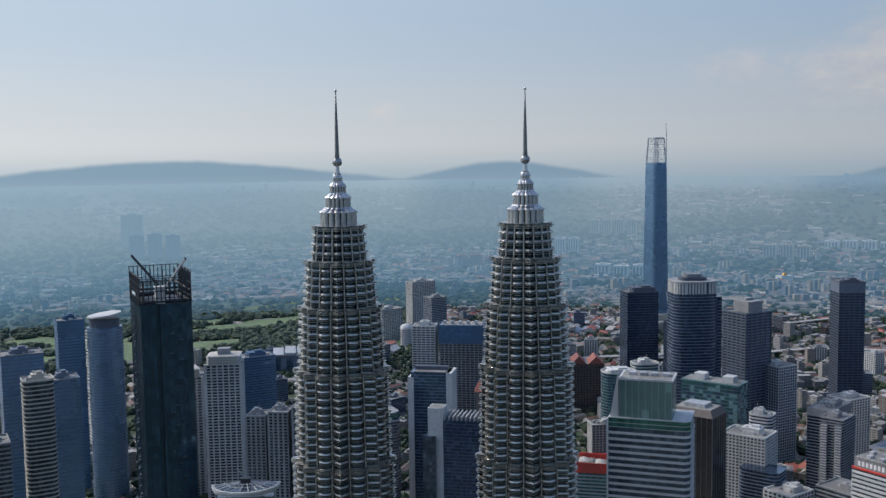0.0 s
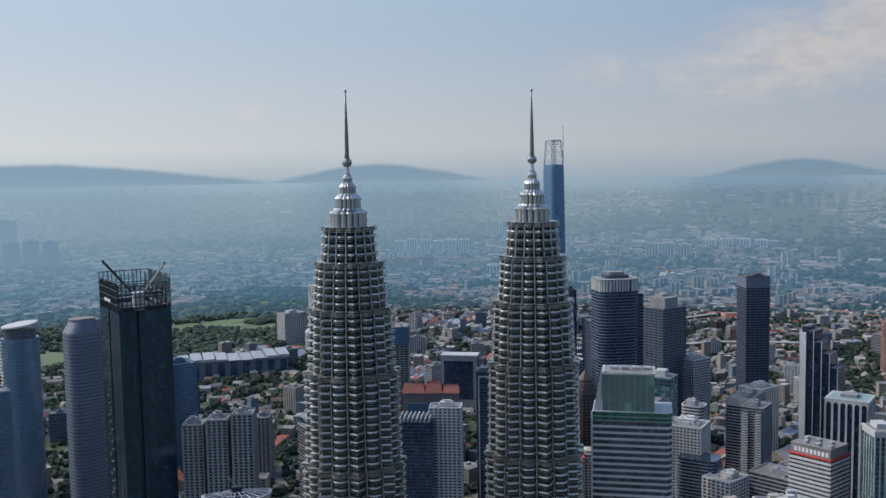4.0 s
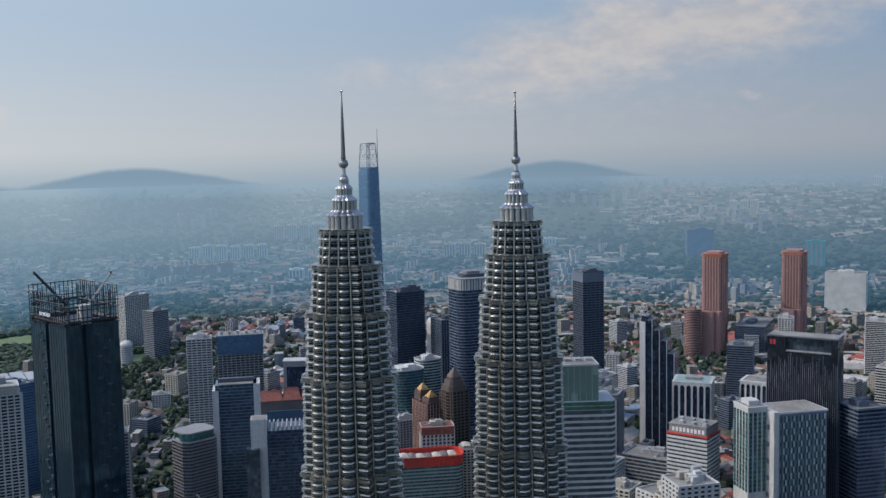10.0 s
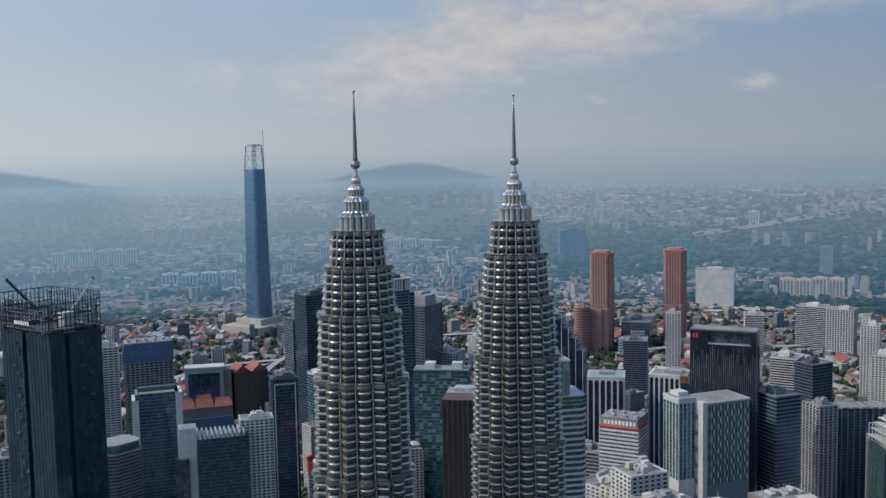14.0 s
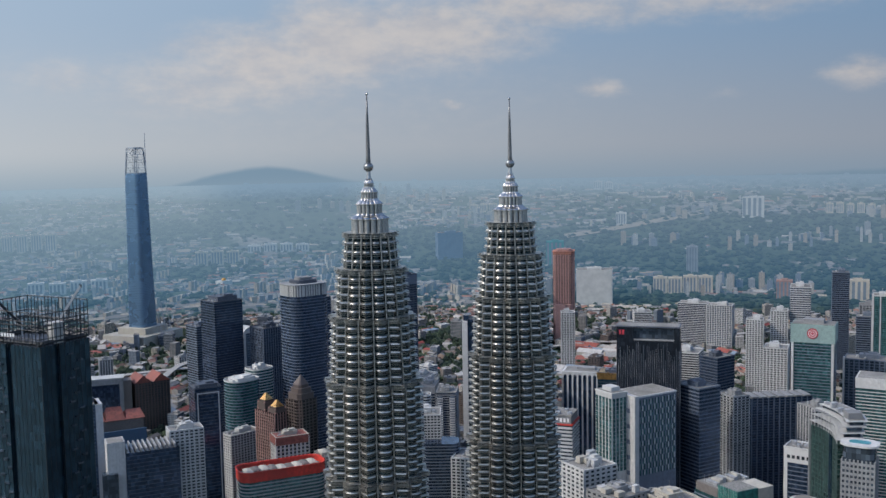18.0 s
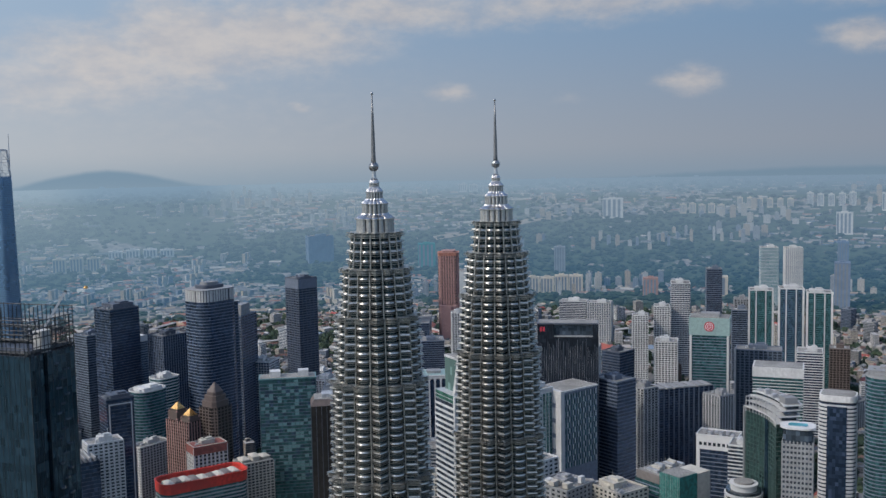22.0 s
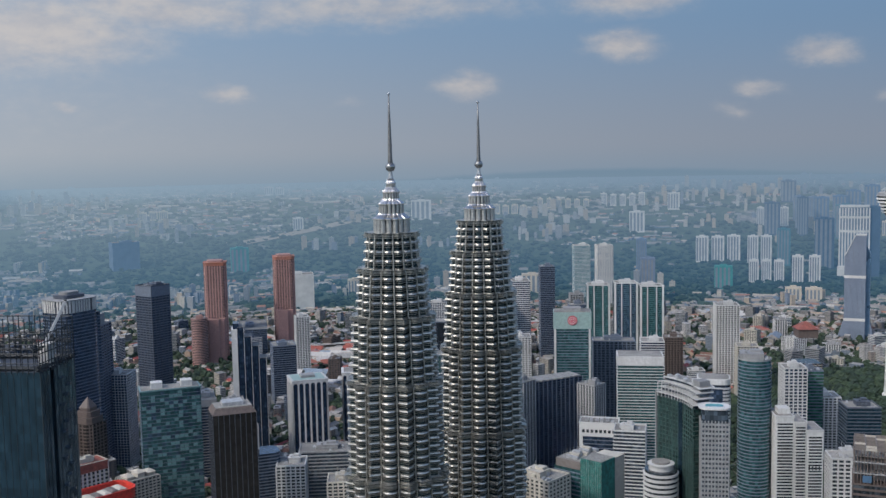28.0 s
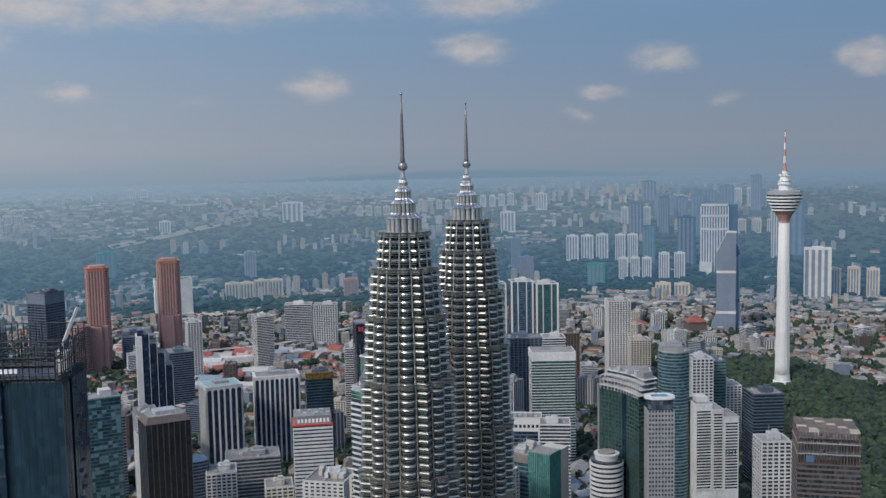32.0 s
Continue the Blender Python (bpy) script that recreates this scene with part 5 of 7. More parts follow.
t = tower("office_block", 919, 420, 40, 58, 146, 6, "teal_glass", "white", "white office block banded with pale teal glass", bh=1.0, fh=3.8, roof=False)
part("blank_head", prism_data(rect(41.5, 59.5), 146, 158), "white", t, "blank white head")
part("roof_deck", prism_data(rect(38, 56), 158, 158.4), "roof", t)
t = tower("office_block", 1052, 464, 34, 60, 151, 8, "grey_glass", "slate", "grey slab with white edge wall", bh=0.9, pier="slate", step=6, pw=1.6)
part("edge_wall", box_data(-18.5, 29.2, 0, -12, 31.5, 154), "white", t, "narrow white edge wall")


# -- curved hotel with a pool on its end tower
M["dark_green_glass"] = glass("dark green hotel glass", (0.02, 0.05, 0.046), 0.2, 0.15, (2.4, 3.6), 0.5, 0.35)


M["dark_green"] = material("dark green cladding", (0.06, 0.10, 0.095), 0.5, vary=0.1)


def curved_hotel():
    t = thing("hotel_tower", 443.5, 369.0, 0, -56, "concave green glass hotel with white terraced roof", "hotel")
    def arc(y):
        return 5 - 5 * (y / 27.0) ** 2
    front = [(arc(27 - 2 * k), 27 - 2 * k) for k in range(28)]
    back = [(x + 17, y) for x, y in front]
    poly = front + back[::-1]
    floors(t, poly, 0, 213, "dark_green_glass", "dark_green", 3.6, 0.6, 0.2)
    for y0 in (-3, 0):
        part("dark_slot", box_data(arc(y0) - 0.9, y0 - 1.0, 60, arc(y0) + 1, y0 + 1.0, 213), "black_glass", t)
    part("end_wall", box_data(-1.2, 26.6, 0, 17.5, 28.2, 217), "grey", t)
    for k in range(14):
        y = 25.0 - 3.85 * k
        part("facade_fin", box_data(arc(y) - 0.55, y - 0.22, 60, arc(y) + 0.4, y + 0.22, 213), "dark_green", t)
    for k, z in enumerate((213, 217.5, 222, 225.5)):
        q = [(x + 1.5 * k, y) for x, y in poly]
        part("terrace_storey", prism_data(grown(q, -1.8 - 0.6 * k), z, z + 3.0), "grey_glass", t)
        part("terrace_slab", prism_data(grown(q, 0.9 - 0.6 * k), z + 3.0, z + 3.7), "white", t)
    for k in range(14):
        y = 25.5 - 3.85 * k
        part("terrace_frame", join([box_data(arc(y) - 0.9, y - 0.3, 213, arc(y) - 0.4, y + 0.3, 225), box_data(arc(y) - 0.9, y - 0.3, 224.6, arc(y) + 6, y + 0.3, 225.2)]), "white", t)
    part("lift_block", box_data(9, -22, 226, 19, -13, 234), "grey", t, "grey lift block")
    part("roof_deck", prism_data(grown([(x + 5, y) for x, y in poly], -3.0), 229.2, 229.5), "roof", t)
    for k in range(7):
        part("roof_unit", box_data(9 + (k % 2) * 4, 22 - 6 * k, 229.5, 12 + (k % 2) * 4, 25 - 6 * k, 231 + k % 3), "plant", t)
    return t


curved_hotel()
t = tower("hotel_tower", 416, 338, 17, 21, 208, 4, "grey_glass", "grey", "grey hotel tower with oval rooftop pool", fh=3.7, bh=1.9, e=0.15, pier="grey", step=2.6, pw=1.0, roof=False, category="hotel")
part("head_glass", prism_data(rect(17, 21, 5, 4), 208, 217), "grey_glass", t)
part("pool_deck", prism_data(rect(20, 25, 8, 6), 217, 218.4), "white", t)
part("pool_water", prism_data(rect(9, 14, 4, 6), 218.4, 218.7), "pool", t, "turquoise pool water")
part("pool_rail", join([beam_data((-8, -12, 220), (8, -12, 220), 0.15), beam_data((-9.8, -8, 220), (-9.8, 8, 220), 0.15)]), "plant", t)
tower("round_tower", 675, 291, 33, 33, 205, 0, "teal_glass", "slate", "green glass cylinder tower with fine bands", shape="round", bh=1.0, fh=3.6, e=0.5, cap=0, plant=0.7, tall=6, wall="grey")
t = tower("office_tower", 684, 332, 30, 34, 176, 0, "navy_glass", "white", "white rounded tower with dark glass centre", shape="soft", cut=8, bh=2.3, fh=3.8, e=0.5, roof=False)
part("glass_centre", box_data(-16.2, -9, 0, -14, 9, 172), "navy_glass", t)
part("head", prism_data(rect(30, 34, 8, 6), 176, 182), "white", t)
part("roof_deck", prism_data(rect(27, 31, 7, 6), 182, 182.4), "roof", t)


def terraced_white():
    t = thing("apartment_tower", 672, 250, 0, 10, "bright white apartment tower with stepped terraces", "apartment tower")
    for y0, y1, x0, h in ((6, 24, -16, 150), (-6, 6, -18, 144), (-22, -6, -20, 136)):
        poly = [(x0, y0), (16, y0), (16, y1), (x0, y1)]
        part("body", prism_data(poly, 0, h), "white", t)
        part("parapet", prism_data(grown(poly, 0.5), h, h + 1.3), "white", t)
        part("roof_deck", prism_data(grown(poly, -0.6), h + 1.3, h + 1.5), "roof", t)
        slab = mesh_of("balcony", *box_data(x0 - 1.3, y0 + 1.0, 0, x0, y1 - 1.0, 1.0), M["white"])
        gl = mesh_of("window_strip", *box_data(x0 - 0.15, y0 + 1.4, 1.0, x0 + 0.3, y1 - 1.4, 2.7), M["window"])
        for k in range(18, int(h / 3.2) - 1):
            part("window_strip", gl, "", t, at=(0, 0, k * 3.2))
            if y0 != -22:
                part("balcony", slab, "", t, at=(0, 0, k * 3.2))
        if y0 > -22:
            continue
        side = mesh_of("side_window", *box_data(-0.8, y0 - 0.12, 1.0, 0.8, y0 + 0.2, 2.6), M["window"])
        for k in range(18, int(h / 3.2) - 1):
            for x in (-12, -6, 0, 6, 11):
                part("side_window", side, "", t, at=(x, 0, k * 3.2))
    part("roof_house", box_data(-8, 8, 151.5, 6, 20, 157), "white", t)
    for k in range(4):
        part("dark_slot", box_data(-20.2, -19 + 3.4 * k, 96, -19.9, -17.6 + 3.4 * k, 100), "window", t)
    return t


terraced_white()


def unfinished_brown():
    t = thing("unfinished_tower", 352, 222, 0, -8, "unfinished brown tower with open ribbed top floors", "building site")
    poly = rect(36, 44)
    floors(t, poly, 0, 186, "window", "brown", 3.8, 1.5, 0.3)
    part("upper_slab", prism_data(grown(poly, 0.3), 186, 187), "brown", t)
    for x, y, a in edge_spots(rect(35, 43), 2.2):
        part("rib", unit_box("brown"), "", t, at=Matrix.LocRotScale((x, y, 100), Euler((0, 0, a)), (0.6, 0.7, 111)))
    for z in (194, 202):
        part("open_slab", prism_data(grown(poly, 0.2), z, z + 0.8), "grey", t)
    part("top_deck", prism_data(rect(34, 42), 206, 206.6), "roof", t)
    for i in range(5):
        for j in range(6):
            cx, cy = -14.4 + 7.2 * i, -17.8 + 7.1 * j
            cell = [(cx - 3.7, cy - 3.6), (cx + 3.7, cy - 3.6), (cx + 3.7, cy + 3.6), (cx - 3.7, cy + 3.6)]
            part("roof_beam", ring_data(cell, grown(cell, -0.55), 210.8, 212.4 + 0.5 * ((i + j) % 2)), "cream" if (i * 3 + j) % 4 == 0 else "taupe", t)
    for k in range(8):
        part("roof_tank", drum_data(-13 + 3.8 * k, 6 * math.sin(2.1 * k), 206.6, 208.6 + k % 3, 1.3), "plant", t)
    part("inner_core", box_data(-8, -9, 186, 8, 9, 211), "grey", t)
    part("blue_sheet", box_data(-18.2, 10, 188, -17.6, 16, 193), "blue_net", t, "blue tarpaulin")
    return t


unfinished_brown()
t = tower("round_block", 437, 380, 27, 27, 158, 0, "window", "white", "white drum building with ring balconies", shape="round", fh=4.2, bh=2.0, e=1.1, roof=False)
part("roof_drum", prism_data(ellipse(20, 20), 158, 162), "white", t)
part("roof_disc", prism_data(ellipse(22, 22), 162, 163.2), "white", t)
part("roof_deck", prism_data(ellipse(15, 15), 163.2, 164.6), "roof", t)


def netted_block():
    t = thing("office_block", 462, 442, 0, -28, "half built block in green building nets", "building site")
    poly = rect(36, 48)
    floors(t, poly, 0, 150, "teal_glass", "slate", 3.8, 1.0, 0.3)
    net = [(-19.2, -25.2), (2, -25.2), (2, -4), (-19.2, -4)]
    part("green_net", prism_data(net, 112, 161), "net", t, "sea green safety netting")
    for k in range(12):
        part("net_pole", beam_data((-19.5, -25 + 1.8 * k, 112), (-19.5, -25 + 1.8 * k, 163), 0.12), "plant", t)
        part("net_ledger", prism_data(grown(net, 0.12), 114 + 3.9 * k, 114.3 + 3.9 * k), "net", t)
    part("upper_frame", box_data(-18.5, -3.8, 150, 18.5, 22, 157), "taupe", t)
    part("upper_frame", box_data(2.2, -10, 150, 18.5, -3.9, 160), "cream", t)
    part("side_wall", box_data(2.2, -24.5, 100, 18.4, -10.2, 160), "cream", t)
    for k in range(12):
        part("wall_strip", box_data(18.2, -24 + 4.1 * k, 104, 18.7, -22 + 4.1 * k, 152), "white", t)
    part("roof_deck", box_data(-17.5, -3, 157, 17.5, 21, 157.4), "roof", t)
    part("net_roof", box_data(-18.5, -24.5, 161, 1.4, -4.6, 161.4), "roof", t)
    for k in range(7):
        part("scaffold_board", join([box_data(-15 + 5 * k, 2 + 2 * (k % 3), 157.4, -11.5 + 5 * k, 14, 159.5 + k % 3), beam_data((-15 + 5 * k, 16, 157), (-15 + 5 * k, 16, 163), 0.2)]), "cream" if k % 2 else "plant", t)
    return t


netted_block()
tower("apartment_tower", 432, 478, 30, 34, 148, -28, "window", "cream", "cream apartment tower with roof machinery", fh=3.3, bh=1.5, pier="cream", step=5, pw=2.0, category="apartment tower", plant=0.5)
for k, (bx, by, bw, bd, bh_) in enumerate(((446, 560, 34, 30, 158), (418, 520, 36, 34, 150), (478, 590, 40, 30, 130), (520, 640, 44, 40, 112), (500, 520, 44, 36, 118))):
    tw = tower("apartment_block", bx, by, bw, bd, bh_, -25 + 6 * k, "window", ("white", "grey", "cream")[k % 3], ("white block crowded with roof plant", "grey concrete block with roof tanks", "cream block with stepped roof houses", "white low block with open roof court", "grey service block with rooftop units")[k], fh=3.6, bh=1.7, pier=("white", "grey", "cream")[k % 3], step=5.5, pw=2.4, category="apartment block", plant=0.35)
    rng = random.Random(k)
    for j in range(9):
        px, py, s = rng.uniform(-bw * 0.36, bw * 0.36), rng.uniform(-bd * 0.36, bd * 0.36), rng.uniform(1.5, 4)
        part("roof_unit", box_data(px - s, py - s * 0.7, bh_ + 1.3, px + s, py + s * 0.7, bh_ + 1.3 + rng.uniform(1.5, 7)), ("white", "plant", "cream")[j % 3], tw)

# further towers to the west and south
def row_of(entries):
    for name, x, y, w, d, h, yaw, gl, bn, pr, label in entries:
        far = math.hypot(x + 200, y - 250) > 1500
        tower(name, x, y, w, d, h, yaw, gl, bn, label, fh=3.4 if gl == "window" else 3.9, bh=1.3, e=0.5, pier=pr, step=5.0, pw=1.5, near=not far,
              category="apartment tower" if "apartment" in name else "office tower")


row_of((("apartment_tower", 1413, 1097, 30, 26, 115, 30, "window", "white", "white", "white slab with small square windows"),
        ("office_tower", 1548, 1000, 46, 34, 105, 30, "window", "white", None, "white blank-walled office block"),
        ("office_block", 1782, 982, 40, 60, 94, 10, "navy_glass", "white", None, "white and navy banded block")))
row_of((("office_block", 1771, 917, 36, 52, 95, 10, "blue_glass", "white", "white", "white framed block with blue glass"),
        ("apartment_tower", 1412, 728, 28, 28, 130, 15, "window", "white", "white", "slim white apartment tower"),
        ("apartment_tower", 1462, 701, 36, 28, 141, 15, "window", "white", "white", "white twin-fronted apartment tower")))
row_of((("apartment_tower", 1190, 625, 40, 34, 128, 12, "window", "white", "white", "white close-windowed apartment block"),
        ("office_tower", 1512, 567, 38, 32, 134, 12, "navy_glass", "slate", None, "slate tower behind the bank"),
        ("office_tower", 1539, 571, 30, 26, 150, 12, "window", "grey", "grey", "grey narrow office tower")))
row_of((("office_tower", 1203, 414, 40, 36, 124, 6, "navy_glass", "white", None, "navy tower with thin pale bands"),
        ("office_tower", 1334, 383, 34, 30, 107, 6, "bronze_glass", "brown", "brown", "brown tower with white roof plant"),
        ("office_tower", 848, 236, 30, 26, 162, 8, "navy_glass", "white", "white", "white framed tower with dark centre panel")))
row_of((("office_tower", 880, 212, 22, 24, 152, 8, "green_glass", "slate", None, "green glass tower with slanted roof"),
        ("apartment_tower", 906, 192, 34, 30, 115, 8, "window", "white", "white", "white gridded tower with roof blocks"),
        ("office_tower", 783, 171, 34, 36, 134, 8, "black_glass", "dark", None, "dark office tower with white roof house")))
row_of((("apartment_tower", 486, 230, 24, 26, 162, 5, "window", "white", "white", "white and grey apartment tower with bays"),
        ("office_block", 633, 752, 36, 58, 98, 18, "grey_glass", "grey", None, "grey banded office block with roof sign"),
        ("apartment_block", 571, 767, 34, 30, 100, 18, "window", "white", "white", "white gridded block with green roof tanks")))
row_of((("apartment_block", 512, 690, 28, 26, 106, 18, "window", "cream", "cream", "cream block with rounded bays"),

        ("office_tower", 712, 567, 30, 38, 172, -25, "navy_glass", "slate", None, "navy glass tower with grey head")))
row_of((("office_tower", 977, 640, 34, 30, 150, -20, "navy_glass", "dark", None, "dark glass tower with arched face"),
        ("apartment_tower", 1068, 715, 42, 36, 134, 10, "window", "white", None, "white balcony tower with curved bands")))
row_of((("office_block", 700, 420, 30, 34, 118, 0, "grey_glass", "white", None, "white banded office block with sign board"),
        ("apartment_tower", 1418, 292, 44, 40, 152, 5, "window", "white", "white", "tall white apartment tower with ribs"),
        ("apartment_tower", 1330, 262, 34, 34, 96, 5, "window", "cream", "cream", "cream apartment block below taller tower")))
for x, y, h, gl, label in ((1432, 520, 183, "teal_glass", "blue glass tower with white side"), (1428, 470, 188, "blue_glass", "blue tower with white ribs of a trio"), (1422, 424, 184, "teal_glass", "teal and white tower of a trio")):
    t = tower("apartment_tower", x, y, 38, 40, h, 10, gl, "teal_panel", label, fh=3.6, bh=0.5, e=0.15, near=False, category="apartment tower", wall="white", plant=0.55, tall=4)
    for k in range(4):
        part("white_rib", box_data(-20.2, (-19.5, -8, 8, 19.5)[k] - (1.6 if k % 3 == 0 else 0.9), 0, -18.6, (-19.5, -8, 8, 19.5)[k] + (1.6 if k % 3 == 0 else 0.9), h + 3), "white", t)
row_of((("apartment_tower", 2500, 662, 44, 46, 160, 15, "teal_glass", "white", None, "teal glass twin tower far off"),
        ("apartment_tower", 2450, 592, 46, 44, 165, 15, "window", "white", "white", "white framed twin tower far off"),
        ("office_block", 2240, 1452, 60, 100, 98, 25, "white", "white", None, "big white windowless mall box")))
row_of((("office_block", 2800, 2350, 96, 50, 140, -42, "blue_glass", "slate", "slate", "grey blue slab far off"),
        ("apartment_tower", 641, 2284, 64, 30, 121, 15, "window", "white", "white", "pale far apartment slab"),
        ("apartment_tower", 540, 2207, 56, 34, 71, 15, "window", "white", "white", "white far apartment block")))
row_of((("office_tower", 626, 2112, 40, 34, 106, 15, "blue_glass", "grey", None, "grey blue far office tower"),
        ("office_block", 1207, 1049, 50, 40, 100, 30, "navy_glass", "slate", None, "dark low tower near the mall"),
        ("apartment_tower", 1507, 677, 52, 34, 180, 15, "grey_glass", "white", "slate", "slate and white double apartment slab")))
row_of((("office_tower", 1667, 647, 36, 30, 190, 15, "navy_glass", "slate", None, "slim slate tower above the roofs"),
        ("apartment_block", 660, 1180, 60, 30, 60, 10, "window", "white", "white", "white low apartment block"),
        ("apartment_block", 880, 1060, 40, 34, 96, 10, "window", "white", "white", "white stepped apartment block")))

t = thing("office_block", 740, 457, 0, 0, "white block with a row of dark square windows", "office block")
part("body", box_data(-13, -22, 0, 13, 22, 114), "tower_white", t)
part("glass_front", join([box_data(-13.5, -18, 40, -12.8, 18, 99), box_data(-10, -22.5, 40, 10, -21.8, 99)]), "navy_glass", t)
for k in range(8):
    part("square_window", box_data(-13.3, -18.6 + 4.9 * k, 103.5, -12.9, -15.6 + 4.9 * k, 107), "window", t)
for k in range(12):
    part("floor_band", box_data(-13.8, -18, 44 + 4.6 * k, -13.4, 18, 45 + 4.6 * k), "slate", t)
part("parapet", ring_data(rect(26.8, 44.8), rect(25, 43), 114, 115.6), "tower_white", t)
deck = part("roof_deck", prism_data(rect(25.2, 43.2), 114, 114.3), "roof", t)
for k in range(6):
    part("roof_unit", join([box_data(-9 + 7 * (k % 2), -17 + 6 * k, 114.3, -4 + 8 * (k % 2), -13.5 + 6 * k, 116.5 + k % 3), drum_data(6, -15 + 6 * k, 114.3, 116, 1.2)]), "plant", deck)
t = tower("office_tower", 826, 720, 26, 34, 148, 18, "black_glass", "dark", "black tower with a gold top storey", bh=0.5, e=0.12, cap=7, cap_mat="gold", plant=0.6, tall=3)
part("gold_ledge", prism_data(rect(28.5, 36.5), 148, 149.2), "gold", t, "gold roof edge")


# slanted blue tower
def angular_tower():
    t = thing("angular_tower", 1960, -5, 0, -10.6, "blue ribbed bank tower with slanted head and pale wing", "office tower")
    def slab(outline, x0, x1):
        n = len(outline)
        return [(x0, y, z) for y, z in outline] + [(x1, y, z) for y, z in outline], prism_data(outline, 0, 1)[1]
    part("shaft", slab([(-22, 0), (22, 0), (22, 187), (0, 233), (-22, 233)], -20, 14), "blue_steel", t)
    part("pale_wing", slab([(-31, 0), (-22, 0), (-22, 209), (-31, 190)], -8, 26), "sky_glass", t, "pale blue side wing")
    part("flared_foot", slab([(22, 0), (36, 0), (22, 46)], -20, 10), "blue_steel", t)
    part("flared_foot", slab([(-31, 0), (-40, 0), (-31, 40)], -8, 20), "blue_steel", t)
    for k in range(18):
        y = -21 + 2.5 * k
        part("rib", box_data(-20.6, y - 0.35, 0, -20, y + 0.35, 231 if y < 0 else 231 - 2.09 * y), "slate", t)
    for z in (42, 138):
        part("white_belt", box_data(-20.9, -22.4, z, 14.4, 22.4, z + 6), "white", t)
    part("white_edge", beam_data((-20.5, 22, 187), (-20.5, 0, 233.5), 0.8), "white", t)
    part("roof_edge", box_data(-20.8, -22.4, 232.6, 14.6, 0, 235), "white", t)
    return t


angular_tower()

# brown block with a red pavilion roof
t = tower("brown_tower", 1270, 175, 40, 40, 84, 10, "window", "cream", "cream and brown block with red pavilion roof", fh=3.6, bh=1.2, pier="brown", step=7, pw=2.0, roof=False)
part("pavilion", box_data(-15, -15, 84, 15, 15, 98), "brown", t)
part("pavilion_roof", prism_data(rect(34, 34), 98, 108, rect(6, 6)), "maroon", t, "red pavilion roof")

# the telecommunications tower on its hill
t = thing("telecom_tower", 1020, 92, sits(1020, 92) - 1, 0, "white telecommunications tower with banded round pod", "tower")
part("base", lathe_data([(13, 0), (12.6, 5), (11, 6), (10.4, 14)], 32), "tower_white", t)
part("shaft", lathe_data([(10.2, 12), (9.2, 30), (8.2, 90), (7.4, 170), (6.9, 233)], 32), "tower_white", t, smooth=True)
for k in range(16):
    a = 2 * math.pi * k / 16
    part("shaft_rib", beam_data((10.0 * math.cos(a), 10.0 * math.sin(a), 14), (7.0 * math.cos(a), 7.0 * math.sin(a), 232), 0.4), "tower_white", t)
part("pod_funnel", lathe_data([(6.9, 230), (7.6, 235), (11.0, 242), (15.4, 247.5)], 40), "pink", t, "rust red funnel under the pod")
for k, (r, z) in enumerate(((16.0, 247.5), (18.4, 252), (20.6, 256.5), (22.5, 261), (23.9, 265.5))):
    band = part("pod_band", lathe_data([(r, z), (r + 0.9, z + 0.5), (r + 0.9, z + 2.1), (r, z + 2.4)], 48), "tower_white", t)
    part("window_ring", lathe_data([(r - 0.4, z + 2.3), (r + 0.3, z + 4.6)], 48), "window", band, "dark window ring")
part("pod_roof", lathe_data([(24.6, 270), (24.8, 271.2), (23.0, 272.2), (22.6, 274.5), (21.0, 275.5), (10, 276.5)], 48), "grey", t)
for k in range(12):
    a = 2 * math.pi * k / 12
    part("roof_antenna", beam_data((19 * math.cos(a), 19 * math.sin(a), 275), (19 * math.cos(a), 19 * math.sin(a), 279), 0.25), "plant", t)
for r, z0, z1 in ((8.0, 276, 284), (9.0, 284, 289), (6.5, 289, 296), (7.5, 296, 299), (4.0, 299, 304)):
    part("roof_stage", lathe_data([(r, z0), (r + 0.8, z0 + 0.6), (r, z0 + 1.4), (r, z1 - 0.8), (r + 0.6, z1)], 32), "tower_white", t)
for k, (r, z0, z1) in enumerate(((2.4, 304, 314), (2.1, 314, 324), (1.8, 324, 333), (1.5, 333, 342), (1.2, 342, 350), (0.8, 350, 357), (0.4, 357, 362))):
    part("mast_section", lathe_data([(r, z0), (r * 0.9, z1)], 10), "pink" if k % 2 == 0 else "tower_white", t, "rust red mast section" if k % 2 == 0 else "white mast section")

# landmarks far out, in colours that have the haze mixed in
def far_row(name, x, y, w, d, h, n, mat, label, gap=1.25, low=0.0, seed=1):
    """A row of far blocks that share a site, each with its window bands."""
    z = ground_z(x, y)
    yaw = -math.degrees(math.atan2(x + 200, y - 220))
    t = thing(name, x, y, z - 3, yaw, label, "apartment blocks" if n > 1 else "tower block")
    rng = random.Random(seed + int(x))
    for k in range(n):
        cx = (k - (n - 1) / 2) * w * gap
        hh = h * rng.uniform(0.86, 1.0) if n > 1 else h
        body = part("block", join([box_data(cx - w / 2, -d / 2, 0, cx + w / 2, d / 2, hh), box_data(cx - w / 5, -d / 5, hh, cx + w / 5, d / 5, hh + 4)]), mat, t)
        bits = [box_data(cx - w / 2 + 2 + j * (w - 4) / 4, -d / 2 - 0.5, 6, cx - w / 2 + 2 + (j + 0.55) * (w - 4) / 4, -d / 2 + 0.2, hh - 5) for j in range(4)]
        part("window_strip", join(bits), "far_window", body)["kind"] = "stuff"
    return t


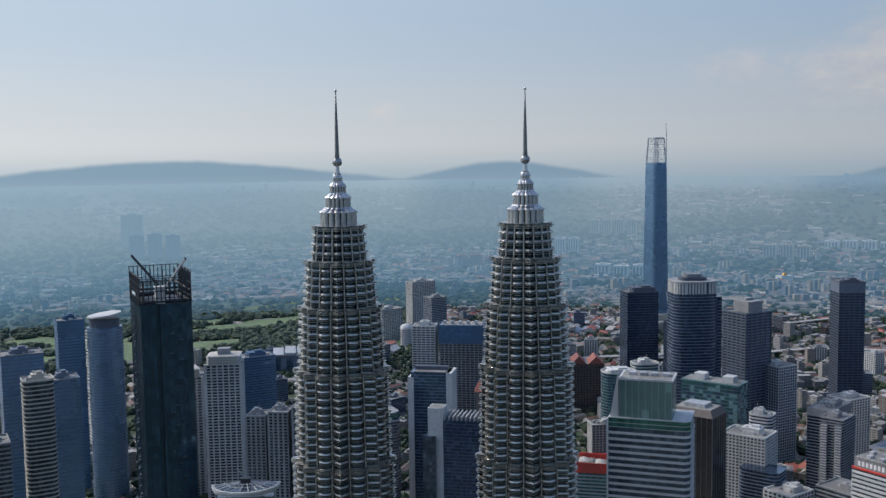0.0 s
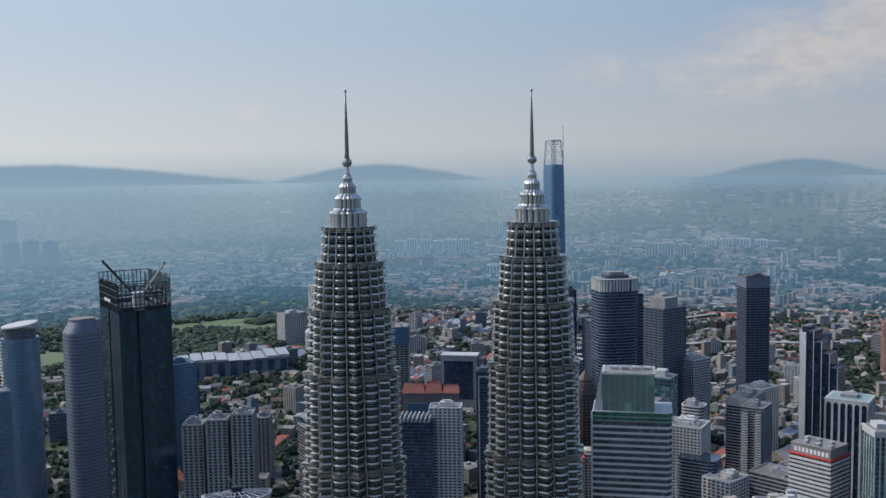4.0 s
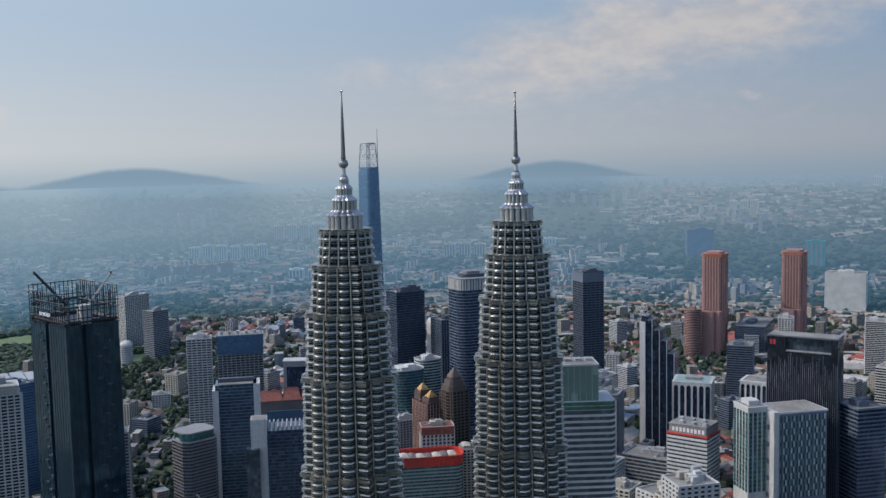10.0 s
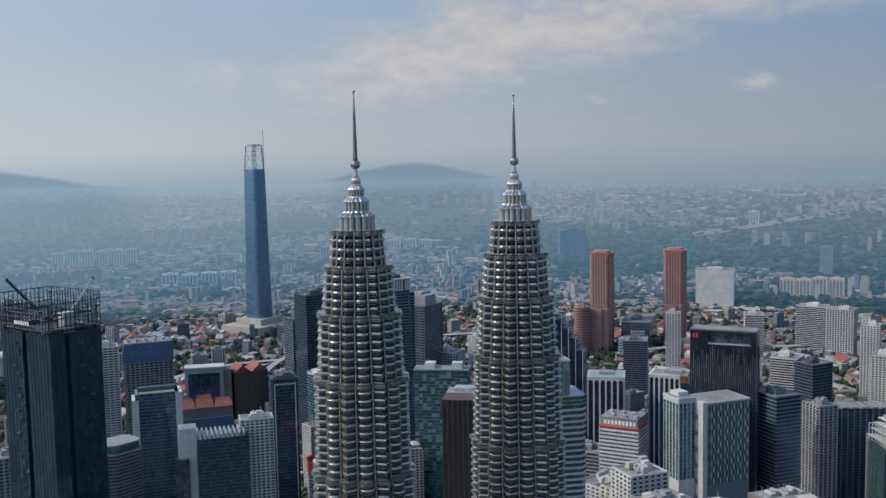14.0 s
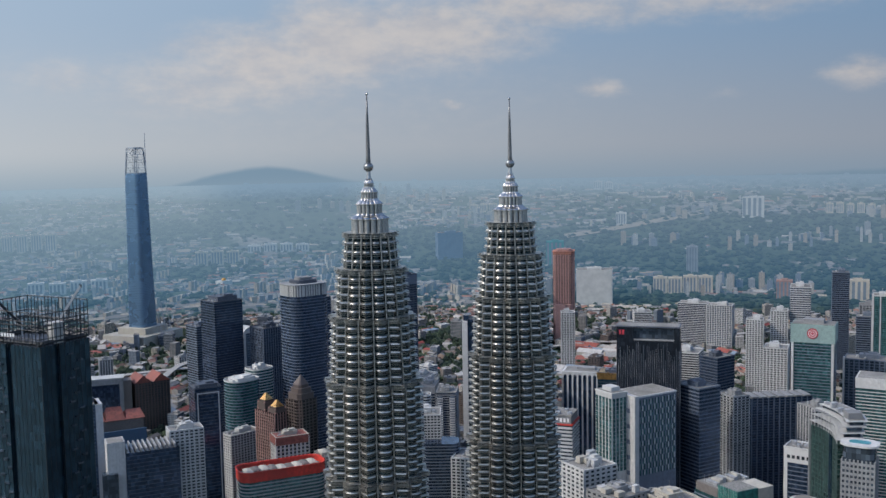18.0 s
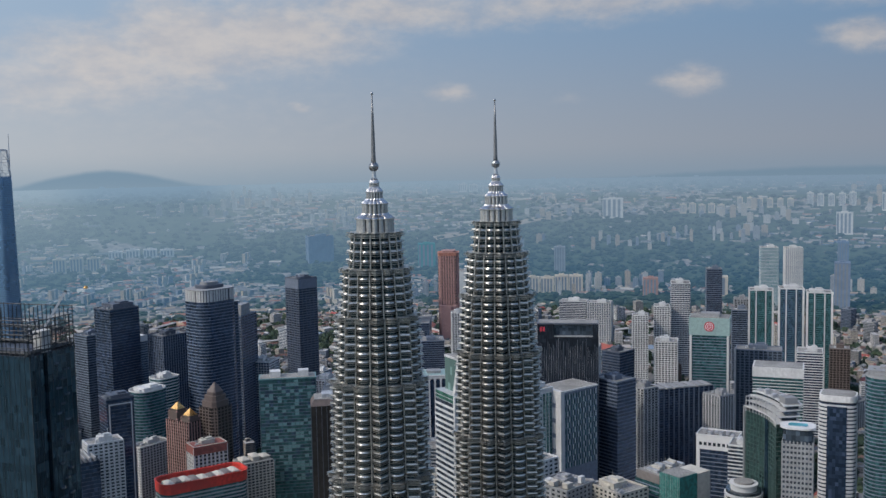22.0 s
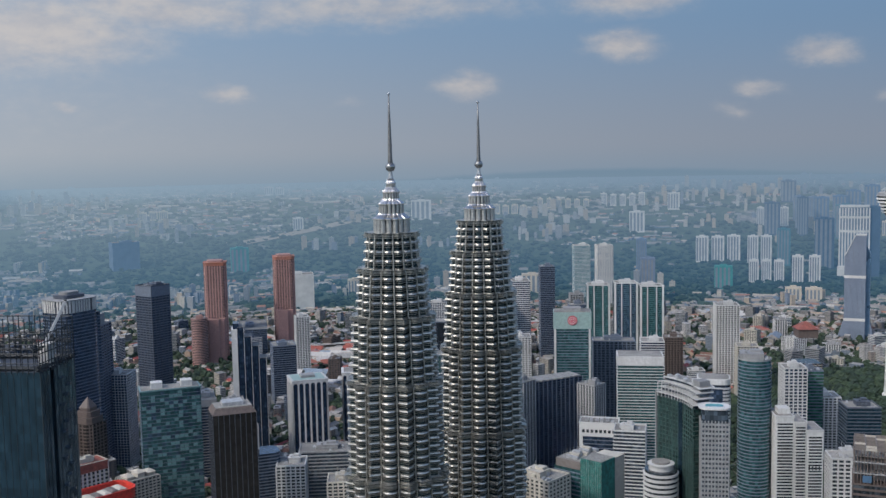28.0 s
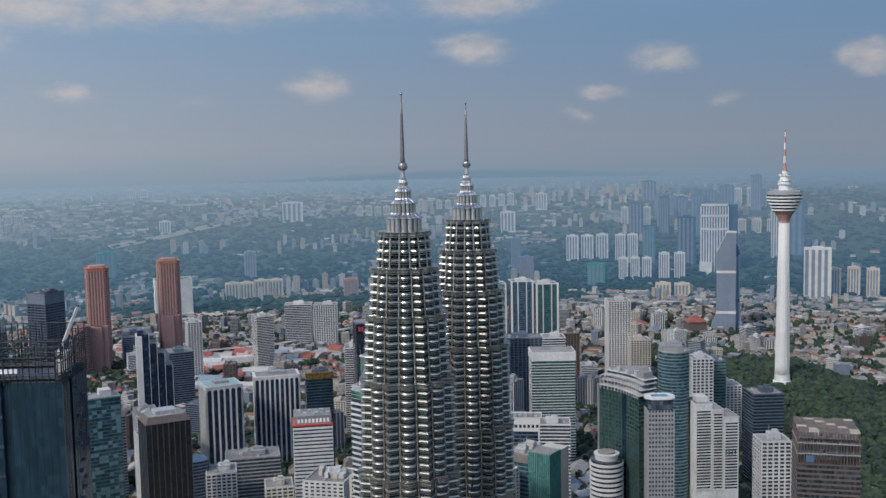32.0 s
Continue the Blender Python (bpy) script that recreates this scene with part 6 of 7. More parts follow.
def bowed_tower():
    """A pale tower with a bowed ribbed front and a dark flank."""
    t = thing("bowed_tower", 3066, -185, ground_z(3066, -185) - 3, -10.6, "tall pale tower with bowed ribbed front", "office tower")
    front = [(-12 - 12 * math.sin(math.pi * i / 10), 58 - 9.0 * i) for i in range(11)]
    part("front", prism_data([(p[0], p[1]) for p in front[::-1]][::-1] + [(14, -32), (14, 58)], 0, 238), "far_grey_glass", t)
    for i, (x, y) in enumerate(front):
        part("pale_rib", box_data(x - 2.5, y - 2.2, 0, x + 2, y + 2.2, 230), "far_white", t)
    for z in (150, 196, 232):
        part("pale_belt", prism_data([(p[0] - 3, p[1]) for p in front] + [(12, -32), (12, 58)], z, z + 7), "far_white", t)
    part("flank", box_data(-4, -64, 0, 26, -32, 236), "far_navy_glass", t, "dark blue flank")
    part("podium", box_data(-50, 20, 0, -20, 62, 40), "far_white", t)
    return t


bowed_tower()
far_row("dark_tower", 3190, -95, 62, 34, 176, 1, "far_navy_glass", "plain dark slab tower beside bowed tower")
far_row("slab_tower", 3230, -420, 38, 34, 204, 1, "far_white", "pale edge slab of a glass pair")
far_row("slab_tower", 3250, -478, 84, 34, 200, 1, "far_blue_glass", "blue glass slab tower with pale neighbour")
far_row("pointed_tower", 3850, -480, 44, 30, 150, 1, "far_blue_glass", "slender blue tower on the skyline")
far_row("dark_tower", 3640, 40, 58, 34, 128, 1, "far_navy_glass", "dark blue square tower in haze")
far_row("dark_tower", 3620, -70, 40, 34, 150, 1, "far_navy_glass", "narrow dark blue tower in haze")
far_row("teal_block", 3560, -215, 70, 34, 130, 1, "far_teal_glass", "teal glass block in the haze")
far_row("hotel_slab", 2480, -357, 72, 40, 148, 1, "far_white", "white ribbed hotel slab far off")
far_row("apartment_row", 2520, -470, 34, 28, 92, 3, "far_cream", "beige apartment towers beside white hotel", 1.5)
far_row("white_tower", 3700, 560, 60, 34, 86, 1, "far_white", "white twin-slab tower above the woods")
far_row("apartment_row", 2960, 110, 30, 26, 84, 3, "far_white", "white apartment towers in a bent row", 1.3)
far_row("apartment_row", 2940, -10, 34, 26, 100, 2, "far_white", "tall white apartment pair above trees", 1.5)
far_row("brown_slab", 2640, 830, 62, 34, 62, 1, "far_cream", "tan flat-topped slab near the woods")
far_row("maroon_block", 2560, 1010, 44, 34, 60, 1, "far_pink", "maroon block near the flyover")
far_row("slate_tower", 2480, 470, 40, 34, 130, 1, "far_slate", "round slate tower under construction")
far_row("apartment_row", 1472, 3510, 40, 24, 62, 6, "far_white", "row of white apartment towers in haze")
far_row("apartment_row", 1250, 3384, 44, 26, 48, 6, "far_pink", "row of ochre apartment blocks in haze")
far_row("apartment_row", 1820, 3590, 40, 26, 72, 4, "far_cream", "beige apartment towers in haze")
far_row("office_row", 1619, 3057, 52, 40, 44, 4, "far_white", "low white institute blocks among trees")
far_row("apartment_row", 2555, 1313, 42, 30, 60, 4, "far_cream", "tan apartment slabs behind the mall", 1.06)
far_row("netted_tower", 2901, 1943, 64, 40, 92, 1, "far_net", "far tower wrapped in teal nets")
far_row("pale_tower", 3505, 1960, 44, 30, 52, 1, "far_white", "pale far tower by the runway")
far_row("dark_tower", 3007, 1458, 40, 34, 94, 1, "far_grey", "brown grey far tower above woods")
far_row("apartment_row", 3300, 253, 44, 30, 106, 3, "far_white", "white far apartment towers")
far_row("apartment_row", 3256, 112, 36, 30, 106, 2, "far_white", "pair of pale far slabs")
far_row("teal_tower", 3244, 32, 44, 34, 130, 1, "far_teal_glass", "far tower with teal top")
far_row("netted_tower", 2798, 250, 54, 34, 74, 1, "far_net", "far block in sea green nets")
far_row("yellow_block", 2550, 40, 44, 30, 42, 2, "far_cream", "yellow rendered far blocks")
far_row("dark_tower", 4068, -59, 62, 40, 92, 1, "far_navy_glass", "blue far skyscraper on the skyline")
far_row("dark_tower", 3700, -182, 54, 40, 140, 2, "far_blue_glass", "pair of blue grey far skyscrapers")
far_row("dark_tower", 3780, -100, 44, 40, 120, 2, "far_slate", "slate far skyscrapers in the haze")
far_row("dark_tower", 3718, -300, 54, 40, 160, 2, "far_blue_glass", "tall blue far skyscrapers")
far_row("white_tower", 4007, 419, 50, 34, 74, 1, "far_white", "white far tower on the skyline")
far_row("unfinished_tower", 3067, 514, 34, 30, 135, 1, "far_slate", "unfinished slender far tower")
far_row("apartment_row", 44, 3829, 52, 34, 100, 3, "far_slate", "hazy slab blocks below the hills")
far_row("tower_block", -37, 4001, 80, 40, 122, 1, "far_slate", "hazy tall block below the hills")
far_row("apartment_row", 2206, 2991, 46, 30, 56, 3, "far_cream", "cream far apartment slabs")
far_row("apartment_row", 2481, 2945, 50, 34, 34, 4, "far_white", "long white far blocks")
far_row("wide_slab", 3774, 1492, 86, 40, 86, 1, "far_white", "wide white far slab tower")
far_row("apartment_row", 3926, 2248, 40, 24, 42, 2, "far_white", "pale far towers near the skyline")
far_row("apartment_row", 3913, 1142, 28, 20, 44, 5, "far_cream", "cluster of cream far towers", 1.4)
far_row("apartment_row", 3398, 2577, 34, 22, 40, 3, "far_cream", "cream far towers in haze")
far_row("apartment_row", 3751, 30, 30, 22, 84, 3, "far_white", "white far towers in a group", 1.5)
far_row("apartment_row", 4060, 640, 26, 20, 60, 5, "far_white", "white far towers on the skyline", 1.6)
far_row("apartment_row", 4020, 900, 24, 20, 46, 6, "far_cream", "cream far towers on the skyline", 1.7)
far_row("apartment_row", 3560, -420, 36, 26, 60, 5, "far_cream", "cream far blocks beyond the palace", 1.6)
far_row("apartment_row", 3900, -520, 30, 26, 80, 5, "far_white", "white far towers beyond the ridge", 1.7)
M["far_earth"] = far_tone("distant bare earth", (0.34, 0.28, 0.20))
v, f = [], []
for i in range(13):
    u = i / 12
    x, y = 3240 + 560 * u, 2100 - 420 * u
    for s in (-1, 1):
        xx, yy = x + s * 26 * 0.6, y + s * 26 * 0.8
        v.append((xx, yy, ground_z(xx, yy) + 5.0))
f = [(2 * i, 2 * i + 1, 2 * i + 3, 2 * i + 2) for i in range(12)]
tagged(new("airstrip", mesh_of("airstrip", v, f, M["far_earth"])), "long tan airstrip in the far plain", "runway", kind="structure")
t = thing("golden_dome", 2030, 2765, ground_z(2030, 2765), 0, "small mosque with golden dome", "mosque")
part("hall", box_data(-22, -18, 0, 22, 18, 14), "far_white", t)
part("dome", lathe_data([(7, 14), (7.6, 16.5), (6.4, 20), (3.2, 22.6), (0.4, 24)], 20), "gold", t, "golden dome", smooth=True)

# long station hall by the golf course, stadium-like roof, bridge-edged mall
t = thing("station_hall", 344, 1943, 0, -8, "long grey blue hall with pale ribbed roof", "station")
part("hall", box_data(-105, -35, 0, 105, 35, 34), "slate", t)
for k in range(9):
    part("roof_rib", box_data(-105 + 24 * k, -38, 34, -84 + 24 * k, 38, 37 + 3 * math.sin(k)), "plant", t)
    part("glass_bay", box_data(-103 + 24 * k, -35.6, 4, -90 + 24 * k, -35, 30), "blue_glass", t)
t = thing("domed_building", 555, 2103, 0, 0, "pale octagonal building with domed roof", "building")
part("drum", prism_data(ellipse(27, 27, 12), 0, 41), "white", t)
part("dome", lathe_data([(14, 41), (12.5, 45), (8.5, 49), (3, 51)], 16), "white", t)
for k in range(8):
    part("floor_band", prism_data(ellipse(28.5, 28.5, 12), 3 + 4.7 * k, 4.6 + 4.7 * k), "grey", t)


# ---- the city carpet: streets, low houses, trees ----
TAKEN = [(o.location.x, o.location.y, 34.0) for o in scene.objects if o.parent is None and o.type == "EMPTY"]
TAKEN = np.array(TAKEN)
rs = np.random.RandomState(7)


def free(x, y, pad):
    return np.min((TAKEN[:, 0] - x) ** 2 + (TAKEN[:, 1] - y) ** 2) > (34.0 + pad) ** 2


def polar(r, az):
    return MID.x + r * math.sin(radians(az)), MID.y + r * math.cos(radians(az))


def golf(x, y):
    d = Vector((x, y)) - MID
    return 1650 < d.length < 2480 and -14 < math.degrees(math.atan2(d.x, d.y)) < 17


fr = random.Random(11)
FAIRWAYS = [(*polar(fr.uniform(1680, 2460), fr.uniform(-13, 16)), fr.uniform(70, 190), fr.uniform(20, 48), fr.uniform(-0.5, 0.5)) for _ in range(34)]


def on_fairway(x, y):
    for fx, fy, w, d, a in FAIRWAYS:
        u, v = (x - fx) * math.cos(a) + (y - fy) * math.sin(a), (y - fy) * math.cos(a) - (x - fx) * math.sin(a)
        if (u * 1.4 / w) ** 2 + (v / d) ** 2 < 1.15:
            return True
    return False


# ordinary mid-rise buildings, one by one
STYLES = (("apartment_block", "window", "white", "white", "plain white apartment block of middle height", "apartment block"), ("apartment_block", "window", "cream", "cream", "cream apartment block with regular windows", "apartment block"),
          ("office_block", "grey_glass", "grey", None, "grey banded office block of middle height", "office block"), ("office_block", "blue_glass", "white", None, "white office block with blue glass bands", "office block"),
          ("office_block", "navy_glass", "slate", None, "dark glass office block of middle height", "office block"), ("apartment_block", "window", "brown", "brown", "brown brick apartment block", "apartment block"),
          ("apartment_block", "window", "grey", "white", "grey concrete block with white piers", "apartment block"))
rng = random.Random(21)
made = 0
for _ in range(4000):
    r, azm = math.sqrt(rng.uniform(560 ** 2, 2050 ** 2)), rng.uniform(-8, 116)
    x, y = polar(r, azm)
    if not free(x, y, 14) or golf(x, y) or hill(x, y) > 6:
        continue
    name, gl, bn, pr, label, cat = STYLES[rng.choice((0, 1, 2, 3, 4, 4, 5, 6, 2) if azm > 40 else (0, 2, 4, 6, 2, 1))]
    hgt = rng.uniform(24, 56) if r < 1100 else rng.uniform(18, 52 if azm > 50 else 44)
    tower(name, x, y, rng.uniform(20, 36), rng.uniform(18, 30), hgt, rng.choice((-28, -12, 10, 32)) + rng.uniform(-5, 5), gl, bn, label, fh=3.4, bh=1.4, pier=pr, step=5.0, pw=1.6, near=False, category=cat, tall=3.5)
    TAKEN = np.vstack([TAKEN, (x, y, 34.0)])
    made += 1
    if made >= 120:
        break


def island_material(name, colours, rough=0.8, windows=0.0, far=False):
    """A palette picked house by house; taller blocks get rows of dark openings."""
    def base(g, where):
        rnd = g.node("ShaderNodeNewGeometry").outputs["Random Per Island"]
        ramp = g.node("ShaderNodeValToRGB", {0: rnd})
        ramp.color_ramp.interpolation = "CONSTANT"
        els = ramp.color_ramp.elements
        for k, c in enumerate(colours):
            e = els[k] if k < 2 else els.new(k / len(colours))
            e.position, e.color = k / len(colours), (*c, 1)
        col = g.mix(g.ramp(g.noise(where, 0.25, 4.0), 0.3, 0.7), g.mix(1.0, ramp.outputs[0], (0.72, 0.72, 0.72), "MULTIPLY"), ramp.outputs[0])
        if windows:
            up = g.node("ShaderNodeSeparateXYZ", {0: where}).outputs[2]
            row = g.math("FRACT", g.math("DIVIDE", up, 3.3))
            along = g.math("FRACT", g.math("DIVIDE", g.math("ADD", g.node("ShaderNodeSeparateXYZ", {0: where}).outputs[0], g.node("ShaderNodeSeparateXYZ", {0: where}).outputs[1]), 4.2))
            hole = g.math("MULTIPLY", g.ramp(row, 0.45, 0.5), g.ramp(along, 0.2, 0.26))
            col = g.mix(g.math("MULTIPLY", hole, windows), col, (0.05, 0.06, 0.07))
        return col
    # far houses and woods get the same emitted haze over their palette
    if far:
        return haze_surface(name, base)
    m = bpy.data.materials.new(name)
    m.use_nodes = True
    g = Graph(m.node_tree)
    p = g.node("ShaderNodeBsdfPrincipled", {"Base Color": base(g, g.node("ShaderNodeNewGeometry").outputs["Position"]), "Roughness": rough})
    g.t.links.new(p.outputs[0], g.node("ShaderNodeOutputMaterial").inputs[0])
    return m


ROOFS = ((0.19, 0.10, 0.075), (0.17, 0.10, 0.08), (0.18, 0.14, 0.12), (0.26, 0.255, 0.245), (0.40, 0.39, 0.38), (0.22, 0.115, 0.085), (0.20, 0.195, 0.19), (0.15, 0.145, 0.145), (0.25, 0.24, 0.22), (0.30, 0.07, 0.06))
PALE = ((0.36, 0.34, 0.31), (0.24, 0.23, 0.22), (0.42, 0.41, 0.395), (0.20, 0.195, 0.19), (0.36, 0.325, 0.27), (0.18, 0.22, 0.27), (0.30, 0.26, 0.23))
WALLS = ((0.38, 0.36, 0.33), (0.34, 0.30, 0.25), (0.44, 0.43, 0.41), (0.30, 0.28, 0.26), (0.42, 0.31, 0.23))
LEAF = ((0.016, 0.034, 0.02), (0.022, 0.044, 0.024), (0.03, 0.054, 0.028), (0.019, 0.038, 0.026), (0.038, 0.062, 0.032))


class Carpet:
    """Gathers many small solids into one mesh with two materials."""

    def __init__(self):
        self.v, self.f, self.m = [], [], []

    def house(self, x, y, z, w, d, h, a, gable):
        c, s = math.cos(a), math.sin(a)
        def put(u, q, zz):
            self.v.append((x + u * c - q * s, y + u * s + q * c, z + zz))
        k = len(self.v)
        for zz in (-2.0, h):
            for u, q in ((-w, -d), (w, -d), (w, d), (-w, d)):
                put(u / 2, q / 2, zz)
        if gable:
            put(-w / 2, 0, h + d * 0.28)
            put(w / 2, 0, h + d * 0.28)
        self.f += [(k, k + 1, k + 5, k + 4), (k + 1, k + 2, k + 6, k + 5), (k + 2, k + 3, k + 7, k + 6), (k + 3, k, k + 4, k + 7)]
        self.m += [0, 0, 0, 0]
        if gable:
            self.f += [(k + 4, k + 5, k + 9, k + 8), (k + 6, k + 7, k + 8, k + 9), (k + 5, k + 6, k + 9), (k + 7, k + 4, k + 8)]
            self.m += [1, 1, 0, 0]
        else:
            self.f.append((k + 4, k + 5, k + 6, k + 7))
            self.m.append(1)

    def clump(self, x, y, z, r, h):
        k = len(self.v)
        n = 6
        turn = rs.uniform(0, 6.28)
        for lev, (rr, zz) in enumerate(((0.55, -0.1), (1.0, 0.4), (0.62, 0.82))):
            for i in range(n):
                a = turn + 2 * math.pi * (i + 0.5 * lev) / n
                j = rs.uniform(0.72, 1.25)
                self.v.append((x + r * rr * j * math.cos(a), y + r * rr * j * math.sin(a), z + h * (zz + rs.uniform(-0.1, 0.1))))
        self.v.append((x + rs.uniform(-0.2, 0.2) * r, y, z + h))
        for lev in range(2):
            for i in range(n):
                self.f.append((k + lev * n + i, k + lev * n + (i + 1) % n, k + (lev + 1) * n + (i + 1) % n, k + (lev + 1) * n + i))
        for i in range(n):
            self.f.append((k + 2 * n + i, k + 2 * n + (i + 1) % n, k + 3 * n))
        self.m += [0] * (3 * n)

    def made(self, name, mats, label, category):
        me = bpy.data.meshes.new(name)
        me.from_pydata(self.v, [], self.f)
        for m in mats:
            me.materials.append(m)
        me.polygons.foreach_set("material_index", self.m)
        me.update()
        return tagged(new(name, me), label, category, kind="stuff")


def field(x, y, s, o=0.0):
    return noise.noise(Vector((x / s + o, y / s - o, o * 1.7)))


def wooded(x, y):
    d = Vector((x, y)) - MID
    azi = math.degrees(math.atan2(d.x, d.y))
    if hill(x, y) > 9:
        return 1.0
    if golf(x, y):
        return 0.34
    v = 0.2 + 1.15 * max(0.0, field(x, y, 430, 3.0)) + (0.22 if azi < 22 and d.length < 1650 else 0.0)
    if d.length > 2250:
        belt = max(0.0, 1 - abs(d.length - 3080) / 500) * min(1.0, max(0.0, (azi - 66) / 8)) * min(1.0, max(0.0, (122 - azi) / 8))
        patch = field(azi * 30, d.length * 1.6, 420, 5.0)
        v = min(1.0, max(0.0, 0.14 + 1.4 * patch)) + 1.9 * belt * (0.8 + patch)
    return v


def spread(n, r0, r1, wide=(-28, 132)):
    out = []
    for _ in range(n):
        r = math.sqrt(rs.uniform(r0 * r0, r1 * r1))
        out.append((*polar(r, rs.uniform(*wide)), r))
    return out


low, blocks, sheds, trees, park = Carpet(), Carpet(), Carpet(), Carpet(), Carpet()
for x, y, r in spread(11500, 560, 2150):
    if not free(x, y, 6) or golf(x, y):
        continue
    w = wooded(x, y)
    azi = math.degrees(math.atan2(x - MID.x, y - MID.y))
    if hill(x, y) > 7 or (azi < 20 and r < 1650 and rs.uniform() < 0.55):
        continue
    a = 0.6 * round(3 * field(x, y, 420, 9.0)) + 0.35
    kind = field(x, y, 300, 20.0)
    if rs.uniform() < w * 0.9:
        continue
    if kind > 0.28:
        sheds.house(x, y, 0, rs.uniform(24, 60), rs.uniform(16, 30), rs.uniform(7, 12), a, rs.uniform() < 0.5)
    elif kind > 0.1 or rs.uniform() < 0.2:
        hgt = rs.uniform(8, 18) if rs.uniform() < 0.85 else rs.uniform(20, 38)
        blocks.house(x, y, 0, rs.uniform(11, 26), rs.uniform(10, 18), hgt, a, False)
        if rs.uniform() < 0.6:
            blocks.house(x + rs.uniform(-3, 3), y + rs.uniform(-3, 3), hgt, rs.uniform(4, 8), rs.uniform(4, 7), rs.uniform(2, 4), a, False)
    else:
        low.house(x, y, 0, rs.uniform(12, 34), rs.uniform(9, 14), rs.uniform(5, 10), a + (1.5708 if rs.uniform() < 0.3 else 0), True)
for x, y, r in spread(34000, 560, 2200):
    if not free(x, y, -6):
        continue
    w = wooded(x, y)
    if golf(x, y):
        if not on_fairway(x, y):
            s = rs.uniform(6.5, 12.0)
            park.clump(x, y, 0, s, s * rs.uniform(1.0, 1.5))
    elif rs.uniform() < w * 1.5 + 0.5:
        s = rs.uniform(3.5, 8.0)
        trees.clump(x, y, ground_z(x, y), s, s * rs.uniform(1.1, 1.8))
for _ in range(5200):       # the wooded hill
    x, y = 1075 + rs.normal(0, 235), 72 + rs.normal(0, 120)
    if math.hypot(x - 1020, y - 92) > 15 and (free(x, y, -10) or math.hypot(x - 1020, y - 92) < 40):
        s = rs.uniform(4, 9)
        trees.clump(x, y, ground_z(x, y) - 1, s, s * rs.uniform(1.2, 2.0))
low.made("terrace_houses", [island_material("house walls", WALLS), island_material("tiled and sheet roofs", ROOFS)], "rows of low houses with red and grey roofs", "houses")
blocks.made("shop_blocks", [island_material("block walls", PALE, windows=0.75), island_material("block roofs", PALE[:4] + ROOFS[3:5])], "pale flat-roofed blocks of the old town", "buildings")
sheds.made("market_sheds", [island_material("shed walls", WALLS), island_material("shed roofs", ((0.46, 0.45, 0.44), (0.34, 0.34, 0.33), (0.33, 0.11, 0.08), (0.20, 0.26, 0.33), (0.40, 0.37, 0.34), (0.30, 0.08, 0.06)))], "long sheds with pale sheet roofs", "buildings")
park.made("park_trees", [island_material("park foliage", ((0.04, 0.068, 0.045), (0.05, 0.08, 0.05), (0.06, 0.09, 0.055)), 0.9)], "green trees between the fairways", "trees")
trees.made("city_trees", [island_material("city foliage", LEAF, 0.9)], "dark green tree crowns between the houses", "trees")

# farther out
fh_, fb_, ft_ = Carpet(), Carpet(), Carpet()
for x, y, r in spread(26000, 2130, 4300):
    w = wooded(x, y)
    azi = math.degrees(math.atan2(x - MID.x, y - MID.y))
    if r > 3450 and any(abs(azi - ca) < wa * 0.9 for ca, wa in HILLS) and rs.uniform() < 0.93:
        continue
    if golf(x, y) or rs.uniform() < min(0.985, w * 1.6 + (0.0 if r < 2500 else 0.12 if azi < 62 else 0.4 if azi < 80 else 0.68)):
        continue
    if not free(x, y, 12):
        continue
    z = ground_z(x, y)
    k = min(1.0, max(0.45, 1.25 - r / 5200))
    a = 0.6 * round(3 * field(x, y, 600, 9.0)) + 0.35
    tall = field(x, y, 480, 31.0)
    pick = rs.uniform()
    if pick < 0.01 + 0.2 * max(0, tall) and r > 2300:
        hgt = rs.uniform(18, 44 + 30 * max(0, tall)) * k
        fb_.house(x, y, z, rs.uniform(14, 30) * k, rs.uniform(12, 18) * k, hgt, a, False)
        if tall > 0.1:
            for j in range(rs.randint(1, 4)):
                fb_.house(x + (j + 1) * 34 * k * math.cos(a), y + (j + 1) * 34 * k * math.sin(a), z, 22 * k, 14 * k, hgt, a, False)
    elif pick < 0.6:
        a = math.atan2(y - MID.y, x - MID.x) + 1.5708 + rs.uniform(-0.25, 0.25)
        fh_.house(x, y, z, rs.uniform(18, 60), rs.uniform(10, 20), rs.uniform(4, 8) * k, a, rs.uniform() < 0.6)
    else:
        fh_.house(x, y, z, rs.uniform(10, 26), rs.uniform(9, 16), rs.uniform(5, 14) * k, a, True)
cl = random.Random(5)
for _ in range(44):       # clusters of pale apartment towers beyond the woods
    azc = cl.uniform(48, 122) if cl.random() < 0.8 else cl.uniform(5, 50)
    r = cl.uniform(3350, 4150) if cl.random() < 0.8 else cl.uniform(2350, 2700)
    size = cl.uniform(13, 25)
    n = cl.randint(4, 11)
    for j in range(n):
        x, y = polar(r + cl.uniform(-70, 70), azc + (j - n / 2) * cl.uniform(0.35, 0.7) + cl.uniform(-0.2, 0.2))
        if free(x, y, 0) and not golf(x, y):
            w_, hh = size * cl.uniform(0.7, 1.1), cl.uniform(26, 72) * (0.75 if r > 3300 else 0.8)
            fb_.house(x, y, ground_z(x, y), w_, w_ * 0.7, hh, -math.atan2(x + 200, y - 220), False)
            fb_.house(x, y, ground_z(x, y) + hh, w_ * 0.4, w_ * 0.3, 4, 0.2, False)
for x, y, r in spread(30000, 2150, 4320):
    w = wooded(x, y)
    if rs.uniform() < w * 1.5 + 0.22:
        s = rs.uniform(5, 13)
        ft_.clump(x, y, ground_z(x, y), s * 1.3, s * 1.1)
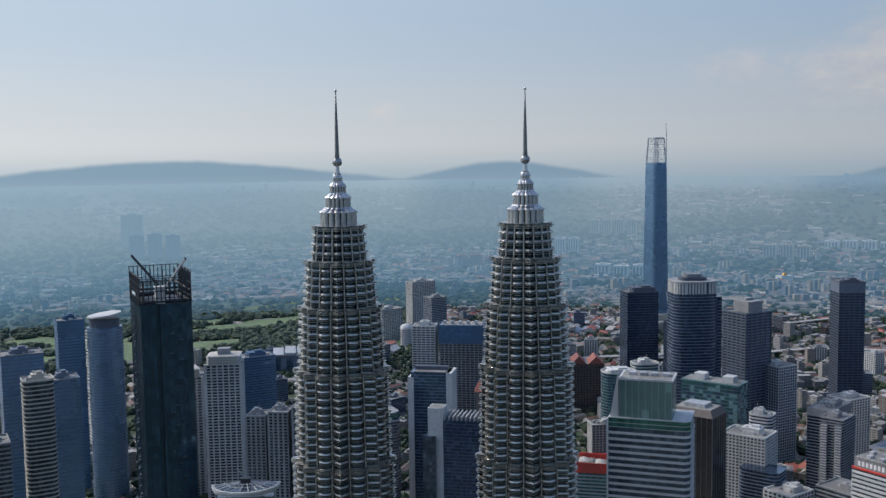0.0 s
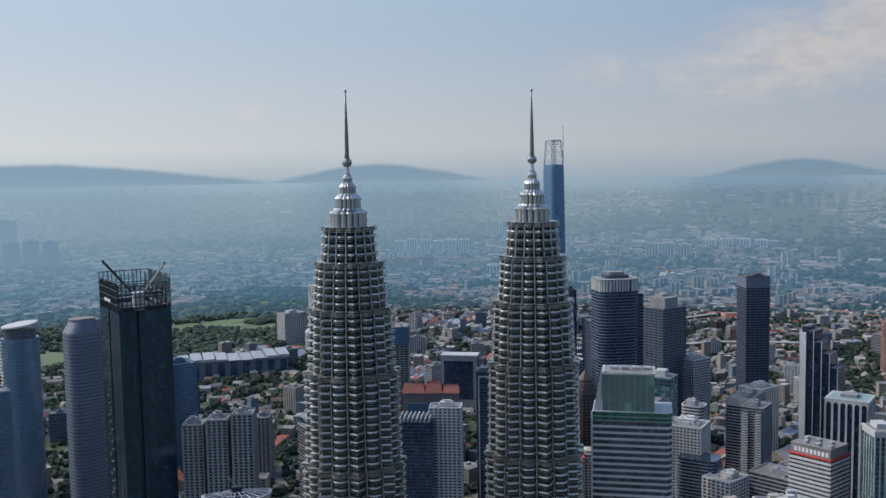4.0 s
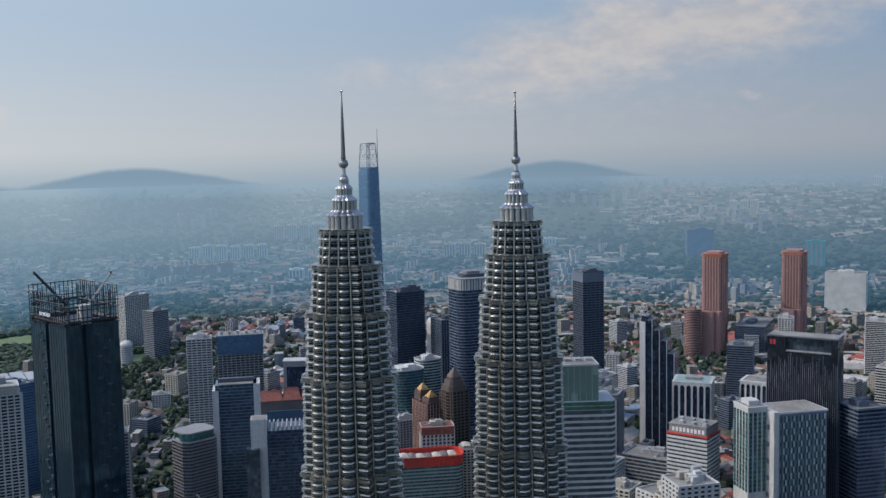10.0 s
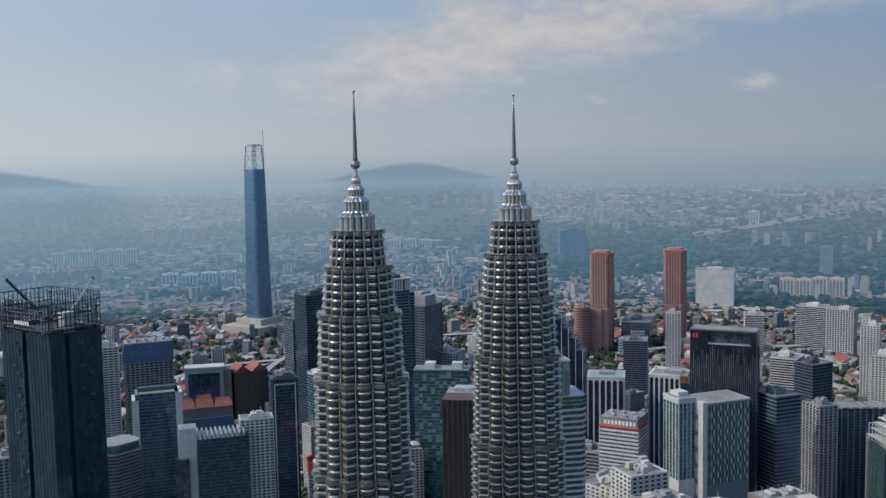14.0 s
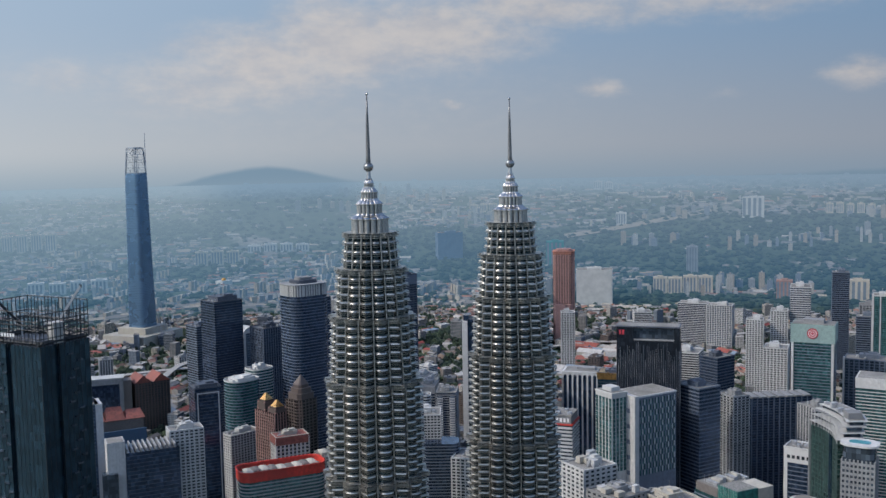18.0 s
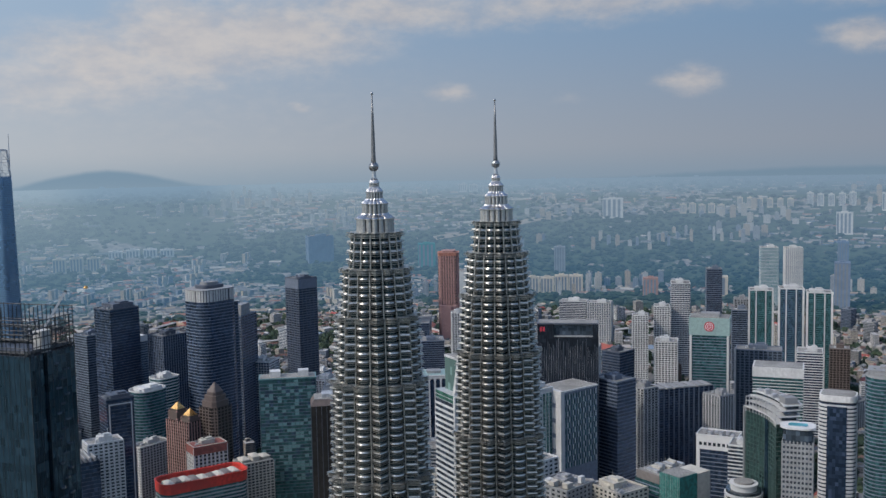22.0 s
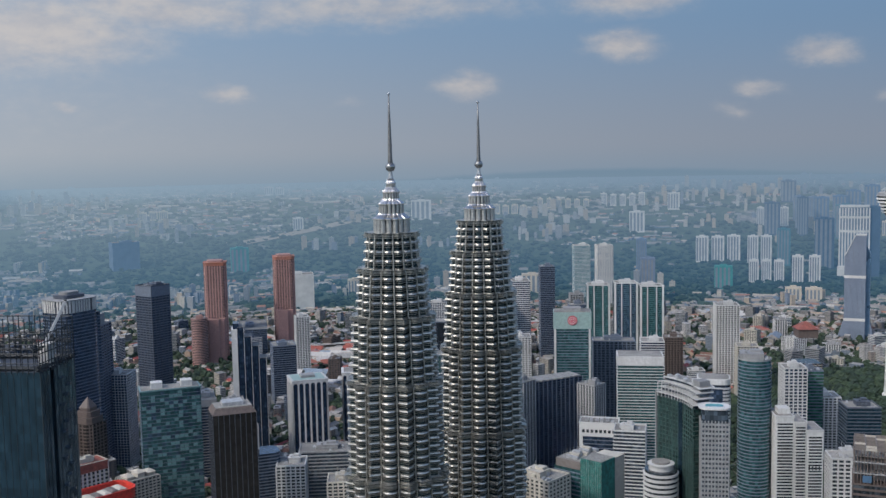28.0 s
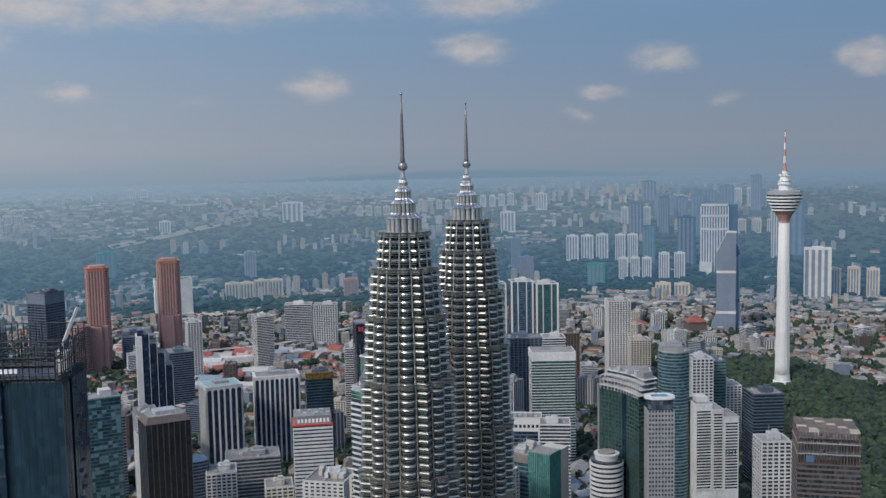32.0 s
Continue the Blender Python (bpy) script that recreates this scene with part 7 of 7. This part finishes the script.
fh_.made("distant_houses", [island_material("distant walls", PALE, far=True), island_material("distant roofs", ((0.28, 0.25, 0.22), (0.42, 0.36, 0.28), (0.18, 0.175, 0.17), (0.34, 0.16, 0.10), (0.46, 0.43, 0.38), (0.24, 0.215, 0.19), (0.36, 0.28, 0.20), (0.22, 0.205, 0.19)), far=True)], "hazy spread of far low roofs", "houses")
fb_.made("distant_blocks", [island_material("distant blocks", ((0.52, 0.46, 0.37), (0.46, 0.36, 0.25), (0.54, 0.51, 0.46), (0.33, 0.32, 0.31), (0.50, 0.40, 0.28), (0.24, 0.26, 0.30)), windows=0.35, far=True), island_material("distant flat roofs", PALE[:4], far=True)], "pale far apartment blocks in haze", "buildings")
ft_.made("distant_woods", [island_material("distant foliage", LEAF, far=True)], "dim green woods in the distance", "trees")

# fairways of the golf course
M["grass"] = material("mown grass", (0.12, 0.18, 0.085), 0.95, vary=0.15, scale=0.05, tint=(0.14, 0.20, 0.09))
M["asphalt"] = material("worn asphalt", (0.11, 0.11, 0.115), 0.9, vary=0.15, scale=0.2, tint=(0.14, 0.14, 0.14))
M["deck"] = material("concrete road deck", (0.36, 0.35, 0.33), 0.85, vary=0.15, scale=0.2, tint=(0.3, 0.29, 0.28))
gv, gf = [], []
for j, (x, y, w, d, a) in enumerate(FAIRWAYS):
    k = len(gv)
    for i in range(20):
        b = 2 * math.pi * i / 20
        q = 1 + 0.25 * math.sin(3 * b + w)
        u, v = w * q * math.cos(b) / 1.4, d * q * math.sin(b)
        gv.append((x + u * math.cos(a) - v * math.sin(a), y + u * math.sin(a) + v * math.cos(a), 0.5 + 0.02 * j))
    gf.append(tuple(range(k, k + 20)))
tagged(new("golf_course", mesh_of("golf_course", gv, gf, M["grass"])), "bright mown fairways of a golf course", "grass", kind="structure")


def road(points, w, z=0.35, mat="asphalt", thick=0.0, name="road", label="grey city street with several lanes"):
    pts = [Vector(p) for p in points]
    fine = []
    for i in range(len(pts) - 1):
        p0, p1, p2, p3 = pts[max(0, i - 1)], pts[i], pts[i + 1], pts[min(len(pts) - 1, i + 2)]
        for j in range(8):
            u = j / 8
            fine.append(0.5 * (2 * p1 + (p2 - p0) * u + (2 * p0 - 5 * p1 + 4 * p2 - p3) * u * u + (3 * p1 - p0 - 3 * p2 + p3) * u ** 3))
    fine.append(pts[-1])
    v, f = [], []
    for i, p in enumerate(fine):
        q = fine[min(len(fine) - 1, i + 1)] - fine[max(0, i - 1)]
        n = Vector((-q.y, q.x)).normalized() * w / 2
        for s in (1, -1):
            for zz in ((z, z + thick) if thick else (z,)):
                v.append((p.x + s * n.x, p.y + s * n.y, zz + ground_z(p.x, p.y)))
    m = 4 if thick else 2
    for i in range(len(fine) - 1):
        a, b = i * m, (i + 1) * m
        if thick:
            f += [(a + 1, b + 1, b + 3, a + 3), (a, a + 2, b + 2, b), (a, b, b + 1, a + 1), (a + 2, a + 3, b + 3, b + 2)]
        else:
            f.append((a, b, b + 1, a + 1))
    return tagged(new(name, mesh_of(name, v, f, M[mat])), label, "road", kind="structure")


for k, (r0, a0, r1, a1, w) in enumerate(((700, 5, 2090, 28, 22), (700, 40, 2080, 48, 24), (650, 62, 2050, 58, 20), (680, 84, 2080, 74, 22), (700, 104, 2050, 92, 20), (700, 18, 2080, 8, 16), (1100, -5, 1350, 60, 18), (1500, -2, 1700, 66, 18), (900, 50, 1250, 118, 18), (1650, 52, 1500, 110, 20), (1950, 20, 1900, 70, 22))):
    q = [polar(r0 + (r1 - r0) * t / 4 + 50 * math.sin(3 * t + k), a0 + (a1 - a0) * t / 4 + 2.5 * math.sin(2 * t + k)) for t in range(5)]
    road(q, w)
for r0, a0, r1, a1, w, h in ((1350, 22, 1750, 52, 16, 12), (1250, 30, 2080, 44, 14, 15), (1500, 60, 1900, 84, 16, 12)):
    q = [polar(r0 + (r1 - r0) * t / 4 + 40 * math.sin(2.4 * t), a0 + (a1 - a0) * t / 4) for t in range(5)]
    road(q, w, h, "deck", 1.6, "elevated_road", "pale concrete viaduct above the roofs")
# supports of the viaducts
for ob in [o for o in scene.objects if o.name.startswith("elevated_road")]:
    vs = ob.data.vertices
    for i in range(0, len(vs) - 4, 16):
        c = (vs[i].co + vs[i + 2].co) / 2
        part("viaduct_pier", box_data(c.x - 1.6, c.y - 1.6, 0, c.x + 1.6, c.y + 1.6, c.z), "deck", ob)
